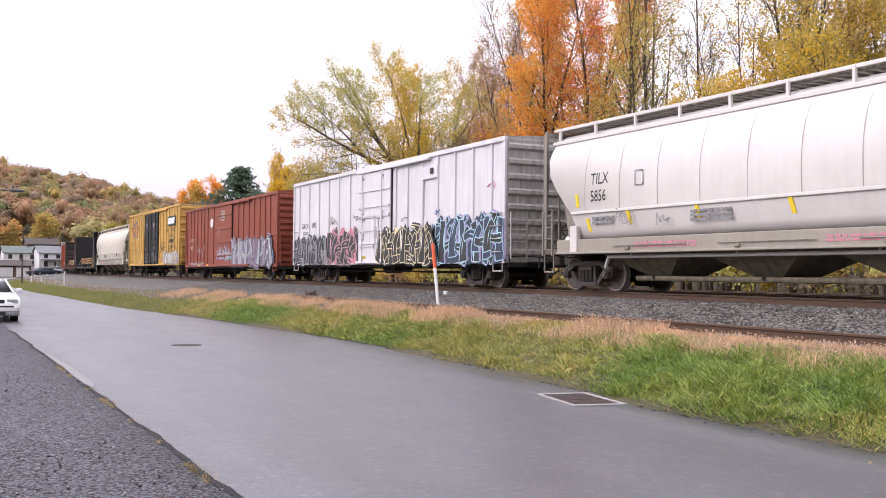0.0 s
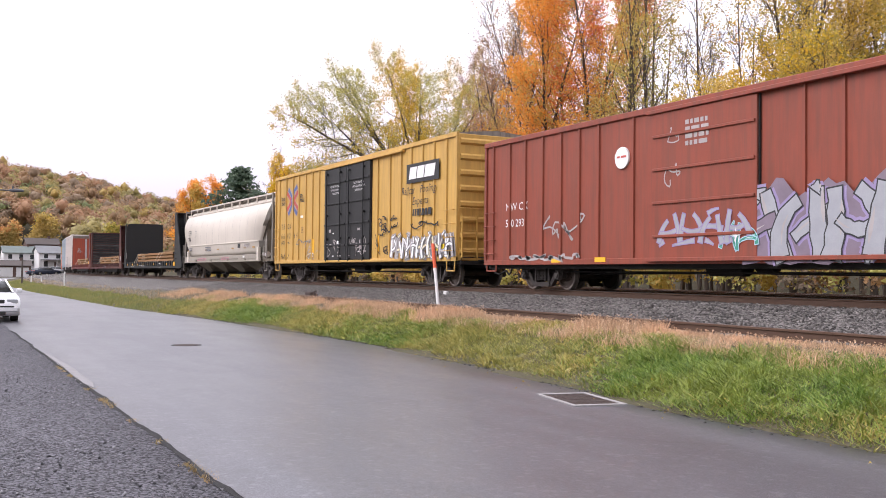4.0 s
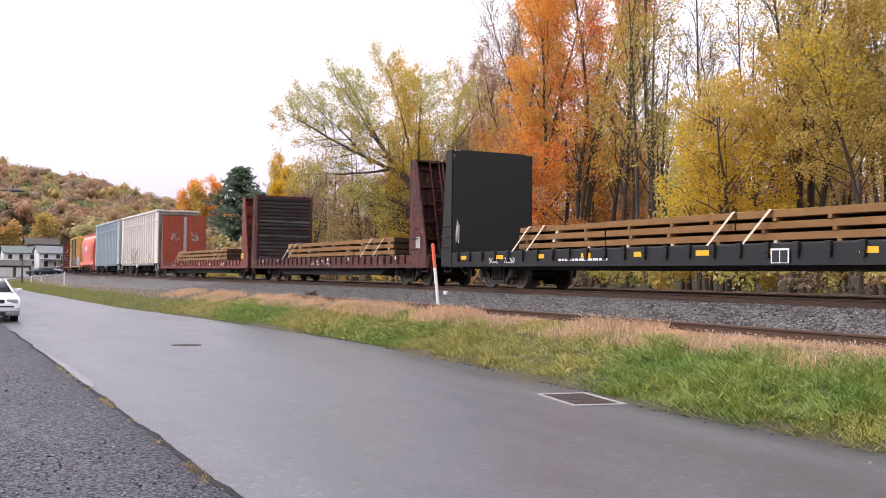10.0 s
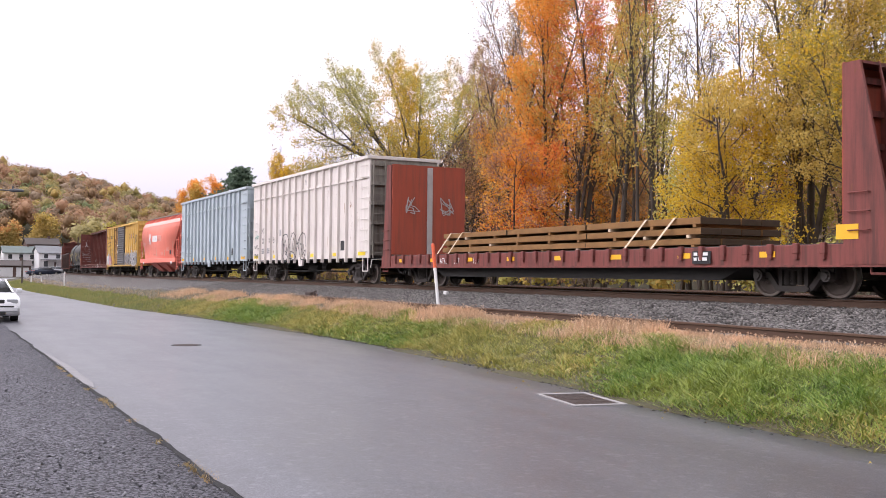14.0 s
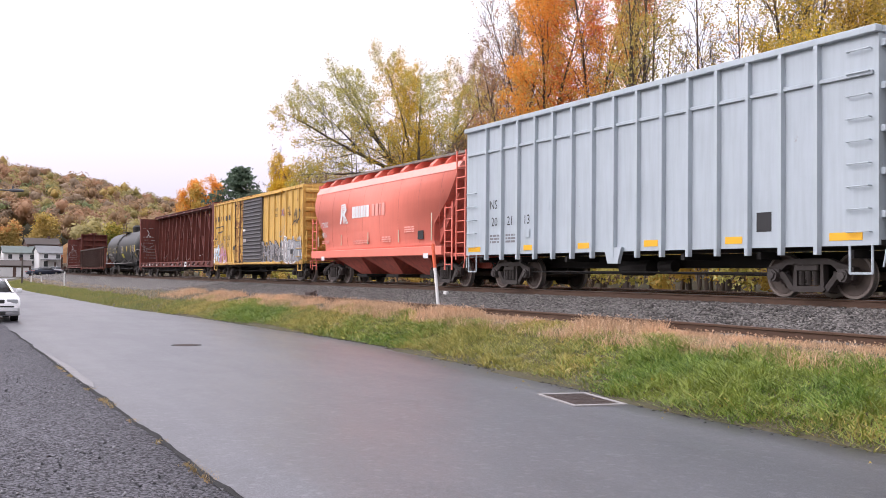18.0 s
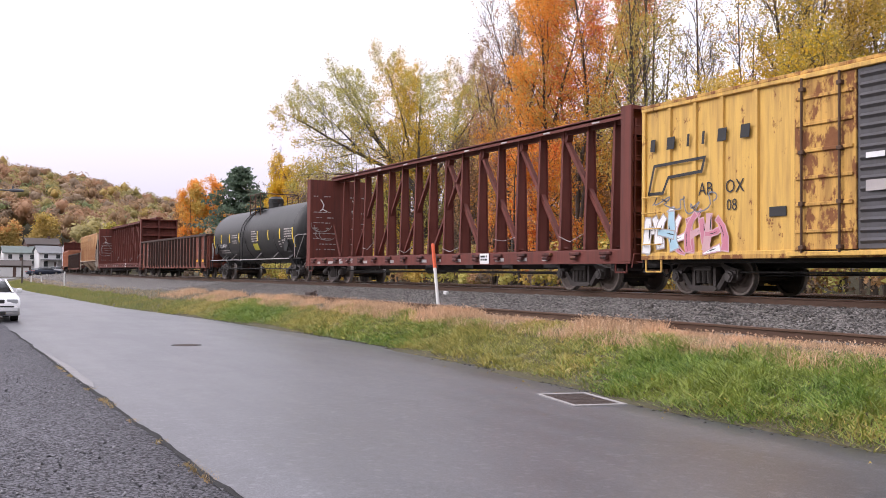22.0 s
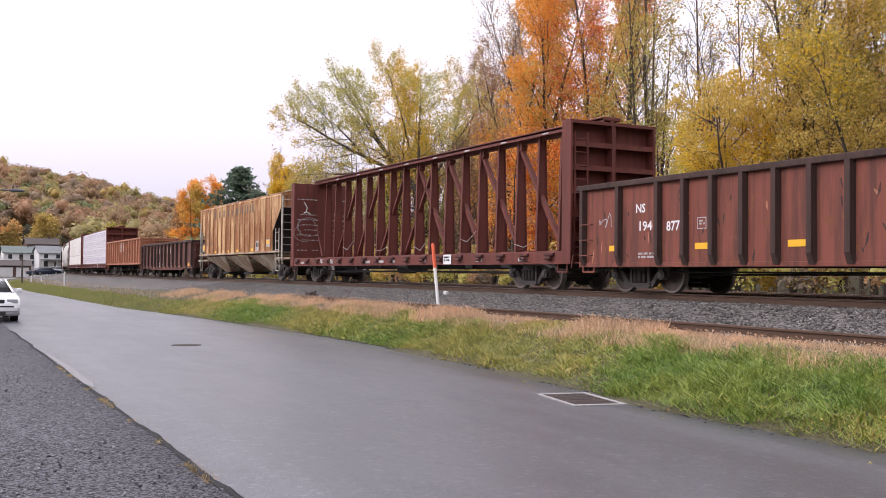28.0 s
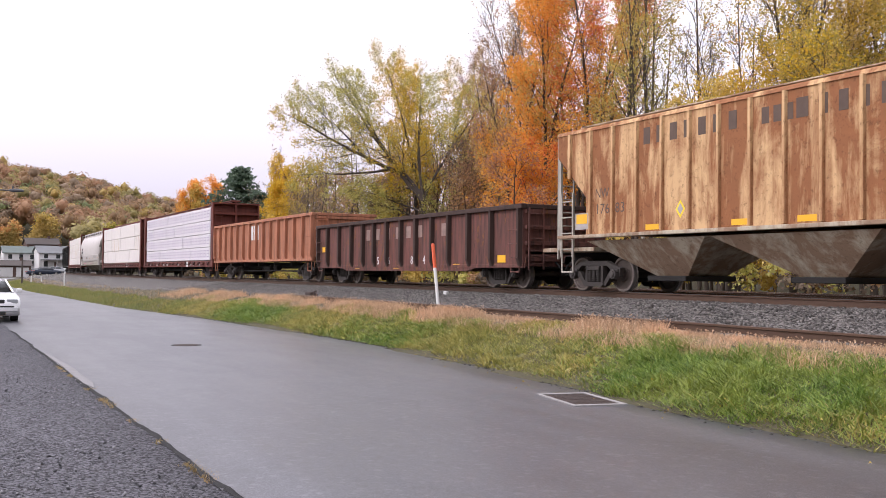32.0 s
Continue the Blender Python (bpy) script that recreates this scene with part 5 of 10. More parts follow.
def round_hopper(a, name_label, mark, number, half=9.45, extras="tape", mat=None, n_seams=11, shift=0.0):
    b = a + 2 * half
    mat = mat or M["hopper"]
    c = car("covered_hopper", name_label, a, b)
    endx = lambda z: float(np.interp(z, (1.3, 2.05, 2.6, 3.1, 3.6, 4.08), (7.75, 8.0, 8.55, 9.0, 9.22, 9.25)))
    zs = [1.36, 1.6, 1.85, 2.05, 2.25, 2.5, 2.8, 3.1, 3.35, 3.55, 3.7, 3.82, 3.92, 4.0, 4.08]
    bm = bmesh.new()
    rings = []
    for z in zs:
        x, y = endx(z), -side_y(z)
        k = 0.16
        rings.append([(-x + k, -y, z), (-x / 2, -y, z), (0, -y, z), (x / 2, -y, z), (x - k, -y, z), (x, -y + k, z), (x, y - k, z), (x - k, y, z), (-x + k, y, z), (-x, y - k, z), (-x, -y + k, z)])
    for z, y in ((4.30, 0.78), (4.40, 0.30)):
        x = 9.15
        rings.append([(-x, -y, z), (-x / 2, -y, z), (0, -y, z), (x / 2, -y, z), (x, -y, z), (x, -y * 0.9, z), (x, y * 0.9, z), (x, y, z), (-x, y, z), (-x, y * 0.9, z), (-x, -y * 0.9, z)])
    loft(bm, rings)
    tidy(bm)
    # faces turned along x take the second, darker grey
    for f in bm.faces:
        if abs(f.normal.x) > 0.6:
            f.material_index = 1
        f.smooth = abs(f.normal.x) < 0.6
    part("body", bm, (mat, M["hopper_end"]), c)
    bm = bmesh.new()
    for s in (-1, 1):
        box(bm, -9.2, 9.2, *sorted((s * 1.06, s * 1.22)), 4.02, 4.12, 0.012)
    part("roof_edge", bm, mat, c)
    for i in range(n_seams):
        x = -7.2 + i * 14.4 / (n_seams - 1)
        bm = bmesh.new()
        zz = [2.1 + k * 0.16 for k in range(12)]
        for p, q in zip(zz, zz[1:]):
            bm.faces.new([bm.verts.new(v) for v in ((x, side_y(p) - 0.005, p), (x + 0.022, side_y(p) - 0.005, p), (x + 0.022, side_y(q) - 0.005, q), (x, side_y(q) - 0.005, q))])
        part("weld_seam", bm, M["hopper_seam"], c)
    bm = bmesh.new()
    box(bm, -7.8, 7.8, -1.575, -1.53, 2.02, 2.09, 0.01)
    part("side_ledge", bm, mat, c)
    for s in (-1, 1):
        bm = bmesh.new()
        box(bm, -8.5, 7.85, *sorted((s * 1.44, s * 1.54)), 1.0, 1.36, 0.015)
        box(bm, -8.5, 7.85, *sorted((s * 1.36, s * 1.58)), 0.98, 1.03, 0.008)
        part("side_sill", bm, M["hopper_sill"], c)
    for s in (-1, 1):
        bm = bmesh.new()
        box(bm, *sorted((s * 7.55, s * 7.86)), -1.57, -1.42, 0.98, 1.72, 0.015)
        part("side_post", bm, mat, c)
    # walkway on the roof with its rail of posts
    bm = bmesh.new()
    for y in (-0.9, -0.3, 0.3, 0.9):
        box(bm, -9.3, 9.35, y - 0.02, y + 0.02, 4.39, 4.428)
    board = part("running_board", bm, M["hopper_end"], c)
    if "slat" not in GEAR:
        bm = bmesh.new()
        box(bm, 0, 0.22, -0.95, 0.95, 4.43, 4.46)
        GEAR["slat"] = mesh_of("slat", bm)
    for i in range(60):
        shared("slat", GEAR["slat"], M["hopper_end"], board).location = (-9.3 + i * 0.312, 0, 0)
    bm = bmesh.new()
    for y in (-1.02, 1.02):
        box(bm, -9.4, 9.4, y - 0.025, y + 0.025, 4.44, 4.52, 0.008)
    part("walk_rail", bm, mat, c)
    for i in range(12):
        bm = bmesh.new()
        x = -9.1 + i * 18.2 / 11
        box(bm, x - 0.035, x + 0.035, -1.06, -1.0, 4.08, 4.5)
        part("walk_post", bm, mat, c)
    for i in range(5):
        bm = bmesh.new()
        box(bm, -7.6 + i * 3.3, -5.6 + i * 3.3, -0.42, 0.42, 4.2, 4.36, 0.03)
        part("hatch_cover", bm, M["hopper_end"], c)
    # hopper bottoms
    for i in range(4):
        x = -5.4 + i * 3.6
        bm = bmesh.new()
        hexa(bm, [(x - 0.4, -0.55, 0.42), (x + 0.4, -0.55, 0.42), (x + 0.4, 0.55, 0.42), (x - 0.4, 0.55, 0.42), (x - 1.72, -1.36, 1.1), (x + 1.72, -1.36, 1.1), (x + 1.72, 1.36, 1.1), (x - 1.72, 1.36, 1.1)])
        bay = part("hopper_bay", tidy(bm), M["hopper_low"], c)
        bm = bmesh.new()
        box(bm, x - 0.5, x + 0.5, -0.75, 0.75, 0.30, 0.43, 0.015)
        rod(bm, (x + 0.2, -0.95, 0.38), (x + 0.2, 0.95, 0.38), 0.04, 0.04, 8)
        part("outlet_gate", tidy(bm), M["steel_dark"], bay)
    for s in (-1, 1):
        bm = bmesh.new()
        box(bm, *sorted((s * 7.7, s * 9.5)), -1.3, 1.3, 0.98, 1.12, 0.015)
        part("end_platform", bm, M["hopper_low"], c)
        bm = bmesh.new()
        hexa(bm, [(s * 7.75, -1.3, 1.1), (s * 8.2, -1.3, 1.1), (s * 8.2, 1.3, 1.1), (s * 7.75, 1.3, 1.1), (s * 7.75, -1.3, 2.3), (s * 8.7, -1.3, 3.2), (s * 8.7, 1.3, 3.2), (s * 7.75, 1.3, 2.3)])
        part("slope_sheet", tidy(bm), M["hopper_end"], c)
        for y in (-1.33, 1.27):
            bm = bmesh.new()
            box(bm, *sorted((s * 9.33, s * 9.45)), y, y + 0.07, 1.1, 4.45, 0.01)
            part("end_post", bm, M["hopper_end"], c)
        bm = bmesh.new()
        box(bm, *sorted((s * 9.34, s * 9.44)), -1.3, 1.3, 4.30, 4.42)
        box(bm, *sorted((s * 9.34, s * 9.44)), -0.35, -0.25, 1.1, 4.35)
        box(bm, *sorted((s * 9.34, s * 9.44)), 0.25, 0.35, 1.1, 4.35)
        part("end_frame", bm, M["hopper_end"], c)
        add_ladder(c, s * 9.48, -1.3, 1.0, 4.35, 0.5, 9, M["hopper_end"], "y", "end_ladder")
        add_ladder(c, s * 9.0 - (0.25 if s > 0 else 0.2), -1.52, 0.95, 2.2, 0.45, 4, M["hopper_end"], "x", "side_ladder")
        add_step(c, s * 8.95 - 0.2, 0.45, -1.5, 0.5, 1.0, M["hopper_end"])
        bm = bmesh.new()
        rod(bm, (s * 8.1 - 0.3, -1.2, 1.35), (s * 8.1 + 0.35, -1.2, 1.35), 0.14, 0.14, 12)
        part("air_reservoir", tidy(bm), M["hopper"], c)
        add_coupler(c, s * 9.5, s, 0.6)
        add_cut_lever(c, s * 9.45, s, M["steel_dark"])
    if extras == "tape":
        bm = bmesh.new()
        pipe(bm, [(-6.7, -1.25, 0.62), (-6.5, -1.3, 0.90), (6.4, -1.3, 0.90), (6.7, -1.25, 0.62)], 0.045, 8)
        for x in (-5.6, -2.0, 1.6, 5.2):
            rod(bm, (x, -1.3, 0.88), (x, -1.3, 1.0), 0.02, 0.02, 6)
        part("outlet_pipe", bm, mat, c)
        bm = bmesh.new()
        pipe(bm, [(-5.9, -0.85, 0.36), (6.0, -0.85, 0.36)], 0.065, 8)
        part("unloading_pipe", bm, M["hopper_low"], c)
    for x in (-5.5, -1.8, 1.9, 5.4):
        bm = bmesh.new()
        box(bm, x, x + 0.16, -1.60, -1.535, 1.06, 1.13, 0.01)
        rod(bm, (x - 0.5, -1.575, 1.16), (x + 2.2, -1.575, 1.16), 0.012, 0.012, 6)
        part("cable_hook", bm, M["hopper_end"], c)
    add_stub_sills(c, 9.4, 6.9, M["steel_dark"], 1.0)
    if not mark:
        add_bars(c, -7.5, 2.9, 1.0, 0.22, 2, -1.565, M["ink_black"], 12)
    else:
        add_text(c, mark, shift - 7.55, 2.76, 0.30, 0, M["ink_black"], 0.88, curve=side_y)
        add_text(c, number, shift - 7.55, 2.32, 0.30, 0, M["ink_black"], 0.80 if len(number) < 5 else 0.72, curve=side_y)
    bm = bmesh.new()
    for p, q in (((-5.72, 2.62), (-5.42, 2.62)), ((-5.42, 2.62), (-5.42, 2.97)), ((-5.42, 2.97), (-5.72, 2.97)), ((-5.72, 2.97), (-5.72, 2.62))):
        stroke(bm, [(p[0] + shift, p[1]), (q[0] + shift, q[1])], 0.025, -1.575)
    part("stencil_frame", bm, M["ink_grey"], c)
    add_bars(c, shift - 7.5, 1.92, 0.9, 0.07, 2, -1.535, M["ink_grey"], 5)
    if extras == "tape":
        for x, z in ((-8.15, 2.2), (-7.75, 1.55), (-6.05, 1.7), (-3.6, 1.7), (-0.9, 1.7), (2.2, 1.7), (5.0, 1.7)):
            x += shift
            bm = bmesh.new()
            hexa(bm, [(x, side_y(z) - 0.012, z), (x + 0.11, side_y(z) - 0.012, z), (x + 0.11, side_y(z), z), (x, side_y(z), z), (x - 0.05, side_y(z + .34) - 0.03, z + 0.34), (x + 0.06, side_y(z + .34) - 0.03, z + 0.34), (x + 0.06, side_y(z + .34), z + 0.34), (x - 0.05, side_y(z + .34), z + 0.34)])
            part("reflective_tape", bm, M["tape_bright"], c)
        add_scrawl(c, shift - 6.6, shift - 5.6, 1.5, 2.2, -1.57, M["ink_grey"], 3, 14, 0.02)
        add_scrawl(c, shift - 5.2, shift - 4.4, 1.6, 1.95, -1.55, M["ink_grey"], 3, 15, 0.02)
    else:
        for x in (-8.0, -3.4, -0.6, 2.6, 5.0, 6.6):
            add_label(c, x, x + 0.42, 1.70, 1.78, -1.50, M["amber_tape"], "faded_tape")
        add_label(c, 3.95, 4.35, 1.74, 1.98, -1.535, M["ink_black"], "data_plate")
        add_label(c, 5.0, 5.3, 1.2, 1.3, -1.545, M["ink_white"])
    add_bars(c, -3.2, 1.92, 1.3, 0.06, 3, -1.535, M["ink_grey"], 6)
    add_bars(c, -5.2, 1.24, 2.2, 0.05, 2, -1.545, M["ink_pink"], 7)
    add_bars(c, 0.6, 1.24, 1.6, 0.05, 2, -1.545, M["ink_pink"], 9)
    add_bars(c, 5.2, 1.95, 1.0, 0.05, 3, -1.535, M["ink_pale"], 10)
    for x in (-7.75, 7.75):
        add_truck(c, x, 1.78, 0.457)
    return c


def red_hopper():
    a, b = -62.1, -47.75
    half = 7.1
    c = car("covered_hopper", "salmon red covered hopper with white lettering and a pale roof stripe", a, b)
    mat, dk = M["potash"], M["potash_dark"]
    prof = ((1.34, 1.46), (1.9, 1.54), (2.5, 1.56), (3.1, 1.54), (3.6, 1.46), (3.86, 1.38), (3.90, 1.30), (4.12, 1.20), (4.2, 1.12))
    sy = lambda z: -float(np.interp(z, [p[0] for p in prof], [p[1] for p in prof]))
    endx = lambda z: float(np.interp(z, (1.3, 1.55, 2.1, 2.9, 3.1, 3.5, 4.2), (4.95, 4.85, 4.95, 5.9, 6.05, 6.25, 6.3)))
    bm = bmesh.new()
    rings = []
    for z in (1.34, 1.45, 1.55, 1.75, 2.1, 2.5, 2.9, 3.1, 3.3, 3.5, 3.7, 3.84, 3.86):
        x, y = endx(z) + 0.30, -sy(z)
        rings.append([(-x, -y, z), (0, -y, z), (x, -y, z), (x, y, z), (0, y, z), (-x, y, z)])
    loft(bm, rings)
    tidy(bm)
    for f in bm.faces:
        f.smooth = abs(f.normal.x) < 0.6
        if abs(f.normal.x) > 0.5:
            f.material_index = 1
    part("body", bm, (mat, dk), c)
    bm = bmesh.new()
    X = 6.62
    prism(bm, [(-1.40, 3.86), (1.40, 3.86), (1.22, 4.14), (-1.22, 4.14)], "x", -X, X)
    part("roof_stripe", tidy(bm), M["potash_pale"], c, "pale pink sloping roof edge")
    bm = bmesh.new()
    prism(bm, [(-1.2, 4.14), (1.2, 4.14), (0.55, 4.34), (-0.55, 4.34)], "x", -X, X)
    part("roof", tidy(bm), mat, c)
    for i in range(12):
        bm = bmesh.new()
        x = -6.6 + i * 1.2
        prism(bm, [(-1.22, 4.13), (-1.22, 4.22), (-0.95, 4.47), (0.95, 4.47), (1.22, 4.22), (1.22, 4.13)], "x", x, x + 0.28 if i % 2 else x + 0.06)
        part("roof_bracket", tidy(bm), mat, c)
    bm = bmesh.new()
    for s in (-1, 1):
        box(bm, -7.0, 7.0, *sorted((s * 0.55, s * 1.0)), 4.47, 4.50)
        box(bm, -7.0, 7.0, *sorted((s * 0.98, s * 1.02)), 4.45, 4.53)
    part("running_board", bm, M["hopper_end"], c)
    for s in (-1, 1):
        bm = bmesh.new()
        box(bm, -6.65, 5.85, *sorted((s * 1.44, s * 1.6)), 1.05, 1.36, 0.02)
        part("side_sill", bm, mat, c)
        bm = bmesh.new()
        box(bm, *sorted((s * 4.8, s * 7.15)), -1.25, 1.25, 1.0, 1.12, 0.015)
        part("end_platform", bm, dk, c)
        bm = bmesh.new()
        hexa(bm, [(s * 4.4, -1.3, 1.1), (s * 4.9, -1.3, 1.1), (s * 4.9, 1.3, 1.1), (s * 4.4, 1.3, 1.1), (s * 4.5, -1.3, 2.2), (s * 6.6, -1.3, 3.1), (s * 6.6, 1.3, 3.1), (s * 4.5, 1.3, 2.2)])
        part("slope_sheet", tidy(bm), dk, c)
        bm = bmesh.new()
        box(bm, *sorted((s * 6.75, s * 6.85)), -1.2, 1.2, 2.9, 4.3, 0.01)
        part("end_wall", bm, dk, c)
        if s > 0:
            add_ladder(c, 6.55, -1.40, 0.9, 4.45, 0.6, 10, mat, "x", "side_ladder")
        add_ladder(c, 5.95 if s > 0 else -6.75, -1.5, 0.55, 2.8, 0.5, 6, mat, "x", "hand_ladder")
        add_coupler(c, s * 7.1, s, 0.6)
        add_cut_lever(c, s * 7.1, s, mat)
    for i in range(8):
        x = -5.9 + i * 1.65
        bm = bmesh.new()
        zz = [1.5 + k * 0.18 for k in range(14)]
        for p, q in zip(zz, zz[1:]):
            bm.faces.new([bm.verts.new(v) for v in ((x, sy(p) - 0.005, p), (x + 0.02, sy(p) - 0.005, p), (x + 0.02, sy(q) - 0.005, q), (x, sy(q) - 0.005, q))])
        part("weld_seam", bm, dk, c)
    for i in range(3):
        x = -3.0 + i * 3.0
        bm = bmesh.new()
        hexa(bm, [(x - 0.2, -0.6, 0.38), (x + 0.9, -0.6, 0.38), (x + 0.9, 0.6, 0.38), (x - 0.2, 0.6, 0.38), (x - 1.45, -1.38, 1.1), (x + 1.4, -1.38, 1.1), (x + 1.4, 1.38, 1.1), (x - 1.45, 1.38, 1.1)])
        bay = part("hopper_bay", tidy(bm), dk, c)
        bm = bmesh.new()
        box(bm, x - 0.3, x + 1.0, -0.8, 0.8, 0.27, 0.39, 0.015)
        rod(bm, (x + 1.1, -0.95, 0.35), (x + 1.1, 0.9, 0.35), 0.05, 0.05, 8)
        part("outlet_gate", tidy(bm), M["steel_dark"], bay)
    # plain white shapes for the maker's mark and words
    bm = bmesh.new()
    for k in range(4):
        stroke(bm, [(-3.25 + k * 0.02, 2.45), (-3.15 + k * 0.06, 3.2 - k * 0.08), (-2.75 - k * 0.03, 3.22 - k * 0.09), (-2.62 - k * 0.06, 3.0), (-2.85 - k * 0.05, 2.82), (-2.45 - k * 0.14, 2.45)], 0.055, -1.578 - k * 0.001)
    part("painted_emblem", bm, M["ink_white"], c)
    word_bars(c, -2.0, 2.62, 0.46, -1.572, M["ink_white"], (0.28, 0.26, 0.14, 0.24, 0.22, 0.25), 0.06, 0.0)
    word_bars(c, -0.02, 2.62, 0.46, -1.572, M["potash_pale"], (0.26, 0.26, 0.12, 0.26), 0.10, 0.0)
    add_text(c, "POTX", -5.5, 2.36, 0.23, 0, M["ink_white"], 0.9, curve=sy)
    add_text(c, "1826", -5.45, 1.94, 0.23, 0, M["ink_white"], 0.85, curve=sy)
    add_bars(c, -5.4, 1.8, 0.8, 0.05, 2, -1.545, M["potash_pale"], 3)
    add_bars(c, -1.9, 1.72, 1.6, 0.05, 2, -1.545, M["potash_pale"], 4)
    add_bars(c, 0.9, 1.8, 0.8, 0.05, 3, -1.545, M["potash_pale"], 5)
    add_bars(c, 2.9, 2.1, 0.8, 0.05, 3, -1.55, M["potash_pale"], 5)
    add_label(c, 4.0, 4.45, 1.62, 1.92, -1.555, M["ink_black"], "data_plate")
    for x in (-3.2, -0.4, 2.4, 5.05, -5.9):
        add_label(c, x, x + 0.07, 1.55, 2.0 if x < 5 else 2.5, -1.57, M["strap"], "faded_tape")
    for x in (-5.2, 4.7):
        add_label(c, x - 0.15, x + 0.2, 0.95, 1.12, -1.6, M["ink_white"])
    add_stub_sills(c, 7.0, 4.4, dk, 1.0)
    for x in (-5.25, 5.2):
        add_truck(c, x, 1.78, 0.457)


def ribbed_hopper():
    a, b = -183.1, -165.0
    half = 9.05
    c = car("covered_hopper", "rust-streaked tan ribbed covered hopper with open ends", a, b)
    mat = M["rusty_hopper"]
    zs, ze = 1.48, 4.22
    bm = bmesh.new()
    X, XB = 8.05, 6.75
    prism(bm, [(-XB, zs), (XB, zs), (XB, 2.45), (X, 3.62), (X, ze), (-X, ze), (-X, 3.62), (-XB, 2.45)], "y", -1.49, 1.49)
    tidy(bm)
    part("body", bm, mat, c)
    bm = bmesh.new()
    prism(bm, [(-1.52, ze - 0.05), (1.52, ze - 0.05), (1.45, ze + 0.06), (0.5, ze + 0.22), (-0.5, ze + 0.22), (-1.45, ze + 0.06)], "x", -X - 0.03, X + 0.03)
    part("roof", tidy(bm), mat, c)
    bm = bmesh.new()
    box(bm, -X, X, -0.7, 0.7, ze + 0.28, ze + 0.31)
    part("running_board", bm, M["rusty_low"], c)
    bm = bmesh.new()
    prism(bm, [(-0.06, 0.0), (0.06, 0.0), (0.035, -0.07), (-0.035, -0.07)], "z", zs + 0.02, ze - 0.04)
    me = mesh_of("rib", tidy(bm))
    for i in range(15):
        x = -6.53 + i * 0.935
        r = shared("rib", me, mat, c)
        r.location = (x, -1.488, 0)
    bm = bmesh.new()
    prism(bm, [(-0.06, 0.0), (0.06, 0.0), (0.05, -0.07), (-0.05, -0.07)], "z", 3.0, ze - 0.04)
    me = mesh_of("rib", tidy(bm))
    for x in (-7.46,):
        r = shared("rib", me, mat, c)
        r.location = (x, -1.488, 0)
    for s in (-1, 1):
        bm = bmesh.new()
        box(bm, -8.0, 8.0, *sorted((s * 1.40, s * 1.56)), zs - 0.09, zs + 0.0, 0.012)
        part("side_sill", bm, M["rusty_low"], c)
    for i in range(3):
        x = -4.6 + i * 4.6
        bm = bmesh.new()
        hexa(bm, [(x - 0.35, -0.6, 0.42), (x + 0.75, -0.6, 0.42), (x + 0.75, 0.6, 0.42), (x - 0.35, 0.6, 0.42), (x - 2.25, -1.40, 1.32), (x + 2.2, -1.40, 1.32), (x + 2.2, 1.40, 1.32), (x - 2.25, 1.40, 1.32)])
        bay = part("hopper_bay", tidy(bm), M["rusty_low"], c)
        bm = bmesh.new()
        box(bm, x - 0.5, x + 0.9, -0.8, 0.8, 0.3, 0.43, 0.015)
        part("outlet_gate", tidy(bm), M["steel_dark"], bay)
    for s in (-1, 1):
        # dark sheet laid under the body's slope, painting in the end cavity's shade
        bm = bmesh.new()
        prism(bm, [(s * (XB + 0.005), zs), (s * (XB + 0.03), zs), (s * (XB + 0.03), 2.43), (s * X, 3.585), (s * X, 3.61), (s * (XB + 0.005), 2.45)], "y", -1.475, 1.475)
        part("slope_sheet", tidy(bm), M["steel_dark"], c)
        bm = bmesh.new()
        box(bm, *sorted((s * 6.6, s * 9.0)), -1.35, 1.35, 1.05, 1.16, 0.015)
        part("end_platform", bm, M["rusty_low"], c)
        for y in (-1.45, 1.38):
            bm = bmesh.new()
            box(bm, *sorted((s * 7.98, s * 8.08)), y, y + 0.08, 1.1, 4.2, 0.01)
            part("end_post", bm, M["ladder_pale"], c)
        add_ladder(c, s * 8.12, -1.42, 0.85, 4.15, 0.5, 9, M["ladder_pale"], "y", "end_ladder")
        add_ladder(c, s * 7.4 - (0.1 if s > 0 else 0.45), -1.5, 0.9, 2.6, 0.52, 4, M["ladder_pale"], "x", "side_ladder")
        add_step(c, s * 7.6 - 0.25, 0.5, -1.48, 0.5, 1.05, M["ladder_pale"])
        add_coupler(c, s * 9.0, s, 0.6)
    y = -1.49
    # one faded letter to a panel, as far as the ribs allow
    word_bars(c, -4.42, 3.58, 0.40, y, M["ink_dim"], (0.24,) * 7, 0.235, 0.0)
    word_bars(c, -0.62, 3.58, 0.34, y, M["ink_dim"], (0.2,) * 3, 0.12, 0.0)
    word_bars(c, 0.30, 3.58, 0.40, y, M["ink_dim"], (0.3, 0.22, 0.22, 0.22, 0.22, 0.24, 0.24), 0.255, 0.0)
    add_text(c, "NW", -6.35, 2.4, 0.26, y, M["ink_dim"], 0.9)
    add_text(c, "176683", -6.35, 2.0, 0.26, y, M["ink_dim"], 1.15)
    for x, z, h in ((-7.17, 1.77, 0.25), (-4.33, 1.52, 0.13), (-1.48, 1.52, 0.13), (0.33, 1.52, 0.13), (3.06, 1.53, 0.14), (5.8, 1.85, 0.2)):
        if h > 0.15:
            add_label(c, x - 0.06, x + 0.56, z - 0.15, z + h + 0.03, y, M["ink_pale"], "primer_patch", "", 0.004)
        add_label(c, x, x + 0.48, z, z + h, y, M["reflector"], "reflective_tape", "", 0.008)
    add_label(c, 3.93, 4.66, 1.52, 2.06, y, M["ink_pale"], "data_panel", "", 0.004)
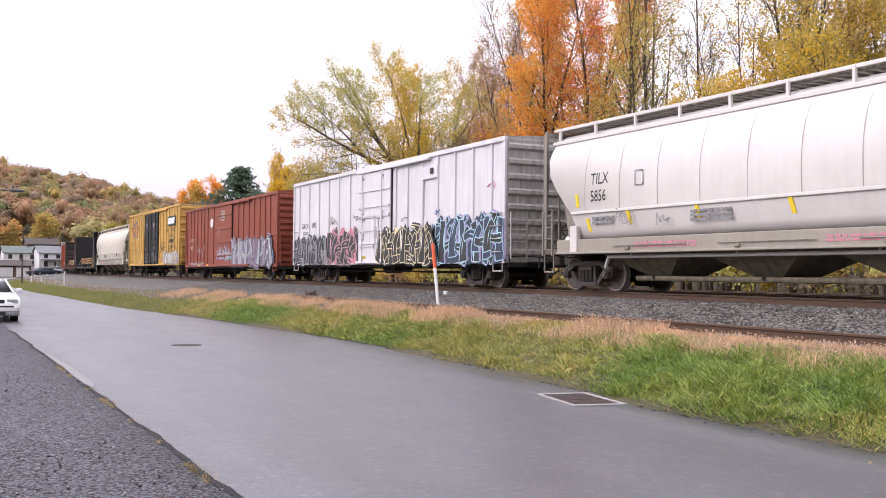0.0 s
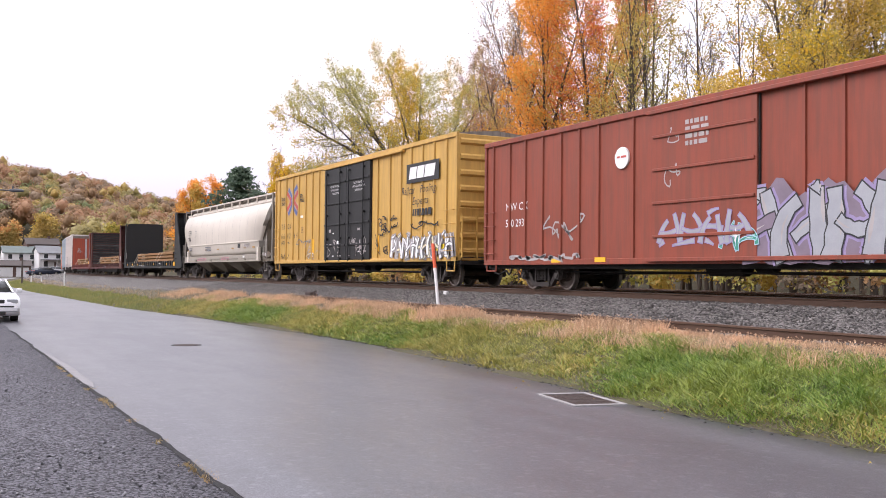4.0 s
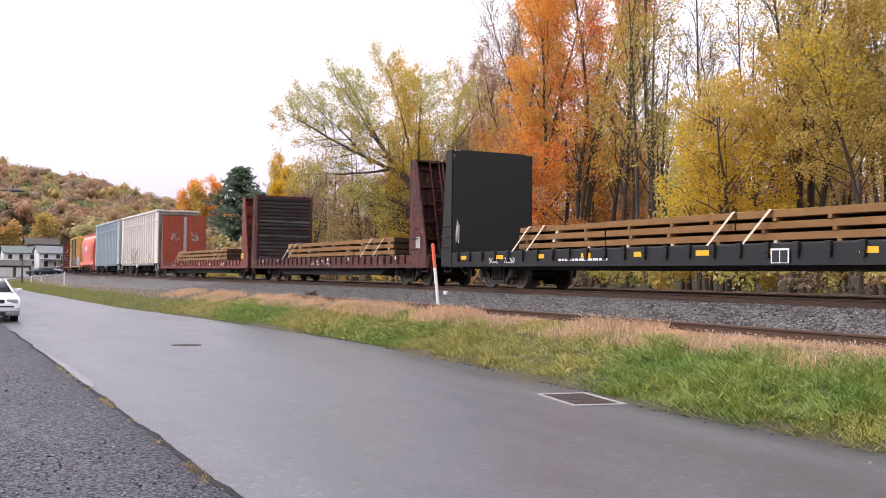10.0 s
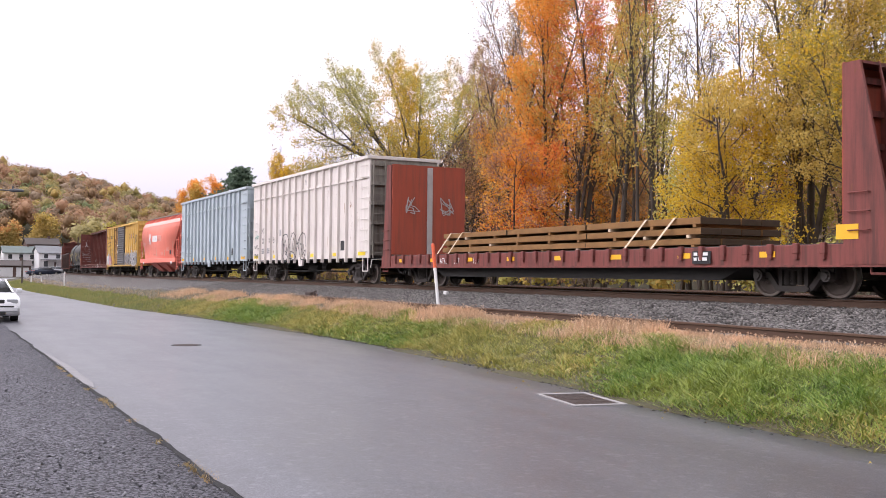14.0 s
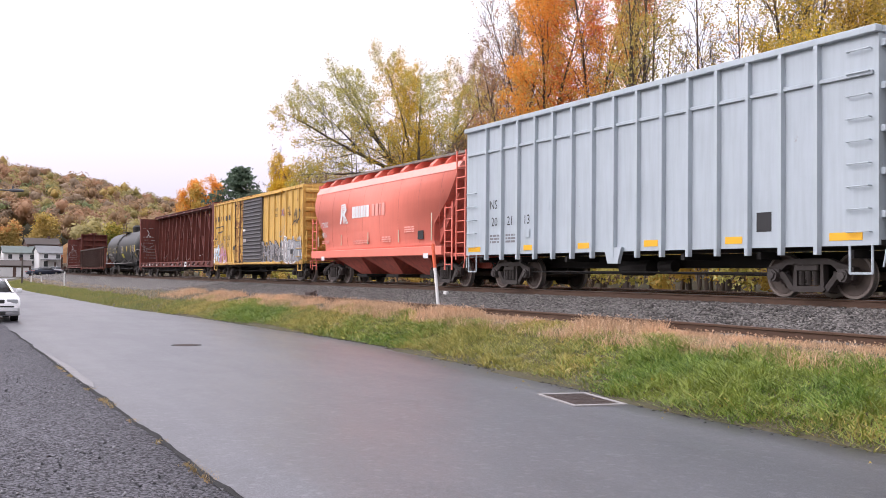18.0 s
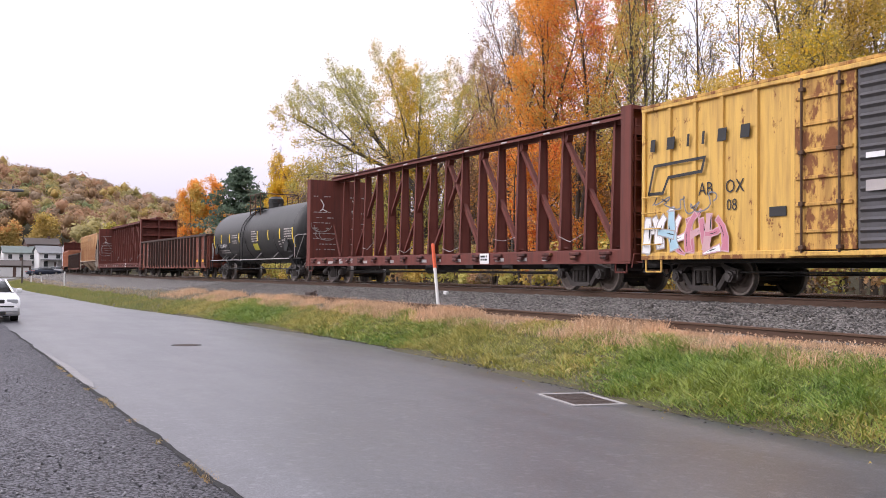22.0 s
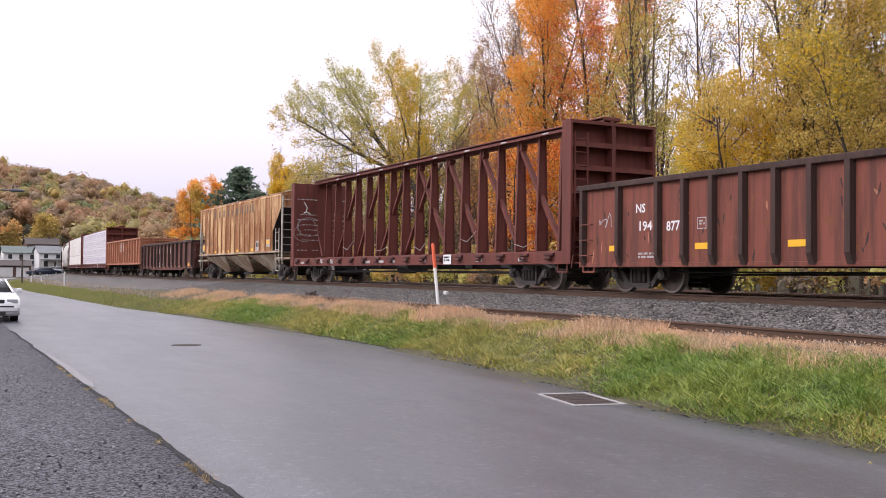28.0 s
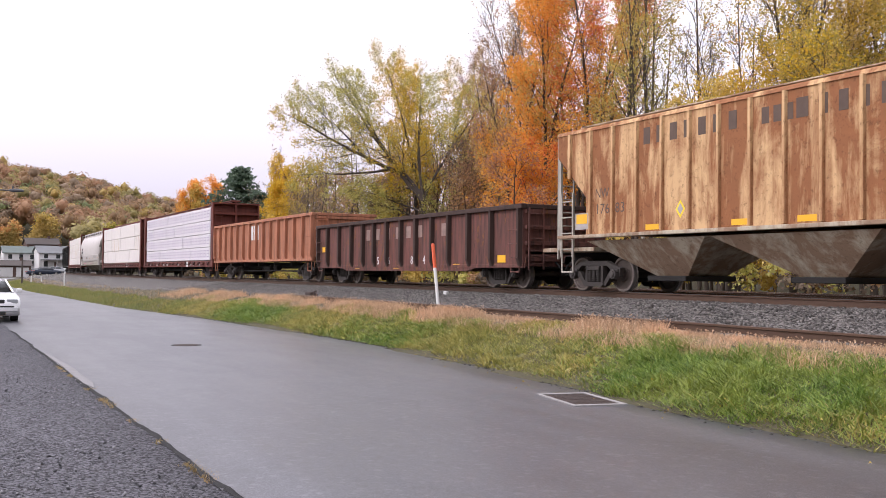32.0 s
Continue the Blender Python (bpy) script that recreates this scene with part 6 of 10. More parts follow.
    for x in (4.05, 4.30):
        add_label(c, x, x + 0.2, 1.74, 1.95, y, M["ink_soot"], "data_square", "", 0.008)
    bm = bmesh.new()
    prism(bm, [(-3.26, 1.96), (-3.1, 1.75), (-2.94, 1.96), (-3.1, 2.17)], "y", y - 0.006, y + 0.002)
    part("diamond_mark", tidy(bm), M["tape_bright"], c)
    bm = bmesh.new()
    prism(bm, [(-3.20, 1.96), (-3.1, 1.83), (-3.00, 1.96), (-3.1, 2.09)], "y", y - 0.009, y + 0.002)
    part("diamond_mark", tidy(bm), M["ink_pale"], c)
    add_stub_sills(c, 8.9, 6.5, M["steel_dark"], 1.05)
    for x in (-6.95, 6.95):
        add_truck(c, x, 1.78, 0.457)


# ---- flat cars with bulkheads and their loads ----
def bulkhead(c, x, s, mat, board_mat, z1, back, boards=0, round_top=False):
    """A bulkhead that faces s with its board, braced by tapered side plates behind it."""
    z0 = 1.12
    bm = bmesh.new()
    if round_top:
        poly = [(-1.50, z0), (1.50, z0), (1.50, z1 - 0.35), (1.42, z1 - 0.12), (1.2, z1), (-1.2, z1), (-1.42, z1 - 0.12), (-1.50, z1 - 0.35)]
    else:
        poly = [(-1.52, z0), (1.52, z0), (1.52, z1), (-1.52, z1)]
    prism(bm, poly, "x", *sorted((x, x - s * 0.07)))
    b = part("bulkhead", tidy(bm), board_mat if not boards else mat, c)
    if boards:
        hgt = (z1 - 0.08 - z0) / boards
        for i in range(boards):
            bm = bmesh.new()
            z = z0 + i * hgt
            o = random.uniform(0, 0.035)
            tilt = random.uniform(-0.028, 0.028)
            hexa(bm, [(x - s * 0.01, -1.40, z + 0.01), (x + s * (0.05 + o), -1.40, z + 0.01), (x + s * (0.05 + o), 1.42, z + 0.01 + tilt), (x - s * 0.01, 1.42, z + 0.01 + tilt), (x - s * 0.01, -1.40, z + hgt - 0.045), (x + s * (0.05 + o), -1.40, z + hgt - 0.045), (x + s * (0.05 + o), 1.42, z + hgt - 0.045 + tilt), (x - s * 0.01, 1.42, z + hgt - 0.045 + tilt)])
            part("board", tidy(bm), board_mat, b)
        for y in (-1.54, 1.42):
            bm = bmesh.new()
            box(bm, *sorted((x - s * 0.08, x + s * 0.09)), y, y + 0.12, z0, z1, 0.01)
            part("edge_post", bm, mat, b)
    for y in (-1.56, -0.55, 0.5, 1.50):
        bm = bmesh.new()
        prism(bm, [(x - s * 0.06, z0 - (0.45 if abs(y) > 1.4 else 0)), (x - s * 0.06, z1 - 0.02), (x - s * 0.42, z1 - 0.02), (x - s * back, z0 + 0.1), (x - s * back, z0 - (0.45 if abs(y) > 1.4 else 0))], "y", y, y + 0.06)
        part("side_plate" if abs(y) > 1.4 else "brace", tidy(bm), mat, b)
    bm = bmesh.new()
    box(bm, *sorted((x - s * 0.05, x - s * 0.45)), -1.5, 1.5, z1 - 0.08, z1 - 0.03)
    for k in range(5):
        z = z0 + 0.5 + k * 0.62
        box(bm, *sorted((x - s * 0.07, x - s * 0.16)), -1.48, 1.48, z, z + 0.12)
    part("cross_rib", bm, mat, b)
    w = lambda z: x - s * (back + (0.42 - back) * (z - z0) / (z1 - z0))
    bm = bmesh.new()
    for y in (-1.05, -0.7):
        hexa(bm, [(w(z0) - 0.02, y, z0), (w(z0) + 0.02, y, z0), (w(z0) + 0.02, y + 0.04, z0), (w(z0) - 0.02, y + 0.04, z0), (w(z1) - 0.02, y, z1), (w(z1) + 0.02, y, z1), (w(z1) + 0.02, y + 0.04, z1), (w(z1) - 0.02, y + 0.04, z1)])
    for k in range(10):
        z = z0 + 0.2 + k * (z1 - z0 - 0.3) / 9
        rod(bm, (w(z), -1.05, z), (w(z), -0.66, z), 0.016, 0.016, 6)
    part("ladder", tidy(bm), mat, b)
    for z in (1.3, 1.65, 2.0):
        bm = bmesh.new()
        pipe(bm, [(x - s * 0.2, -1.53, z), (x - s * 0.2, -1.62, z), (x - s * 0.65, -1.62, z), (x - s * 0.65, -1.53, z)], 0.014)
        part("grab_iron", bm, mat, b)


def bulkhead_flat(label, a, b, xl, xr, mat, board_l, boards_l, z1, back_l, back_r, deck_z=1.10, pockets=26, round_l=False, sill_mat=None, deck_mat=None, belly=0.34):
    half = (b - a) / 2
    c = car("bulkhead_flat_car", label, a, b)
    sill_mat = sill_mat or mat
    bm = bmesh.new()
    box(bm, -half, half, -1.42, 1.42, deck_z - 0.12, deck_z, 0.01)
    part("deck", bm, deck_mat or M["old_board"], c)
    for s in (-1, 1):
        bm = bmesh.new()
        box(bm, -half, half, *sorted((s * 1.40, s * 1.54)), deck_z - 0.44, deck_z - 0.02, 0.012)
        box(bm, -half, half, *sorted((s * 1.36, s * 1.60)), deck_z - 0.46, deck_z - 0.42)
        part("side_sill", bm, sill_mat, c)
    bm = bmesh.new()
    box(bm, -0.07, 0.07, -0.07, 0.02, deck_z - 0.20, deck_z + 0.01, 0.01)
    box(bm, -0.05, 0.05, -0.06, 0.02, deck_z - 0.30, deck_z - 0.19)
    me = mesh_of("stake_pocket", tidy(bm))
    for i in range(pockets):
        o = shared("stake_pocket", me, mat, c)
        o.location = (xl + 0.4 + i * (xr - xl - 0.8) / (pockets - 1), -1.54, 0)
    bulkhead(c, xl, 1, mat, board_l, z1, back_l, boards_l, round_l)
    bulkhead(c, xr, -1, mat, board_l, z1, back_r, boards_l, round_l)
    bm = bmesh.new()
    prism(bm, [(-half + 3.5, 0.80), (half - 3.5, 0.80), (half - 4.6, belly), (-half + 4.6, belly)], "y", -1.30, 1.30)
    part("fish_belly_sill", tidy(bm), M["steel_dark"], c)
    add_underframe(c, half - 0.1, M["steel_dark"], 0.92, False)
    for s in (-1, 1):
        add_coupler(c, s * half, s, 0.45)
        add_step(c, s * (half - 0.3) - 0.22, 0.45, -1.5, 0.5, 0.75, mat)
    return c, half


def lumber_stack(u, x0, x1, z, n, wide, seed, label, straps):
    """Layers of long brown planks on stickers, strapped down; rides on a flat car."""
    rnd = random.Random(seed)
    ob = thing("lumber_stack", label, "lumber", "lumber on the flat cars")
    MOVING.append((ob, u))
    ln = x1 - x0
    cuts = [x0, x0 + ln * rnd.uniform(0.3, 0.36), x0 + ln * rnd.uniform(0.62, 0.7), x1]
    for i in range(n):
        zz = z + 0.06 + i * 0.235
        for q in range(3):
            p0, p1 = cuts[q] + rnd.uniform(-.05, .05), cuts[q + 1] + rnd.uniform(-.06, .04)
            for k in range(4):
                y0 = -wide / 2 + k * wide / 4
                bm = bmesh.new()
                o = rnd.uniform(-.03, .03)
                box(bm, p0 + o, p1 + o, y0 + 0.006 + rnd.uniform(0, .02), y0 + wide / 4 - 0.006, zz, zz + 0.155 + rnd.uniform(-.01, .005), 0.008)
                tidy(bm)
                for f in bm.faces:
                    if abs(f.normal.x) > 0.7:
                        f.material_index = 1
                part("plank", bm, (M["wood"], M["wood_end"]), ob)
        m = 9
        for k in range(m):
            x = x0 + 0.3 + k * (ln - 0.6) / (m - 1) + rnd.uniform(-.2, .2)
            bm = bmesh.new()
            box(bm, x - 0.05, x + 0.05, -wide / 2 - 0.02, wide / 2, zz - 0.075, zz - 0.002)
            part("sticker", bm, M["wood"] if rnd.random() < 0.7 else M["strap"], ob)
    top = z + 0.06 + (n - 1) * 0.235 + 0.16
    for x in (x0 + 0.62, x0 + 1.40, *straps):
        bm = bmesh.new()
        dx = 0.55
        pts = [(x - dx, -1.52, z - 0.03), (x, -wide / 2 - 0.02, top), (x, wide / 2 + 0.02, top)]
        for p, q in zip(pts, pts[1:]):
            hexa(bm, [(p[0] - 0.04, p[1] - 0.012, p[2]), (p[0] + 0.04, p[1] - 0.012, p[2]), (p[0] + 0.04, p[1] + 0.004, p[2] + 0.012), (p[0] - 0.04, p[1] + 0.004, p[2] + 0.012), (q[0] - 0.04, q[1] - 0.012, q[2] + 0.004), (q[0] + 0.04, q[1] - 0.012, q[2] + 0.004), (q[0] + 0.04, q[1] + 0.004, q[2] + 0.016), (q[0] - 0.04, q[1] + 0.004, q[2] + 0.016)])
        part("strap", tidy(bm), M["strap"], ob)


def flat_cars():
    a, b = 30.6, 52.2
    uc = (a + b) / 2
    c, h = bulkhead_flat("black bulkhead flat car with yellow reflectors, carrying planks", a, b, 31.27 - uc, 50.0 - uc, M["black"], M["black_board"], 0, 4.5, 0.75, 2.1, 1.12, 24, True, deck_mat=M["black"], belly=0.56)
    y = -1.545
    for i in range(9):
        x = 31.9 - uc + i * 2.18
        add_label(c, x, x + (0.42 if i else 0.32), 0.88, 1.0, y, M["reflector"], "reflective_tape")
    add_label(c, h - 2.35, h - 1.85, 0.80, 1.08, y - 0.05, M["reflector"], "reflective_tape")
    add_text(c, "NOKL", -7.75, 0.76, 0.17, y, M["ink_white"], 0.85)
    add_text(c, "725260", -6.85, 0.76, 0.17, y, M["ink_white"], 0.85)
    add_bars(c, -4.0, 0.86, 2.2, 0.06, 1, y, M["ink_white"], 4)
    add_label(c, 3.64, 4.12, 0.68, 1.0, y - 0.03, M["ink_white"], "data_plate")
    add_label(c, 3.68, 3.86, 0.72, 0.96, y - 0.04, M["ink_black"], "data_plate")
    add_label(c, 3.90, 4.08, 0.72, 0.96, y - 0.04, M["ink_black"], "data_plate")
    add_label(c, 7.0, 7.2, 0.84, 0.98, y, M["ink_red"])
    add_scrawl(c, -9.85, -9.6, 1.3, 2.3, -1.566, M["ink_pale"], 4, 4, 0.03)
    for x in (-8.0, 8.0):
        add_truck(c, x, 1.78, 0.457)
    lumber_stack(uc, -6.52, 6.8, 1.12, 3, 2.5, 3, "layered brown planks strapped on a black flat car", (2.28, 3.33))

    a, b = 8.75, 29.5
    uc = (a + b) / 2
    c, h = bulkhead_flat("worn dark red bulkhead flat car with weathered boards, carrying planks", a, b, 9.45 - uc, 28.1 - uc, M["flat_dark"], M["old_board"], 17, 4.45, 0.7, 1.3, 1.08, 30)
    add_scrawl(c, -1.5, 1.3, 0.72, 0.95, -1.545, M["ink_pale"], 9, 3, 0.05)
    for i in range(8):
        x = -8.4 + i * 2.3
        add_label(c, x, x + 0.10, 0.92, 1.05, -1.545, M["ink_white"], "reflector_stub")
    add_label(c, 9.45, 9.8, 1.3, 1.7, -1.555, M["ink_pale"], "data_plate")
    for x in (-7.7, 7.9):
        add_truck(c, x, 1.78, 0.457)
    lumber_stack(uc, -5.4, 6.95, 1.08, 3, 2.5, 5, "layered brown planks strapped on a worn red flat car", (4.91, 6.09))

    a, b = -14.2, 8.1
    uc = (a + b) / 2
    c, h = bulkhead_flat("faded red bulkhead flat car with red panelled bulkheads, carrying planks", a, b, -13.3 - uc, 6.95 - uc, M["flat_red"], M["panel_red"], 0, 4.47, 0.75, 1.15, 1.08, 30)
    bm = bmesh.new()
    box(bm, -13.3 - uc, -13.25 - uc, -0.10, 0.12, 1.15, 4.4, 0.01)
    part("centre_batten", bm, M["ink_pale"], c, "pale worn batten on the bulkhead")
    for i in range(2):
        for y0 in (-1.0, 0.45):
            bm = bmesh.new()
            rnd = random.Random(17 + i + int(y0 * 10))
            pts = [(-13.29 - uc, y0 + rnd.uniform(0, .6), rnd.uniform(2.6, 3.3)) for k in range(9)]
            pipe(bm, pts, 0.018, 4)
            part("scrawl", bm, M["ink_pale"], c)
    y = -1.545
    for i in range(8):
        x = -12.6 - uc + i * 2.5
        add_label(c, x, x + 0.42, 0.82, 0.94, y, M["reflector"], "reflective_tape")
    add_label(c, 9.9, 10.4, 1.14, 1.42, -1.565, M["reflector"], "reflective_tape")
    add_text(c, "ATW", -6.35, 0.76, 0.19, y, M["ink_white"], 0.9)
    add_text(c, "317", -5.35, 0.76, 0.19, y, M["ink_white"], 0.95)
    add_text(c, "168", -4.1, 0.76, 0.19, y, M["ink_white"], 0.95)
    add_label(c, 5.97, 6.55, 0.70, 0.98, y - 0.03, M["ink_black"], "data_plate")
    add_bars(c, 6.02, 0.95, 0.46, 0.07, 2, y - 0.038, M["ink_white"], 4)
    for x in (-8.6, 8.4):
        add_truck(c, x, 1.78, 0.457)
    lumber_stack(uc, -6.7, 5.9, 1.08, 3, 2.5, 9, "layered brown planks strapped on a faded red flat car", (3.99, 5.02))


# ---- open gondolas ----
def chip_gondola(label, a, b, mat, end_mat, mark, num, style):
    half = (b - a) / 2
    c = car("wood_chip_gondola", label, a, b)
    zs, ze = 1.02, 4.92
    t = 0.06
    bm = bmesh.new()
    box(bm, -half, half, -1.50, -1.50 + t, zs, ze)
    part("side_wall", bm, mat, c)
    bm = bmesh.new()
    box(bm, -half, half, 1.50 - t, 1.50, zs, ze)
    part("side_wall", bm, mat, c)
    bm = bmesh.new()
    box(bm, -half + 0.01, half - 0.01, -1.44, 1.44, zs, zs + 0.1)
    part("floor_plate", bm, M["steel_dark"], c)
    bm = bmesh.new()
    box(bm, half - t, half, -1.44, 1.44, zs + 0.1, ze)
    part("end_wall", bm, end_mat, c)
    bm = bmesh.new()
    box(bm, -half, t - half, -1.44, 1.44, zs + 0.1, ze)
    part("end_wall", bm, end_mat, c)
    for s in (-1, 1):
        bm = bmesh.new()
        box(bm, -half - 0.03, half + 0.03, *sorted((s * 1.44, s * 1.61)), ze - 0.03, ze + 0.11, 0.015)
        part("top_rail", bm, mat, c)
    bm = bmesh.new()
    for s in (-1, 1):
        box(bm, *sorted((s * (half - 0.1), s * (half + 0.05))), -1.44, 1.44, ze - 0.03, ze + 0.1, 0.012)
    part("end_rail", bm, mat, c)
    bm = bmesh.new()
    prism(bm, [(-0.055, 0.0), (0.055, 0.0), (0.045, -0.11), (-0.045, -0.11)], "z", zs - 0.16, ze - 0.02)
    me = mesh_of("rib", tidy(bm))
    n = 15
    xs = [-half + 1.35 + i * (2 * half - 2.7) / (n - 1) for i in range(n)]
    for x in xs:
        o = shared("rib", me, mat, c)
        o.location = (x, -1.498, 0)
    bm = bmesh.new()
    box(bm, -half + 0.1, half - 0.1, -1.555, -1.48, ze - 0.78, ze - 0.70, 0.01)
    part("waist_rail", bm, mat, c)
    bm = bmesh.new()
    hexa(bm, [(-0.2, -1.6, zs - 0.3), (0.2, -1.6, zs - 0.3), (0.2, -1.5, zs - 0.3), (-0.2, -1.5, zs - 0.3), (-0.35, -1.6, zs + 0.1), (0.35, -1.6, zs + 0.1), (0.35, -1.5, zs + 0.1), (-0.35, -1.5, zs + 0.1)])
    part("centre_bracket", tidy(bm), mat, c)
    bm = bmesh.new()
    for k in range(5):
        z = zs + 0.5 + k * 0.78
        box(bm, half - 0.01, half + 0.09, -1.44, 1.44, z, z + 0.13, 0.01)
    part("end_beam", bm, end_mat, c)
    add_ladder(c, half + 0.12, -1.38, zs, ze - 0.1, 0.5, 10, end_mat, "y", "end_ladder")
    for x, w in ((-half + 0.12, 0.55), (half - 0.65, 0.5)):
        add_grabs(c, x, w, -1.585, [zs + 0.25 + i * 0.42 for i in range(5 if x < 0 else 9)], mat)
        add_step(c, x, 0.5, -1.48, 0.5, zs, mat)
    y = -1.503
    add_text(c, mark, xs[0] + 0.12 if style else xs[0] + 0.1, 2.40, 0.28, y, M["ink_black"], 0.95)
    for k, pair in enumerate(num):
        add_text(c, pair, xs[k] + 0.22, 1.88, 0.28, y, M["ink_black"], 0.95)
    add_bars(c, xs[0] + 0.15, 1.62, 0.6, 0.06, 3, y, M["ink_grey"], 3)
    add_bars(c, xs[1] + 0.15, 1.62, 0.6, 0.06, 3, y, M["ink_grey"], 4)
    add_label(c, xs[3] + 0.3, xs[3] + 0.65, 2.2, 2.5, y, M["chip_grey"] if style else M["white_end"], "stencil_plate")
    for x in (-half + 0.15, xs[2] + 0.25, xs[5] + 0.2, xs[8] + 0.2, xs[11] + 0.2, half - 1.1):
        add_label(c, x, x + (0.75 if abs(x) > 6 else 0.5), zs + 0.10, zs + 0.25, y, M["reflector"] if style else M["tape_bright"], "reflective_tape")
    add_label(c, xs[2] + 0.3, xs[2] + 0.6, 1.5, 1.72, y - 0.03, mat, "placard_holder")
    add_label(c, xs[12] + 0.2, xs[12] + 0.6, 1.35, 1.75, y, M["ink_black"], "data_plate")
    add_underframe(c, half - 0.1, M["steel_dark"], 0.95, True)
    for s in (-1, 1):
        add_coupler(c, s * half, s, 0.5)
        add_cut_lever(c, s * half, s, mat)
    for x in (-half + 2.0, half - 2.0):
        add_truck(c, x, 1.78, 0.457)
    return c


def gondola(label, a, b, mat, top, zs=1.0, ribs=13, drop=0.0, rib_mat=None, rib_xs=None):
    half = (b - a) / 2
    rib_mat = rib_mat or mat
    rib_xs = rib_xs or [-half + 0.08 + i * (2 * half - 0.16) / (ribs - 1) for i in range(ribs)]
    deck = max(zs, 1.0)
    c = car("gondola_car", label, a, b)
    t = 0.06
    for s in (-1, 1):
        bm = bmesh.new()
        foot = [(-half + 2.6, zs), (-half + 3.3, zs - drop), (half - 3.3, zs - drop), (half - 2.6, zs)] if drop else []
        prism(bm, [(-half, zs), *foot, (half, zs), (half, top), (-half, top)], "y", *sorted((s * 1.47, s * (1.47 - t))))
        part("side_wall", tidy(bm), mat, c)
    bm = bmesh.new()
    box(bm, -half, half, -1.40, 1.40, deck + 0.02, deck + 0.12)
    part("floor_plate", bm, M["steel_dark"], c)
    for s in (-1, 1):
        bm = bmesh.new()
        box(bm, *sorted((s * half, s * (half - t))), -1.41, 1.41, zs, top - 0.02)
        e = part("end_wall", bm, mat, c)
        for k in range(4):
            bm = bmesh.new()
            z = zs + 0.2 + k * (top - zs - 0.3) / 3
            box(bm, *sorted((s * half, s * (half + 0.09))), -1.41, 1.41, z - 0.06, z + 0.06, 0.01)
            part("end_rib", bm, mat, e)
    bm = bmesh.new()
    for s in (-1, 1):
        box(bm, -half - 0.05, half + 0.05, *sorted((s * 1.38, s * 1.58)), top - 0.02, top + 0.12, 0.015)
        box(bm, *sorted((s * (half - 0.1), s * (half + 0.1))), -1.38, 1.38, top - 0.02, top + 0.11, 0.012)
    part("top_chord", bm, rib_mat, c)
    bm = bmesh.new()
    section = lambda z, q, w: [(-w, 0.0, z), (w, 0.0, z), (w * 0.72, -q, z), (-w * 0.72, -q, z)]
    loft(bm, [section(zs, 0.05, 0.105), section(zs + 0.22, 0.14, 0.09), section(top - 0.01, 0.14, 0.085)])
    me = mesh_of("rib", tidy(bm))
    for x in rib_xs:
        o = shared("rib", me, rib_mat, c)
        o.location = (x, -1.468, 0)
    bm = bmesh.new()
    box(bm, -half, half, -1.49 if zs < 1 else -1.56, -1.40, zs - 0.05, zs + 0.06, 0.01)
    part("side_sill", bm, mat, c)
    add_grabs(c, -half + 0.12, 0.5, -1.60, [zs + 0.25, zs + 0.65, zs + 1.05], mat)
    add_grabs(c, half - 0.62, 0.5, -1.60, [zs + 0.25, zs + 0.65, zs + 1.05], mat)
    add_ladder(c, half + 0.14, -1.35, zs - 0.1, top, 0.5, 5, mat, "y", "end_ladder")
    for x in (-half + 0.15, half - 0.65):
        add_step(c, x, 0.48, -1.48, 0.5, zs, mat)
    add_underframe(c, half - 0.1, M["steel_dark"], min(0.92, deck - 0.06), not drop)
    for s in (-1, 1):
        add_coupler(c, s * half, s, 0.55)
        add_cut_lever(c, s * half, s, mat)
    for x in (-half + 1.95, half - 1.95):
        add_truck(c, x, 1.78, 0.457)
    return c, half


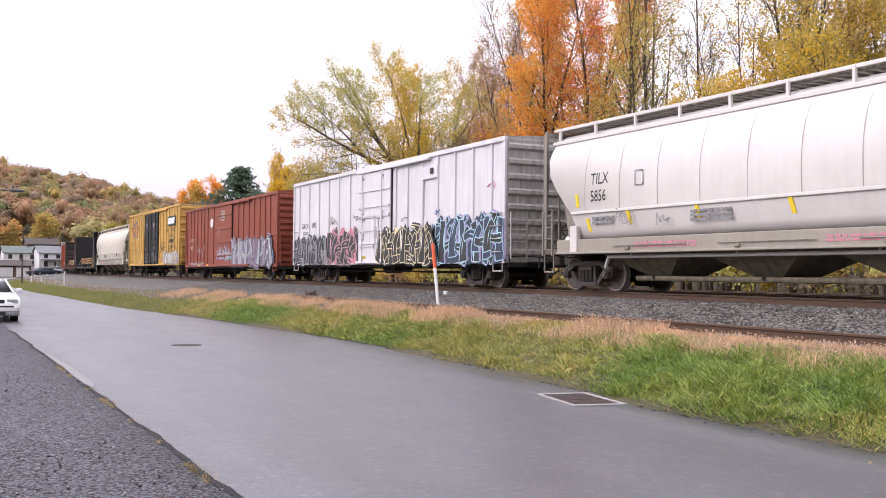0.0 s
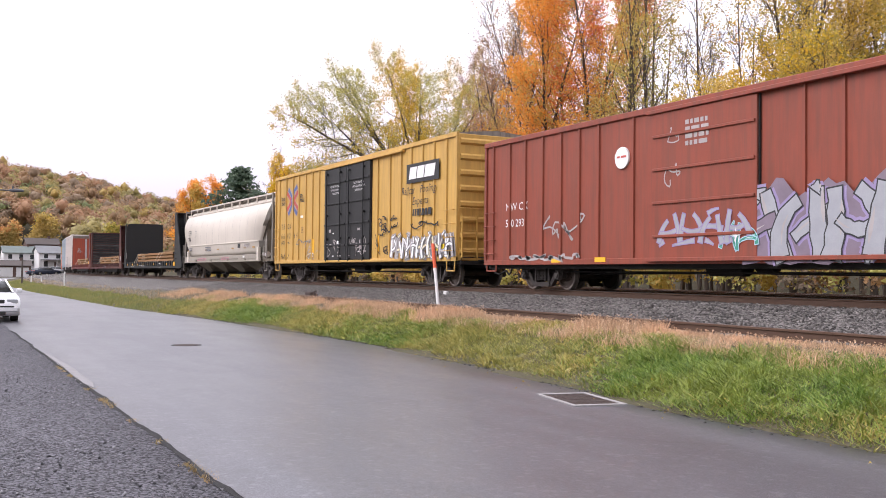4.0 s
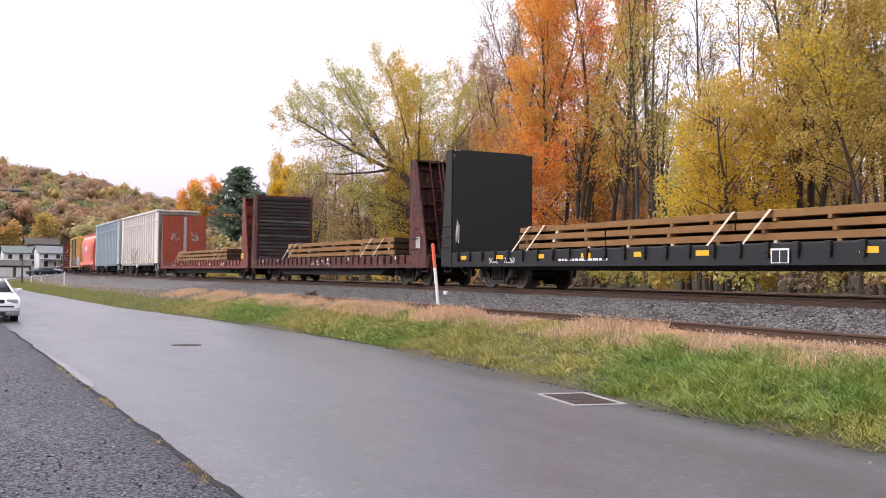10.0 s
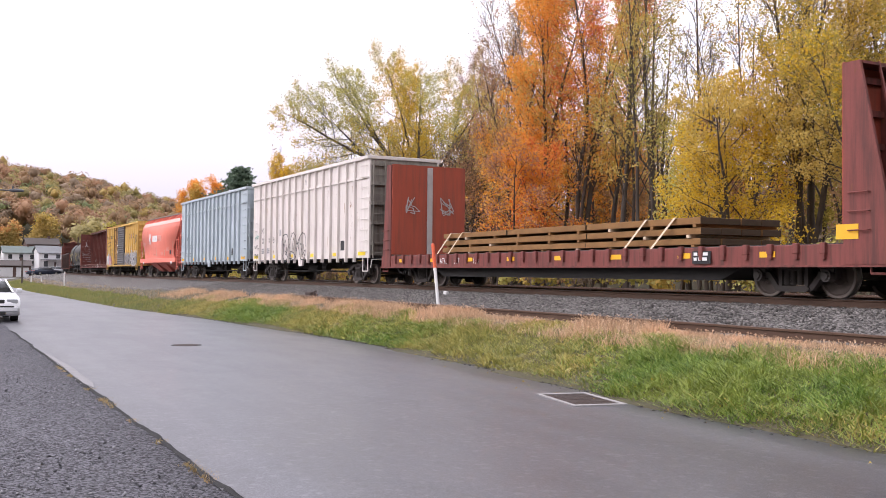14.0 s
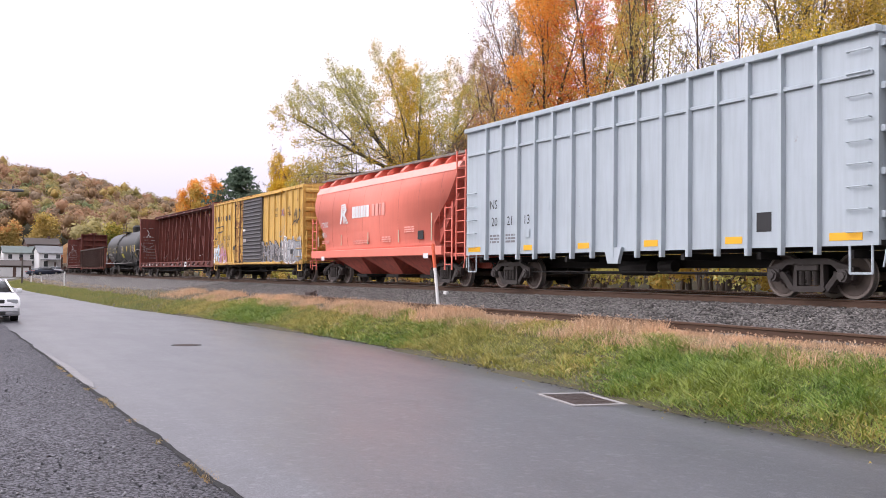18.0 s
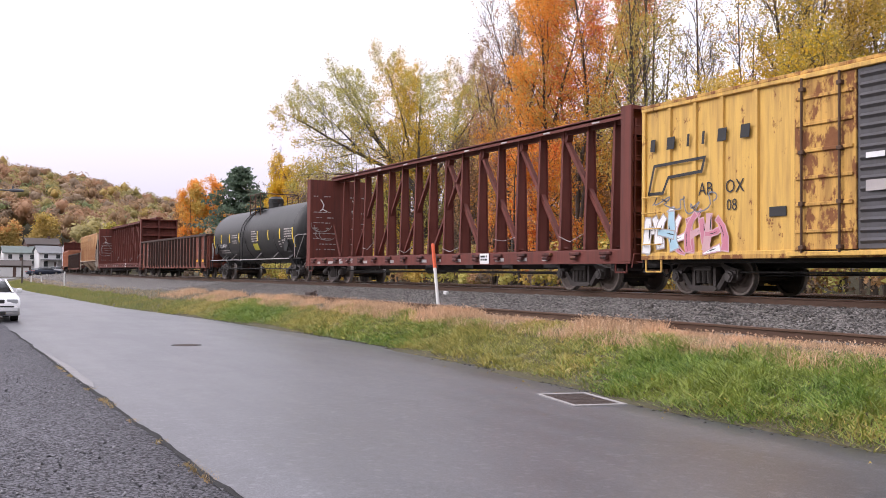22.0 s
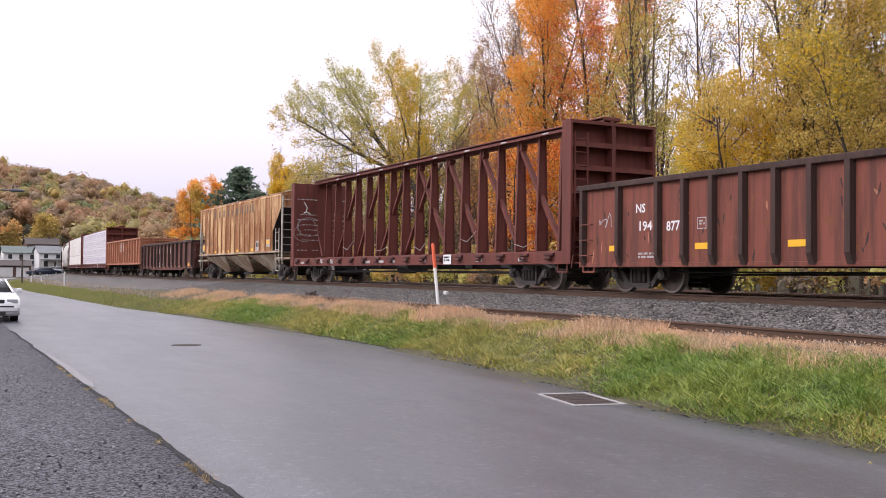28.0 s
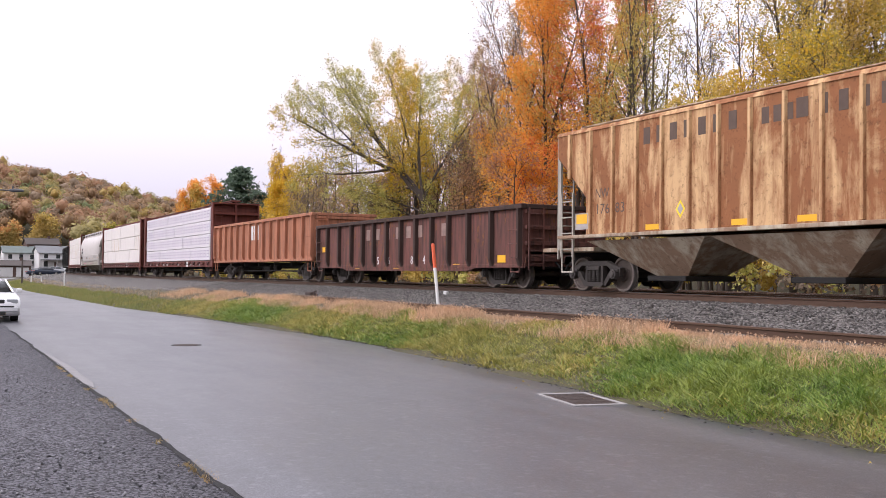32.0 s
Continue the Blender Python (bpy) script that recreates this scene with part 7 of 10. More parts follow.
# ---- centre-beam cars ----
def centre_beam(label, a, b, mark=None, print_seed=1, bays=16):
    half = (b - a) / 2
    c = car("centre_beam_flat_car", label, a, b)
    mat = M["beam"]
    dz, top, beam = 1.08, 4.56, 4.74
    bm = bmesh.new()
    for s in (-1, 1):
        box(bm, -half, half, *sorted((s * 1.28, s * 1.42)), dz - 0.34, dz, 0.012)
        box(bm, -half, half, *sorted((s * 1.22, s * 1.46)), dz - 0.36, dz - 0.32)
    box(bm, -half, half, -0.3, 0.3, dz - 0.35, dz - 0.02)
    part("floor_frame", bm, mat, c)
    for i in range(bays + 1):
        bm = bmesh.new()
        x = -half + 1.0 + i * (2 * half - 2.0) / bays
        hexa(bm, [(x - 0.12, -1.38, dz - 0.06), (x + 0.12, -1.38, dz - 0.06), (x + 0.12, 1.38, dz - 0.06), (x - 0.12, 1.38, dz - 0.06), (x - 0.12, -1.38, dz + 0.02), (x + 0.12, -1.38, dz + 0.02), (x + 0.12, 1.38, dz + 0.10), (x - 0.12, 1.38, dz + 0.10)])
        part("cross_riser", tidy(bm), mat, c)
        bm = bmesh.new()
        box(bm, x - 0.22, x + 0.22, -1.50, -1.40, dz - 0.13, dz - 0.05, 0.012)
        rod(bm, (x - 0.12, -1.5, dz - 0.2), (x + 0.12, -1.5, dz - 0.2), 0.05, 0.05, 8)
        part("winch", tidy(bm), M["flat_dark"], c)
    bm = bmesh.new()
    box(bm, -half + 0.1, half - 0.1, -0.30, 0.30, beam - 0.05, beam + 0.06, 0.015)
    box(bm, -half + 0.1, half - 0.1, -0.07, 0.07, beam - 0.20, beam - 0.05)
    box(bm, -half + 0.1, half - 0.1, -0.30, -0.27, beam - 0.12, beam + 0.02)
    part("top_chord", bm, mat, c)
    bm = bmesh.new()
    section = lambda z, w, q: [(w, -q, z), (w, -q + 0.028, z), (0.012, -q + 0.028, z), (0.012, q - 0.028, z), (w, q - 0.028, z), (w, q, z), (-w, q, z), (-w, q - 0.028, z), (-0.012, q - 0.028, z), (-0.012, -q + 0.028, z), (-w, -q + 0.028, z), (-w, -q, z)]
    loft(bm, [section(dz, 0.055, 0.22), section(beam - 0.05, 0.048, 0.12)])
    me = mesh_of("post", tidy(bm))
    xs = [-half + 1.175 + i * (2 * half - 2.35) / 17 for i in range(18)]
    for x in xs:
        o = shared("post", me, mat, c)
        o.location = (x, 0, 0)
    # slim braces rise to the middle from one end, broad ones with round gussets from the other
    for lo, hi in ((1, 3), (3, 5), (5, 7), (7, 9), (10, 8), (12, 10), (14, 12), (16, 14)):
        broad = lo > hi
        bm = bmesh.new()
        p, q = Vector((xs[lo], 0, dz + 0.08)), Vector((xs[hi], 0, beam - 0.28))
        d = (q - p).normalized()
        w = Vector((-d.z, 0, d.x)) * (0.062 if broad else 0.045)
        o = Vector((0, 0.07, 0))
        hexa(bm, [p - w - o, p + w - o, p + w + o, p - w + o, q - w - o, q + w - o, q + w + o, q - w + o])
        if broad:
            rod(bm, (xs[hi] + 0.05, -0.10, beam - 0.26), (xs[hi] + 0.05, 0.10, beam - 0.26), 0.17, 0.17, 18)
        else:
            prism(bm, [(xs[hi] - 0.26, beam - 0.06), (xs[hi], beam - 0.06), (xs[hi], beam - 0.55)], "y", -0.04, 0.04)
        part("diagonal", tidy(bm), mat, c)
    for k, e in ((0, -1), (17, 1)):
        bm = bmesh.new()
        pipe(bm, [(xs[k] - e * 0.05, -0.3, dz + 0.1), (e * (half - 0.42), -0.3, 2.6)], 0.05)
        part("end_brace", bm, mat, c)
    # pale plates under the chord painted as light through holes; slack tie-down straps
    for k in range(1, 17, 2):
        bm = bmesh.new()
        box(bm, xs[k] + 0.45, xs[k] + 0.80, -0.315, -0.296, beam - 0.10, beam - 0.05, 0.006)
        part("chord_plate", bm, M["ink_pale"], c)
    slack = random.Random(print_seed + 3)
    for k in range(2, 15, 3):
        bm = bmesh.new()
        z0 = slack.uniform(1.3, 1.9)
        pipe(bm, [(xs[k], -0.24, z0), (xs[k] + 0.6, -0.27, z0 - slack.uniform(0.05, 0.2)), (xs[k + 1], -0.24, z0 + slack.uniform(0, 0.35))], 0.010, 4)
        part("loose_strap", bm, M["ink_pale"], c)
    for s in (-1, 1):
        x = s * half
        bm = bmesh.new()
        prism(bm, [(-1.42, 0.78), (1.42, 0.78), (1.42, top + 0.02), (-1.42, top + 0.02)], "x", *sorted((x - s * 0.40, x - s * 0.34)))
        e = part("bulkhead", tidy(bm), mat, c)
        for y in (-1.45, 1.37):
            bm = bmesh.new()
            box(bm, *sorted((x, x - s * 0.42)), y, y + 0.08, 0.76, top + 0.08, 0.012)
            part("edge_post", bm, mat, e)
        bm = bmesh.new()
        box(bm, *sorted((x - s * 0.01, x - s * 0.34)), -1.37, 1.37, top - 0.02, top + 0.07)
        box(bm, *sorted((x - s * 0.02, x - s * 0.34)), -0.06, 0.06, 1.1, top)
        for k in range(5):
            z = 1.35 + k * 0.64
            box(bm, *sorted((x - s * 0.03, x - s * 0.34)), -1.37, 1.37, z, z + 0.14)
        part("end_rib", bm, mat, e)
        add_ladder(e, x - s * 0.03, -1.3, 1.0, 4.3, 0.42, 9, mat, "y", "end_ladder")
        add_step(c, x - s * 0.45 - 0.2, 0.45, -1.4, 0.5, 0.8, mat)
        add_coupler(c, x, s, 0.45)
        add_cut_lever(c, x, s, mat)
    # print on the inner face of the left bulkhead
    rnd = random.Random(print_seed)
    bm = bmesh.new()
    x = -half + 0.41
    for k in range(11):
        z = 3.9 - k * 0.24
        if k in (1, 2):
            continue
        for q in range(2):
            y = (-1.28, 0.2)[q]
            while y < (-1.28, 0.2)[q] + 1.0:
                l = rnd.uniform(0.05, 0.20)
                if rnd.random() < 0.75:
                    box(bm, x - 0.002, x + 0.004, y, y + l, z - rnd.uniform(0.03, 0.05), z)
                y += l + 0.05
    part("small_print", bm, M["ink_pale"], c)
    chalk = random.Random(print_seed + 11)
    bm = bmesh.new()
    for k in range(4):
        a0, cy, cz, rr = chalk.uniform(0, 3), -0.75 + chalk.uniform(-.15, .15), 2.35 + chalk.uniform(-.35, .35), chalk.uniform(0.3, 0.6)
        pipe(bm, [(x + 0.003, cy + rr * math.cos(a0 + w * 0.35), cz + 0.7 * rr * math.sin(a0 + w * 0.35)) for w in range(10)], 0.012, 4)
    part("chalk_marks", bm, M["ink_pale"], c)
    bm = bmesh.new()
    for y in (-0.85, 0.7):
        for p, q in (((-0.1, 3.75), (0.06, 3.5)), ((0.06, 3.5), (0.0, 3.3)), ((0.0, 3.3), (0.22, 3.2)), ((0.0, 3.3), (-0.12, 3.22))):
            pipe(bm, [(x + 0.002, y + p[0], p[1]), (x + 0.002, y + q[0], q[1])], 0.024, 6)
    part("painted_emblem", bm, M["ink_white"], c)
    y = -1.425
    rnd = random.Random(print_seed + 5)
    for i in range(bays):
        if rnd.random() < 0.6:
            xx = -half + 1.4 + i * (2 * half - 2.8) / bays
            add_label(c, xx, xx + rnd.uniform(0.15, 0.6), dz - 0.27, dz - 0.17, y, M["ink_pale"], "small_label")
    add_label(c, half * 0.363, half * 0.363 + 0.55, dz - 0.34, dz - 0.02, y - 0.03, M["ink_white"], "data_plate")
    add_bars(c, half * 0.363 + 0.06, dz - 0.08, 0.38, 0.06, 2, y - 0.038, M["ink_black"], 2)
    if mark:
        add_text(c, mark[0], -half + 3.95, dz - 0.25, 0.19, y, M["ink_white"], 0.9)
        add_text(c, mark[1], -half + 4.75, dz - 0.25, 0.19, y, M["ink_white"], 0.9)
    add_underframe(c, half - 0.2, M["steel_dark"], 0.76, True)
    for x in (-half + 2.45, half - 2.6):
        add_truck(c, x, 1.78, 0.457)
    return c, half


def wrapped_load(u, half, mat, rows, style, seed, label):
    """Packs of lumber in printed wrapping, stacked on both sides of the beam."""
    rnd = random.Random(seed)
    ob = thing("wrapped_lumber", label, "lumber", "lumber on the flat cars")
    MOVING.append((ob, u))
    dz, top = 1.12, 4.38
    cols = 8
    w = (2 * half - 1.6) / cols
    h = (top - dz) / rows
    for side in (-1, 1):
        for i in range(cols):
            for j in range(rows):
                bm = bmesh.new()
                x0 = -half + 0.8 + i * w
                y0, y1 = sorted((side * (1.40 + rnd.uniform(-.02, .02)), side * 0.36))
                box(bm, x0 + 0.01, x0 + w - 0.01, y0, y1, dz + j * h + 0.005, dz + (j + 1) * h - 0.02, 0.03)
                pk = part("pack", bm, mat, ob)
                if side < 0 and style == "print":
                    bm = bmesh.new()
                    n = 3
                    for k in range(n):
                        cx = x0 + (k + 0.5) * w / n
                        cz = dz + (j + 0.5) * h
                        for p, q in (((-.22, -.18), (.22, -.18)), ((-.22, .02), (.22, .02)), ((-.22, .2), (.22, .2)), ((-.22, -.18), (-.22, .2)), ((.22, -.18), (.22, .2))):
                            stroke(bm, [(cx + p[0], cz + p[1]), (cx + q[0], cz + q[1])], 0.055, y0 - 0.005)
                    part("wrap_print", bm, M["wrap_print"], pk)
                elif side < 0 and rnd.random() < 0.6 and 0 < j < rows - 1:
                    bm = bmesh.new()
                    for k in range(2):
                        cx = x0 + (0.3 + 0.4 * k) * w
                        stroke(bm, [(cx, dz + j * h), (cx + 0.1, dz + (j + 1) * h - 0.06)], 0.16, y0 - 0.005)
                    part("wrap_print", bm, M["strap"], pk)


# ---- tank car ----
def tank_car():
    a, b = -119.7, -103.3
    half = (b - a) / 2
    c = car("tank_car", "black tank car with yellow reflective strips and a top platform", a, b)
    r, zc = 1.50, 2.37
    n = 64
    head = [(7.2 + 0.8 * math.sin(w), r * math.cos(w)) for w in [math.pi / 2 * k / 10 for k in range(10)]] + [(8.0, 0.02)]
    prof = [(-x, q) for x, q in head[::-1]] + head
    bm = bmesh.new()
    slump = lambda x: 0.05 * (abs(x) / 8.0) ** 2
    rings = [[(x, rr * math.cos(2 * math.pi * k / n), zc + slump(x) + rr * math.sin(2 * math.pi * k / n)) for k in range(n)] for x, rr in prof]
    loft(bm, rings)
    part("tank_shell", tidy(bm), M["tank"], c, "", True)
    for x in (-7.2, -4.3, -0.75, 0.95, 4.2, 7.2):
        bm = bmesh.new()
        rings = [[(x + d, rr * math.cos(2 * math.pi * k / n), zc + slump(x) + rr * math.sin(2 * math.pi * k / n)) for k in range(n)] for d, rr in ((-0.03, r - 0.01), (-0.02, r + 0.004), (0.02, r + 0.004), (0.03, r - 0.01))]
        loft(bm, rings, True, False)
        part("weld_band", tidy(bm), M["tank"], c, "", True)
    ys = lambda z: -math.sqrt(max(0.01, r * r - (z - zc) ** 2)) - 0.006
    def patch(name, x0, x1, z0, z1, mat, label=""):
        bm = bmesh.new()
        k = 4
        rows = [[bm.verts.new((x, ys(z0 + (z1 - z0) * i / k), z0 + (z1 - z0) * i / k)) for x in (x0, x1)] for i in range(k + 1)]
        for p, q in zip(rows, rows[1:]):
            bm.faces.new((p[0], p[1], q[1], q[0]))
        part(name, bm, mat, c, label)
    for x in (-5.62, -3.84, -1.94, 1.49, 3.31, 5.16):
        patch("reflective_strip", x, x + 0.12, 2.05, 2.55, M["tape_bright"])
    for x in (-7.24, 7.05):
        patch("reflective_strip", x, x + 0.14, 1.62, 2.56, M["tape_bright"])
    patch("stencil_panel", 0.58, 1.45, 1.58, 1.92, M["tape_mid"], "yellow stencil panel with faded print")
    patch("data_plate", 5.56, 6.12, 1.42, 1.72, M["ink_grey"])
    patch("data_plate", 5.62, 6.06, 1.46, 1.68, M["tank"])
    add_text(c, "GATX 69519", -6.42, 1.80, 0.22, 0, M["ink_white"], 1.12, curve=ys)
    # pale dust that ran down from the manway
    bm = bmesh.new()
    k, wd = 14, 1.25
    rows = [[bm.verts.new((x, -(r + 0.003) * math.cos(w), zc + (r + 0.003) * math.sin(w))) for x in (-wd, -wd / 2, 0, wd / 2, wd)] for w in [radians(18 + 82 * i / k) for i in range(k + 1)]]
    for p, q in zip(rows, rows[1:]):
        for i in range(4):
            bm.faces.new((p[i], p[i + 1], q[i + 1], q[i]))
    part("dust_streaks", tidy(bm), M["tank_dust"], c, "pale dust run down from the manway", True)
    def prints(x, z, w, rows):
        rnd = random.Random(int(x * 10) + rows)
        bm = bmesh.new()
        for i in range(rows):
            zz = z - i * 0.12
            q = x
            while q < x + w:
                l = rnd.uniform(0.06, 0.24)
                bm.faces.new([bm.verts.new(v) for v in ((q, ys(zz), zz), (q + l, ys(zz), zz), (q + l, ys(zz + .06), zz + .06), (q, ys(zz + .06), zz + .06))])
                q += l + 0.05
        part("small_print", bm, M["ink_pale"], c)
    for x, z, w, k in ((-6.3, 1.62, 1.9, 2), (-3.3, 2.42, 1.0, 2), (-3.2, 2.12, 0.85, 2), (-2.6, 2.98, 0.55, 3), (0.48, 2.52, 0.7, 2), (0.48, 2.26, 0.9, 3), (5.45, 1.95, 0.8, 2), (4.85, 1.9, 0.35, 3), (5.88, 2.48, 1.05, 5)):
        prints(x, z, w, k)
    bm = bmesh.new()
    rod(bm, (0.0, 0, zc + r - 0.05), (0.0, 0, zc + r + 0.50), 0.40, 0.40, 24)
    rod(bm, (0.0, 0, zc + r + 0.30), (0.0, 0, zc + r + 0.36), 0.44, 0.44, 24)
    rod(bm, (0.0, 0, zc + r + 0.50), (0.0, 0, zc + r + 0.64), 0.40, 0.26, 24)
    rod(bm, (0.85, 0, zc + r - 0.05), (0.85, 0, zc + r + 0.22), 0.13, 0.1, 12)
    part("manway_dome", tidy(bm), M["tank"], c)
    bm = bmesh.new()
    z = zc + r + 0.02
    for x0, x1, y0, y1 in ((-1.25, 0.6, -1.05, -0.6), (-1.25, 0.6, 0.6, 1.05), (-1.25, -0.75, -0.6, 0.6)):
        box(bm, x0, x1, y0, y1, z - 0.06, z - 0.02)
    part("top_platform", bm, M["black"], c)
    bm = bmesh.new()
    for y in (-1.05, 1.05):
        for x in (-1.25, -0.3, 0.6):
            rod(bm, (x, y, z - 0.5 if y else z), (x, y, z + 0.72), 0.030, 0.030, 6)
        pipe(bm, [(-1.25, y, z + 0.72), (0.6, y, z + 0.72)], 0.028)
        pipe(bm, [(-1.25, y, z + 0.36), (-0.3, y, z + 0.36)], 0.022)
    pipe(bm, [(0.6, -1.05, z + 0.72), (0.6, 1.05, z + 0.72)], 0.028)
    part("guard_rail", bm, M["rail"], c)
    bm = bmesh.new()
    for x in (-1.25, -0.72):
        for k in range(9):
            z0, z1 = 0.9 + k * 0.33, 0.9 + (k + 1) * 0.33
            f = lambda q: -1.62 if q < zc else ys(min(q, zc + r - 0.08)) - 0.08
            rod(bm, (x, f(z0), z0), (x, f(z1), z1), 0.024, 0.024, 6)
    for k in range(11):
        q = 0.72 + k * 0.31
        f = -1.62 if q < zc else ys(min(q, zc + r - 0.08)) - 0.08
        rod(bm, (-1.25, f, q), (-0.72, f, q), 0.018, 0.018, 6)
    rod(bm, (-1.25, -1.62, 0.5), (-1.25, -1.62, 0.9), 0.02, 0.02, 6)
    rod(bm, (-0.72, -1.62, 0.5), (-0.72, -1.62, 0.9), 0.02, 0.02, 6)
    part("tank_ladder", bm, M["black"], c)
    bm = bmesh.new()
    pipe(bm, [(-7.3, -1.6, 1.08), (7.0, -1.6, 1.08)], 0.024)
    for x in (-5.0, -3.0, 1.6, 4.4):
        pipe(bm, [(x, -1.6, 1.08), (x + 0.3, -1.38, 1.40)], 0.02)
    part("side_handrail", bm, M["white_end"], c)
    bm = bmesh.new()
    pipe(bm, [(-7.0, -1.2, 0.62), (7.0, -1.2, 0.60)], 0.022)
    for k in range(16):
        rod(bm, (-6.5 + k * 0.85, -1.2, 0.55), (-6.5 + k * 0.85, -1.2, 0.95), 0.018, 0.018, 5)
    part("brake_pipe", bm, M["steel_dark"], c)
    for s in (-1, 1):
        bm = bmesh.new()
        prism(bm, [(-0.9, 0.75), (0.9, 0.75), (1.15, 1.15), (0.8, 1.5), (-0.8, 1.5), (-1.15, 1.15)], "x", *sorted((s * 5.6, s * 6.0)))
        part("saddle", tidy(bm), M["tank"], c)
        bm = bmesh.new()
        box(bm, *sorted((s * 5.2, s * 8.25)), -0.32, 0.32, 0.62, 1.05, 0.02)
        box(bm, *sorted((s * 7.2, s * 8.2)), -1.45, 1.45, 1.06, 1.12)
        part("stub_sill", tidy(bm), M["steel_dark"], c)
        bm = bmesh.new()
        pipe(bm, [(s * 7.5, -1.5, 1.12), (s * 7.5, -1.5, 2.1), (s * 7.55, -1.35, 2.2), (s * 8.2, -1.2, 2.2), (s * 8.2, 1.2, 2.2)], 0.022)
        pipe(bm, [(s * 7.6, -1.45, 1.12), (s * 8.1, -1.25, 2.18)], 0.018)
        part("end_handrail", bm, M["white_end"], c)
        bm = bmesh.new()
        prism(bm, [(s * 6.15, 1.45), (s * 6.55, 1.45), (s * 6.7, 1.75), (s * 6.35, 2.05), (s * 6.05, 1.8)], "y", -1.56, -1.50)
        part("placard_holder", tidy(bm), M["black"], c)
        add_step(c, s * 7.9 - 0.25, 0.5, -1.45, 0.5, 1.06, M["black"])
        add_coupler(c, s * 8.2, s, 0.6)
        add_cut_lever(c, s * 8.2, s, M["steel_dark"])
    for x in (-6.3, 6.3):
        add_truck(c, x, 1.78, 0.457)


def build_train():
    round_hopper(135.7, "light grey round-sided covered hopper with yellow reflective strips", "TILX", "5856", shift=0.6)
    reefer()
    red_box_car()
    yellow_high_box_car()
    round_hopper(52.3, "cream-grey round-sided covered hopper with a roof walkway", "CEFX", "77046", extras="plates", mat=M["hopper_cream"])
    flat_cars()
    c = chip_gondola("dirty white tall ribbed wood chip gondola with rust stains", -30.9, -15.5, M["chip_white"], M["hopper_end"], "NS", ("20", "14", "51"), 0)
    for z, mt, sd in ((2.25, "ink_green", 52), (1.68, "ink_black", 51), (1.22, "ink_black", 54)):
        add_scrawl(c, -7.45, -6.45, z - 0.17, z + 0.17, -1.506, M[mt], 7, sd, 0.028)
    add_scrawl(c, -2.8, 0.9, 0.95, 2.25, -1.61, M["ink_soot"], 7, 53, 0.045)
    rnd = random.Random(5)
    for k in range(3):
        bm = bmesh.new()
        cx, cz = (-2.1, -0.9, 0.35)[k], 1.6
        stroke(bm, [(cx + 0.55 * math.cos(w * 0.52) * rnd.uniform(0.8, 1.1), cz + 0.66 * math.sin(w * 0.52) * rnd.uniform(0.9, 1.05)) for w in range(12)], 0.04, -1.622)
        part("scrawl", bm, M["ink_soot"], c)
    add_bars(c, 0.62, 4.6, 0.10, 0.035, 4, -1.612, M["ink_grey"], 6)
    # runs of rust below the waist rail and chips beside the ribs
    for k in range(26):
        bm = bmesh.new()
        x, z, l = -6.9 + rnd.uniform(0, 13.8), rnd.uniform(1.5, 4.1), rnd.uniform(0.12, 0.5)
        slab(bm, [(x, z), (x + rnd.uniform(-.02, .02), z - l / 2), (x + rnd.uniform(-.03, .03), z - l)], [rnd.uniform(0.02, 0.06), 0.035, 0.006], -1.5065)
        part("rust_run", bm, M["rust_run"], c)
    chip_gondola("blue-grey tall ribbed wood chip gondola with yellow reflectors", -47.5, -32.1, M["chip_grey"], M["chip_grey"], "NS", ("20", "21", "13"), 1)
    red_hopper()
    yellow_old_box_car()
    centre_beam("empty brown centre-beam flat car with an open truss", -102.5, -79.15, ("NS", "120393"), 4)
    tank_car()
    xs = [-10.15, -8.66] + [-7.17 + 0.908 * k for k in range(17)] + [8.78, 10.15]
    c, h = gondola("scratched brown red low gondola with dark ribs and white lettering", -141.1, -120.4, M["gon_red"], 2.64, 0.68, 0, 0.0, M["gon_rib"], xs)
    y = -1.475
    add_text(c, "NS", -8.05, 1.95, 0.215, y, M["ink_white"], 1.0, bold=0.02)
    add_text(c, "194", -7.97, 1.515, 0.225, y, M["ink_white"], 1.15, bold=0.02)
    add_text(c, "877", -6.93, 1.48, 0.225, y, M["ink_white"], 1.0, bold=0.02)
    bm = bmesh.new()
    stroke(bm, [(-5.88, 1.49), (-5.61, 1.49), (-5.61, 1.73), (-5.88, 1.73), (-5.88, 1.49)], 0.022, y)
    part("stencil_box", bm, M["ink_pale"], c)
    add_bars(c, -5.83, 1.68, 0.18, 0.04, 2, y, M["ink_pale"], 4)
    for x in (-9.1, -5.96, -3.26, -0.53, 0.39, 3.2, 5.92, 7.62, 9.1):
        add_label(c, x, x + 0.47, 1.03, 1.17, y, M["reflector"], "reflective_tape")
    bm = bmesh.new()
    stroke(bm, [(-0.36, 0.97), (-0.36, 0.70)], 0.03, y)
    stroke(bm, [(-0.47, 0.83), (-0.36, 0.70), (-0.25, 0.83)], 0.03, y)
    part("painted_arrow", bm, M["ink_white"], c)
    add_scrawl(c, -9.6, -8.95, 1.55, 2.0, y, M["ink_pale"], 3, 61, 0.022)
    add_scrawl(c, h - 2.0, h - 1.3, 1.6, 2.1, y, M["ink_pale"], 2, 62, 0.03)
    add_bars(c, -7.96, 0.98, 0.68, 0.05, 2, y, M["ink_pale"], 9)
    add_bars(c, -9.75, 0.74, 0.7, 0.03, 1, y, M["ink_pale"], 11)
    # dents, scraped spots and pale scratches from loading
    rnd = random.Random(77)
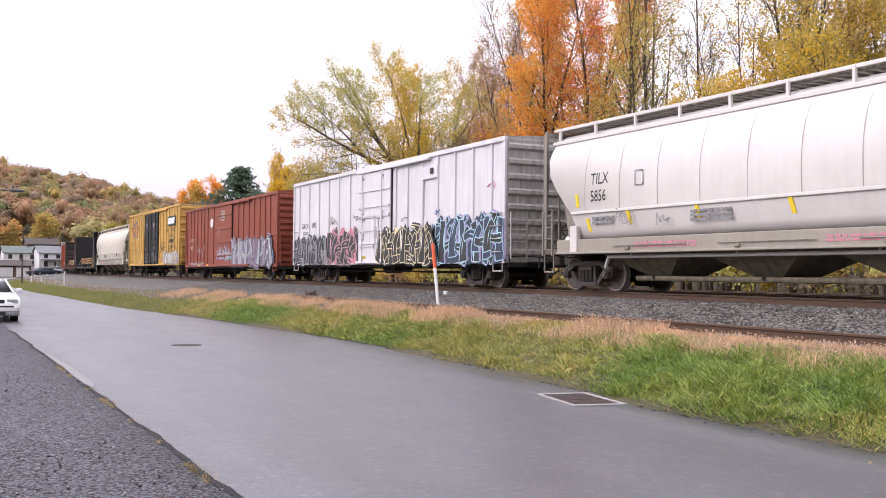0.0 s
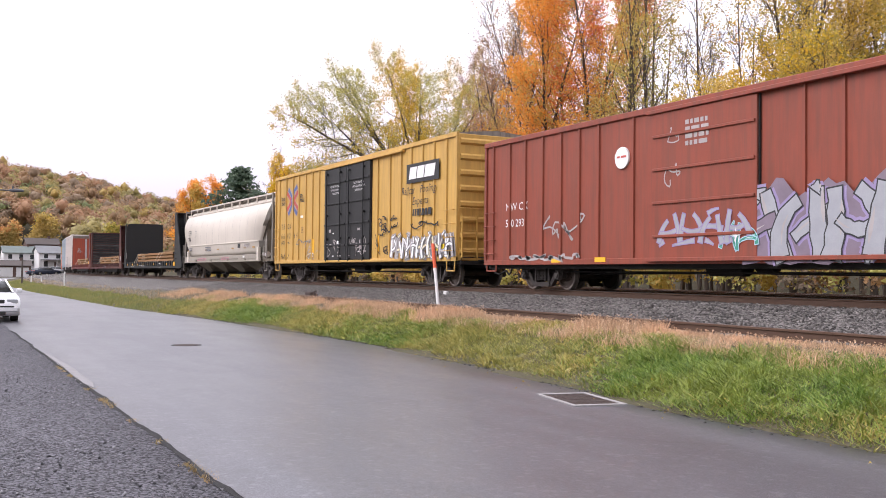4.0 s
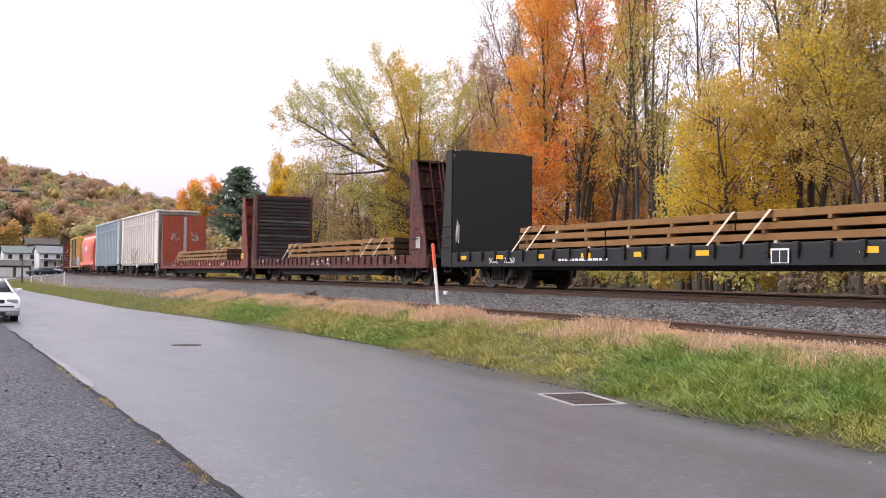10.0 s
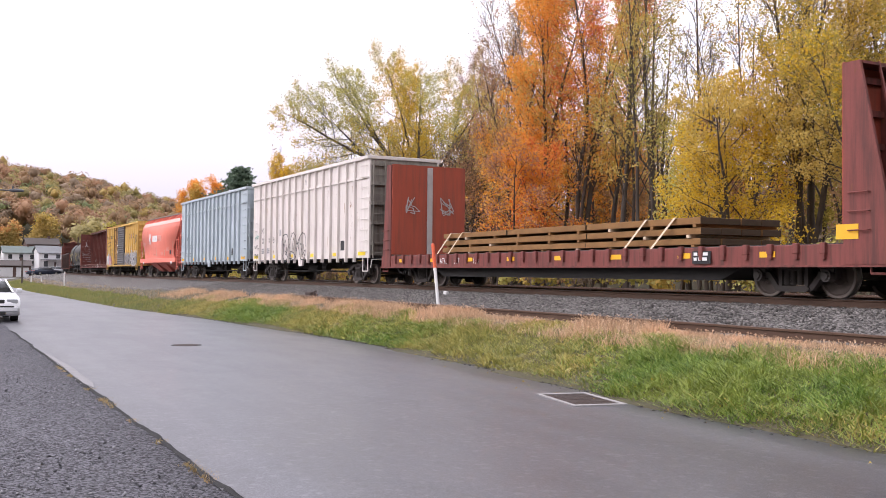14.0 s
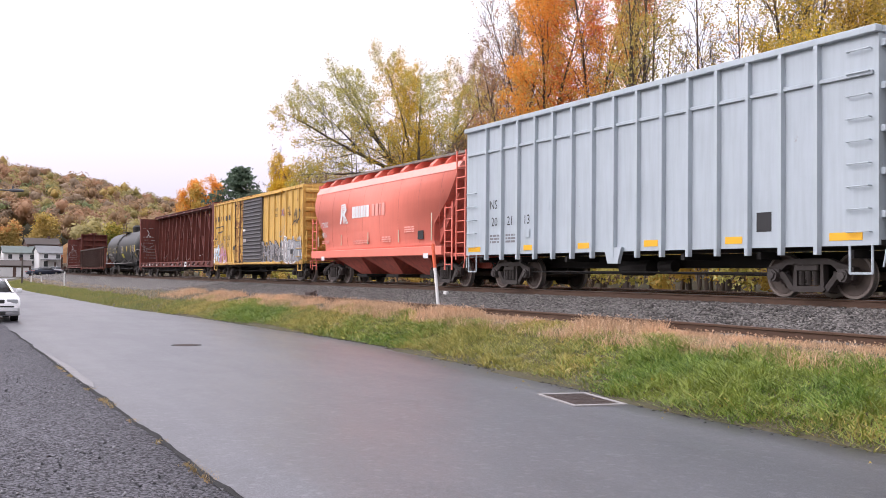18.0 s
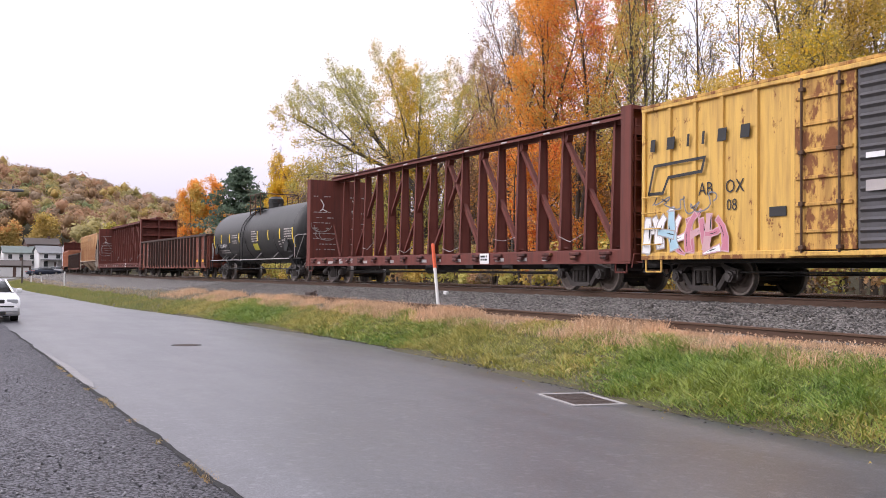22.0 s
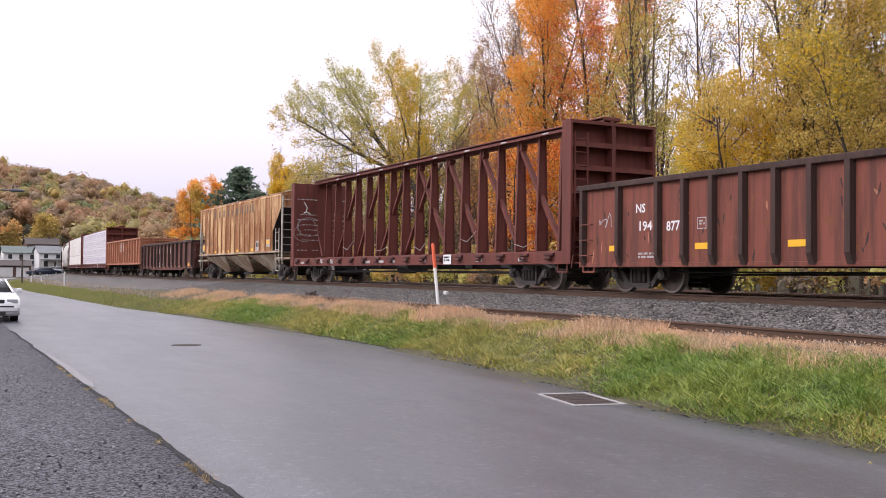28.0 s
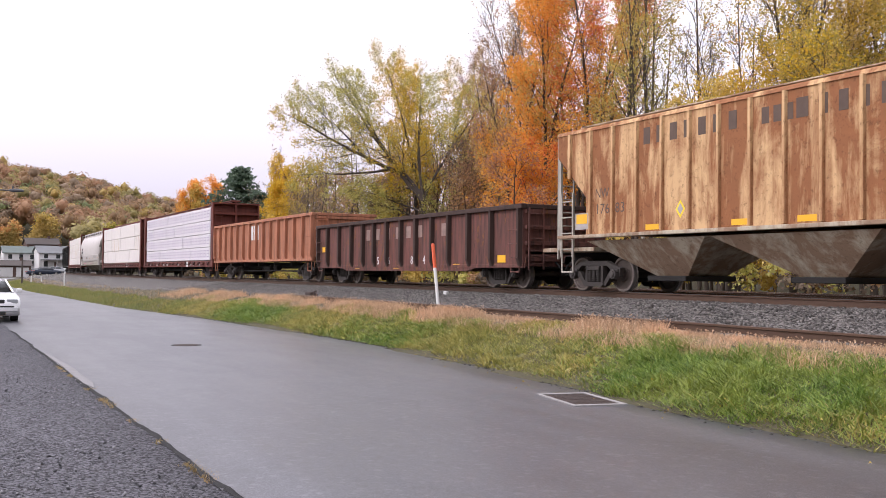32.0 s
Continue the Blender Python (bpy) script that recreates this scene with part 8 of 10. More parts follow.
    for k in range(90):
        bm = bmesh.new()
        x, z, l = rnd.uniform(-9.9, 9.9), rnd.uniform(0.95, 2.5), rnd.uniform(0.08, 0.42)
        lean = rnd.uniform(-0.1, 0.1)
        slab(bm, [(x, z), (x + lean * 0.5 + rnd.uniform(-.02, .02), z - l / 2), (x + lean, z - l)], [rnd.uniform(0.015, 0.04), rnd.uniform(0.025, 0.07), 0.01], -1.475)
        part("scrape", bm, M["gon_rib"] if k % 4 else M["gon_orange"], c)
    centre_beam("empty brown centre-beam flat car with ribbed end bulkheads", -164.6, -141.6, ("NS", "120281"), 9)
    ribbed_hopper()
    xs = [-8.3, -7.15, -5.82, -4.47, -3.29, -2.2, -1.0, 0.23, 1.47, 2.7, 3.93, 5.26, 6.69, 8.3]
    c, h = gondola("dark rusted low gondola with worn white lettering", -200.75, -183.9, M["gon_dark"], 2.36, 0.67, 0, 0.15, M["gon_rib"], xs)
    word_bars(c, -3.05, 1.69, 0.42, y, M["ink_worn"], (0.36,) * 8, 0.55, 0.0)
    for k, ch in enumerate("56484"):
        add_text(c, ch, -2.0 + 0.98 * k, 0.76, 0.30, y, M["ink_white"], 1.0)
    for x, z in ((-7.9, 1.3), (-4.2, 0.60), (-0.51, 0.60), (4.14, 0.62), (7.0, 0.78)):
        add_label(c, x, x + 0.46, z, z + (0.22 if abs(x) > 6 else 0.13), y, M["reflector"], "reflective_tape")
    for k in range(26):
        bm = bmesh.new()
        x, z, l = rnd.uniform(-8, 8), rnd.uniform(1.0, 2.3), rnd.uniform(0.1, 0.4)
        slab(bm, [(x, z), (x + rnd.uniform(-.03, .03), z - l / 2), (x + rnd.uniform(-.05, .05), z - l)], [rnd.uniform(0.01, 0.03), rnd.uniform(0.02, 0.06), 0.008], -1.4735)
        part("scrape", bm, M["gon_red"] if k % 2 else M["gon_rib"], c)
    c, h = gondola("faded orange-brown high gondola with white emblem", -218.3, -201.4, M["gon_orange"], 3.0, 1.0, 15, 0.0)
    word_bars(c, -1.6, 2.1, 0.75, -1.475, M["ink_white"], (0.85, 0.85), 0.12, 0.0)
    a, b = -240.4, -219.1
    c, h = centre_beam("brown centre-beam flat car loaded with wrapped lumber", a, b, None, 21)
    wrapped_load((a + b) / 2, h, M["wrap_white"], 4, "print", 3, "white wrapped lumber packs with lilac print")
    a, b = -262.0, -241.6
    c, h = centre_beam("brown centre-beam flat car with cream wrapped packs", a, b, None, 23)
    wrapped_load((a + b) / 2, h, M["wrap_cream"], 3, "plain", 5, "cream wrapped lumber packs with brown stains")
    round_hopper(-281.6, "light grey covered hopper far down the train", "", "", extras="plates")
    a, b = -302.3, -282.0
    c, h = centre_beam("brown centre-beam flat car with pale wrapped packs", a, b, None, 27)
    wrapped_load((a + b) / 2, h, M["wrap_cream"], 4, "plain", 8, "pale wrapped lumber packs on the last loaded flat car")
    c, h = gondola("black gondola at the far end of the train", -321.0, -303.0, M["black"], 3.6, 1.0, 15, 0.0)


build_train()


# ---- trees ----
LEAF = {
    "yellow": leaf_material("yellow_leaf", (0.62, 0.38, 0.022), (0.80, 0.54, 0.04), (0.88, 0.66, 0.09)),
    "gold": leaf_material("golden_leaf", (0.54, 0.36, 0.065), (0.68, 0.50, 0.12), (0.78, 0.60, 0.20)),
    "lime": leaf_material("yellow_green_leaf", (0.40, 0.39, 0.09), (0.60, 0.55, 0.16), (0.76, 0.67, 0.24)),
    "olive": leaf_material("olive_leaf", (0.26, 0.22, 0.045), (0.44, 0.36, 0.07), (0.60, 0.46, 0.10)),
    "orange": leaf_material("orange_leaf", (0.78, 0.31, 0.04), (0.90, 0.42, 0.065), (0.94, 0.56, 0.13)),
    "red": leaf_material("red_orange_leaf", (0.64, 0.16, 0.04), (0.80, 0.25, 0.06), (0.88, 0.38, 0.11)),
    "brown": leaf_material("brown_leaf", (0.34, 0.19, 0.085), (0.50, 0.30, 0.14), (0.62, 0.41, 0.21)),
    "rose": leaf_material("rose_brown_leaf", (0.38, 0.18, 0.11), (0.52, 0.28, 0.17), (0.60, 0.37, 0.24)),
    "grey": leaf_material("grey_brown_leaf", (0.15, 0.11, 0.09), (0.27, 0.20, 0.145), (0.37, 0.28, 0.18)),
    "pine": leaf_material("dark_needles", (0.070, 0.110, 0.075), (0.125, 0.180, 0.120), (0.18, 0.25, 0.16), 0.3),
    "green": leaf_material("late_green_leaf", (0.10, 0.13, 0.025), (0.20, 0.22, 0.04), (0.34, 0.32, 0.06)),
}
# far leaves with less contrast and saturation, haze put into their colours
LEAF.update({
    "hill_brown": leaf_material("hazed_brown_leaf", (0.276, 0.169, 0.086), (0.360, 0.226, 0.113), (0.444, 0.282, 0.146), 0.3),
    "hill_grey": leaf_material("hazed_grey_leaf", (0.240, 0.169, 0.108), (0.312, 0.220, 0.140), (0.384, 0.271, 0.173), 0.3),
    "hill_rose": leaf_material("hazed_rose_leaf", (0.324, 0.175, 0.092), (0.408, 0.226, 0.119), (0.480, 0.277, 0.151), 0.3),
    "hill_olive": leaf_material("hazed_olive_leaf", (0.264, 0.220, 0.081), (0.360, 0.299, 0.108), (0.456, 0.373, 0.135), 0.3),
    "hill_gold": leaf_material("hazed_gold_leaf", (0.40, 0.285, 0.080), (0.48, 0.345, 0.105), (0.56, 0.410, 0.140), 0.3),
    "hill_green": leaf_material("hazed_green_leaf", (0.126, 0.147, 0.056), (0.210, 0.231, 0.084), (0.308, 0.308, 0.119), 0.3),
    "hill_orange": leaf_material("hazed_orange_leaf", (0.476, 0.238, 0.077), (0.616, 0.322, 0.112), (0.700, 0.420, 0.154), 0.3),
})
BARK = bark_material("grey_brown_bark", (0.035, 0.026, 0.022), (0.115, 0.090, 0.075))


LEAF_MORE, LEAF_LESS = 2.5, 0.62


class Wood:
    """Gathers the tubes of a tree's trunk and limbs."""

    def __init__(self):
        self.v, self.f = [], []

    def tube(self, pts, rad, n=5):
        base = len(self.v)
        for i, (p, r) in enumerate(zip(pts, rad)):
            d = (pts[min(i + 1, len(pts) - 1)] - pts[max(i - 1, 0)]).normalized()
            s = d.orthogonal().normalized()
            t = d.cross(s)
            for k in range(n):
                w = 2 * math.pi * k / n
                self.v.append(tuple(p + (s * math.cos(w) + t * math.sin(w)) * r))
        for i in range(len(pts) - 1):
            for k in range(n):
                a, b = base + i * n + k, base + i * n + (k + 1) % n
                self.f.append((a, b, b + n, a + n))


def wander(rnd, p, d, length, segs, bend, lift=0.0):
    pts = [p.copy()]
    d = d.normalized()
    for i in range(segs):
        d = (d + Vector((rnd.gauss(0, bend), rnd.gauss(0, bend), rnd.gauss(0, bend) + lift))).normalized()
        p = p + d * (length / segs)
        pts.append(p.copy())
    return pts


def leaf_shapes(centres, size, rng, facing=None):
    """Small three-cornered leaves at the given centres, turned at random or mostly across a direction each."""
    n = len(centres)
    a = rng.normal(size=(n, 3))
    a[:, 2] *= 0.7
    if facing is not None:
        a -= facing * (a * facing).sum(1)[:, None] * 0.85
    a /= np.linalg.norm(a, axis=1)[:, None] + 1e-9
    b = rng.normal(size=(n, 3))
    if facing is not None:
        b = np.cross(a, facing) + 0.25 * b
    b -= a * (a * b).sum(1)[:, None]
    b /= np.linalg.norm(b, axis=1)[:, None] + 1e-9
    s = size * rng.uniform(0.6, 1.3, size=(n, 1))
    v = np.stack([centres + a * s, centres - a * s * 0.65 + b * s * 0.72, centres - a * s * 0.65 - b * s * 0.72], 1)
    return v.reshape(-1, 3), np.arange(n * 3).reshape(n, 3)


def make_tree(name, label, x, y, stems, leaves, leaf_size, mats, shares=None, seed=1, branch=0.32, start=0.3, side=1.0, lean=(0, 0, 0), bare=0.0, lift=0.05, droop=0.0, group="trees behind the tracks", per=9, thick=1.0, spread_leaf=0.32):
    """stems: (dx, dy, dz, length, radius) or with an offset (ox, oy) after them."""
    rnd, rng = random.Random(seed), np.random.default_rng(seed)
    z = float(ground_z(x, y)) - 0.1
    wood, anchors = Wood(), []
    lean = Vector(lean)
    for st in stems:
        dx, dy, dz, length, r0 = st[:5]
        ox, oy, oz = (*st[5:8], 0, 0, 0)[:3] if len(st) != 7 else (*st[5:7], 0)
        segs = max(6, int(length / 1.3))
        pts = wander(rnd, Vector((x + ox, y + oy, z + oz)), Vector((dx, dy, dz)), length, segs, 0.045 * thick, 0.03)
        rad = [r0 * (1 - 0.9 * i / segs) ** 0.9 for i in range(segs + 1)]
        rad[0] *= 1.35
        wood.tube(pts, rad, 7)
        for i in range(segs + 1):
            t = i / segs
            if t < start:
                continue
            for q in range(rnd.choice((1, 2, 2, 3))):
                ang = rnd.uniform(0, 2 * math.pi)
                out = Vector((math.cos(ang), math.sin(ang), rnd.uniform(0.1, 0.9) - droop)) + lean
                ln = length * branch * (1.15 - 0.85 * t) * rnd.uniform(0.6, 1.15) * side + 0.5
                bp = wander(rnd, pts[i] + Vector((0, 0, rnd.uniform(-.4, .4))), out, ln, 5, 0.16, lift)
                br = max(0.012, rad[i] * 0.42)
                wood.tube(bp, [br * (1 - 0.85 * k / 5) + 0.005 for k in range(6)], 4)
                for k in range(1, 6):
                    for w in range(2 if k < 5 else 3):
                        o2 = (bp[k] - bp[k - 1]).normalized() * 0.8 + Vector((rnd.gauss(0, .6), rnd.gauss(0, .6), rnd.gauss(0.15, .45)))
                        l2 = ln * rnd.uniform(0.16, 0.34) + 0.2
                        tp = wander(rnd, bp[k], o2, l2, 2, 0.25, lift)
                        wood.tube(tp, [0.014, 0.009, 0.004], 3)
                        anchors += [tp[1], (tp[1] + tp[2]) / 2, tp[2]]
    ob = thing(name, label, "tree", group)
    me = flat_mesh("trunk", wood.v, wood.f, BARK)
    shared("trunk", me, None, ob, "", True)
    pos = np.array([tuple(p) for p in anchors])
    if bare:
        # patches of the crown have shed their leaves
        keep = np.sin(pos[:, 0] * 0.9 + seed) + np.sin(pos[:, 2] * 1.1 + 2 * seed) + rng.normal(scale=0.7, size=len(pos)) > (bare * 4 - 2)
        if keep.sum() > 20:
            pos = pos[keep]
    leaves, leaf_size = int(leaves * LEAF_MORE), leaf_size * LEAF_LESS
    pick = rng.integers(0, len(pos), leaves)
    cen = pos[pick] + rng.normal(scale=spread_leaf, size=(leaves, 3))
    cen[:, 2] = np.maximum(cen[:, 2], z + 0.3)
    v, f = leaf_shapes(cen, leaf_size, rng)
    mats = mats if isinstance(mats, (list, tuple)) else (mats,)
    zt = cen[:, 2]
    pr = shares or [1 / len(mats)] * len(mats)
    # leaf colours change in patches over the crown
    field = 0.5 + 0.25 * (np.sin(cen[:, 0] * 0.7 + seed) + np.sin(zt * 0.6 + seed * 2)) + rng.normal(scale=0.16, size=leaves)
    cuts = np.cumsum(pr)[:-1]
    mi = np.searchsorted(np.quantile(field, cuts), field) if len(mats) > 1 else np.zeros(leaves, dtype=int)
    shared("crown", flat_mesh("crown", v, f, [LEAF[m] for m in mats], mi), None, ob)
    return ob


def upright(n, spread, length, r, seed, tilt=0.10):
    rnd = random.Random(seed)
    return [(rnd.uniform(-tilt, tilt), rnd.uniform(-tilt, tilt), 1, length * rnd.uniform(0.8, 1.05), r * rnd.uniform(0.7, 1.1), rnd.uniform(-spread, spread), rnd.uniform(-spread, spread)) for i in range(n)]


def turned_off(rnd, d, degrees, azimuth):
    """A direction that leaves d by an angle, about d by an azimuth."""
    s = d.orthogonal().normalized()
    t = d.cross(s)
    a = radians(degrees + rnd.gauss(0, 7))
    return d * math.cos(a) + (s * math.cos(azimuth) + t * math.sin(azimuth)) * math.sin(a)


def grow(rnd, wood, tips, p, d, length, r, level, spec):
    """A stem with its limbs, branches and twigs; the twigs' ends go to tips."""
    segs = (max(6, int(length / 1.2)), 5, 3, 2)[level]
    pts = wander(rnd, p, d, length, segs, (0.05, 0.11, 0.16, 0.2)[level] * spec["wild"], spec["lift"][level])
    thin = (0.16, 0.25, 0.3, 0.4)[level]
    wood.tube(pts, [r * (1.25 if level == 0 and i == 0 else 1) * (1 - (1 - thin) * i / segs) for i in range(segs + 1)], (8, 5, 4, 3)[level])
    if level == 3:
        tips += [(pts[0] + pts[1]) / 2, pts[1], (pts[1] + pts[2]) / 2, pts[2]]
        return
    n, az = spec["count"][level], rnd.uniform(0, 6.28)
    if level == 0:
        n = max(4, int(n * length / 15))
    for k in range(n):
        t = spec["start"][level] + (1 - spec["start"][level]) * (k + rnd.uniform(0.2, 0.9)) / n
        i = min(segs - 1, int(t * segs))
        q = pts[i].lerp(pts[i + 1], t * segs - i)
        dd = (pts[i + 1] - pts[i]).normalized()
        az += 2.4 + rnd.gauss(0, 0.5)
        out = turned_off(rnd, dd, spec["angle"][level] * (1.15 - 0.35 * t), az) + spec["lean"] * (level == 0)
        ln = length * spec["ratio"][level] * (1.15 - 0.70 * t) * rnd.uniform(0.7, 1.2) + (0.45, 0.3, 0.15)[level]
        grow(rnd, wood, tips, q, out.normalized(), ln, max((0.020, 0.012, 0.0065)[level], r * (1 - 0.8 * t) * (0.42, 0.5, 0.5)[level]), level + 1, spec)


def grown_tree(name, label, x, y, stems, mats, shares=None, seed=1, leaf=0.078, per=5, full=0.8, clump=0.13, count=(13, 6, 4), angle=(42, 42, 45), ratio=(0.26, 0.42, 0.42), start=(0.28, 0.2, 0.2), lift=(0.02, 0.06, 0.04, 0.0), lean=(0, 0, 0), wild=1.0, thin_top=0.0, tops=None, group="trees behind the tracks"):
    """A tree grown limb by limb. stems: (dx, dy, dz, length, radius[, ox, oy[, oz]]); tops: a colour of its own above a height."""
    rnd, rng = random.Random(seed), np.random.default_rng(seed)
    z = float(ground_z(x, y)) - 0.1
    spec = {"count": count, "angle": angle, "ratio": ratio, "start": start, "lift": lift, "lean": Vector(lean), "wild": wild}
    wood, tips = Wood(), []
    for st in stems:
        off = (*st[5:], 0, 0, 0)[:3]
        grow(rnd, wood, tips, Vector((x + off[0], y + off[1], z + off[2])), Vector(st[:3]).normalized(), st[3], st[4], 0, spec)
    ob = thing(name, label, "tree", group)
    shared("trunk", flat_mesh("trunk", wood.v, wood.f, BARK), None, ob, "", True)
    pos = np.array([tuple(p) for p in tips])
    hi = np.clip((pos[:, 2] - z) / max(1.0, np.ptp(pos[:, 2])), 0, 1)
    # leaves hang on in patches and thin out where the tree has shed them
    patch = 0.25 * (np.sin(pos[:, 0] * 1.1 + seed) + np.sin(pos[:, 1] * 1.3 + 2 * seed) + np.sin(pos[:, 2] * 1.2 + 3 * seed))
    keep = rng.uniform(size=len(pos)) < full * (1 + 0.8 * patch) * (1 - thin_top * hi ** 2)
    pos = pos[keep]
    cen = np.repeat(pos, rng.poisson(per, len(pos)), 0)
    cen = cen + rng.normal(scale=clump, size=cen.shape)
    v, f = leaf_shapes(cen, leaf, rng)
    m = len(cen)
    field = 0.5 + 0.2 * (np.sin(cen[:, 0] * 0.9 + seed) + np.sin(cen[:, 2] * 0.7 + seed * 2) + np.sin(cen[:, 1] * 0.8)) + rng.normal(scale=0.14, size=m)
    pr = shares or [1 / len(mats)] * len(mats)
    mi = np.searchsorted(np.quantile(field, np.cumsum(pr)[:-1]), field)
    mats = list(mats)
    if tops:
        mi = np.where((cen[:, 2] + rng.normal(scale=0.8, size=m) > tops[1]), len(mats), mi)
        mats.append(tops[0])
    shared("crown", flat_mesh("crown", v, f, [LEAF[k] for k in mats], mi), None, ob)
    return ob


def build_trees():
    # the leaning tree: its trunk arches out towards the tracks, limbs fan up from it
    def limb(l0, h0, l1, h1, length, r):
        return (-0.707 * (l1 - l0), -0.707 * (l1 - l0), h1 - h0, length, r, -0.707 * l0, -0.707 * l0, h0 - 0.8)
    grown_tree("leaning_tree", "leaning tree with sparse yellow-green leaves on long limbs", -67.0, 36.0,
               [limb(1.8, 0.8, 2.6, 7.6, 7.0, 0.33), limb(2.6, 7.4, 5.2, 9.9, 3.7, 0.21), limb(5.1, 9.8, 14.8, 12.2, 10.2, 0.17), limb(3.6, 8.4, 11.8, 16.6, 11.2, 0.15), limb(2.8, 7.8, 9.4, 18.2, 11.8, 0.15), limb(7.0, 10.4, 14.0, 15.6, 8.8, 0.10), limb(5.4, 9.9, 13.4, 10.0, 8.0, 0.10), limb(2.6, 7.4, 5.0, 18.2, 11.2, 0.14), limb(2.4, 5.6, 6.8, 8.0, 5.2, 0.10), limb(2.6, 7.2, 1.0, 16.4, 9.6, 0.13), limb(2.2, 4.4, 5.4, 5.6, 4.0, 0.08), limb(2.4, 6.4, 8.2, 9.0, 6.4, 0.09)],
               ("lime", "olive", "yellow"), (0.64, 0.14, 0.22), 3, 0.072, 4.6, 0.58, 0.17, (23, 6, 5), (48, 44, 46), (0.27, 0.44, 0.46), (0.18, 0.2, 0.15), (0.0, 0.04, 0.04, 0.0), wild=1.4)
    grown_tree("golden_tree", "yellow-leaved tree beside the leaning tree", -76.0, 39.0, upright(6, 1.7, 18.4, 0.20, 5, 0.15), ("yellow", "lime", "gold"), (0.55, 0.2, 0.25), 12, 0.084, 6.0, 0.85, 0.20, (14, 6, 4), (44, 42, 42), (0.23, 0.42, 0.42), (0.35, 0.2, 0.2), (0.01, 0.10, 0.08, 0.0))
    # slim, half bare trees between the golden tree and the maples
    for i, (x, y, h, mats, full, n) in enumerate(((-63.8, 36.5, 18.6, ("brown", "rose"), 0.36, 3), (-60.2, 37.0, 19.2, ("rose", "brown", "gold"), 0.42, 3), (-55.8, 36.0, 19.4, ("gold", "rose", "brown"), 0.34, 3), (-54.0, 38.5, 18.4, ("brown", "rose"), 0.30, 2))):
        grown_tree("bare_tree", "nearly bare tree with thin brown twigs and a few leaves", x, y, upright(n, 1.1, h, 0.13, 61 + i, 0.07), mats, None, 21 + i, 0.066, 4.6, full, 0.17, (18, 6, 5), (34, 36, 40), (0.17, 0.42, 0.42), (0.22, 0.2, 0.2), (0.01, 0.10, 0.06, 0.0), thin_top=0.35)
    grown_tree("orange_maple", "tall orange maple with several slender trunks", -47.6, 31.5, upright(4, 1.25, 21.5, 0.17, 8, 0.07), ("orange", "gold", "red"), (0.70, 0.20, 0.10), 31, 0.076, 7.0, 0.92, 0.17, (16, 6, 4), (38, 40, 42), (0.155, 0.42, 0.42), (0.16, 0.2, 0.2), (0.01, 0.08, 0.05, 0.0))
    grown_tree("orange_maple", "orange maple with a reddish top and dark trunks", -45.0, 33.2, upright(4, 1.3, 21.0, 0.17, 9, 0.07), ("orange", "gold", "rose"), (0.55, 0.3, 0.15), 32, 0.074, 5.2, 0.60, 0.16, (15, 6, 4), (36, 38, 42), (0.15, 0.42, 0.42), (0.25, 0.2, 0.2), (0.01, 0.10, 0.05, 0.0), tops=("red", 15.2))
    grown_tree("red_maple", "low maple with bright red-orange leaves", -45.0, 28.8, upright(3, 0.9, 7.6, 0.10, 10, 0.14), ("red", "orange", "rose"), (0.5, 0.38, 0.12), 33, 0.070, 7.0, 0.95, 0.15, (20, 6, 4), (55, 45, 45), (0.28, 0.42, 0.42), (0.12, 0.2, 0.2))
    grown_tree("ash_tree", "tall yellow-green tree with dark upright trunks", -39.6, 32.5, upright(5, 1.45, 20.0, 0.16, 11, 0.10), ("gold", "lime", "olive"), (0.5, 0.3, 0.2), 41, 0.066, 5.0, 0.48, 0.16, (15, 6, 4), (34, 36, 40), (0.17, 0.42, 0.42), (0.22, 0.2, 0.2), (0.01, 0.10, 0.06, 0.0))
    for i, (x, y, h, mats, full) in enumerate(((-37.6, 36.0, 16.8, ("rose", "brown"), 0.22), (-35.6, 35.4, 15.6, ("rose", "orange"), 0.34), (-36.8, 33.6, 13.4, ("orange", "rose", "gold"), 0.40))):
        grown_tree("bare_tree", "thin tree with bare upswept twigs and rose-brown leaves low down", x, y, upright(2, 0.9, h, 0.11, 71 + i, 0.06), mats, None, 42 + i, 0.062, 4.4, full, 0.16, (20, 6, 5), (30, 34, 38), (0.18, 0.42, 0.42), (0.2, 0.2, 0.2), (0.01, 0.10, 0.06, 0.0), thin_top=0.85)
    grown_tree("yellow_maple", "broad maple with bright yellow leaves", -28.8, 27.6, upright(4, 0.5, 8.2, 0.13, 14, 0.20), ("yellow", "gold"), (0.8, 0.2), 51, 0.058, 7.5, 0.95, 0.12, (20, 6, 4), (58, 48, 45), (0.31, 0.42, 0.42), (0.12, 0.15, 0.15), (0.02, 0.03, 0.02, 0.0))
    grown_tree("yellow_maple", "smaller golden maple at the wood's edge", -32.6, 29.0, upright(3, 0.8, 6.6, 0.10, 15, 0.16), ("gold", "yellow", "lime"), None, 52, 0.060, 6.0, 0.75, 0.13, (16, 6, 4), (50, 45, 45), (0.28, 0.42, 0.42), (0.15, 0.2, 0.2))
    grown_tree("elm_tree", "tall tree with yellow-olive leaves and upswept twigs", -28.0, 31.0, upright(4, 0.9, 16.5, 0.17, 16, 0.06), ("gold", "yellow", "olive"), (0.5, 0.3, 0.2), 53, 0.058, 7.0, 0.95, 0.14, (27, 6, 4), (38, 38, 40), (0.20, 0.44, 0.44), (0.30, 0.2, 0.2), (0.01, 0.10, 0.06, 0.0), thin_top=0.65)
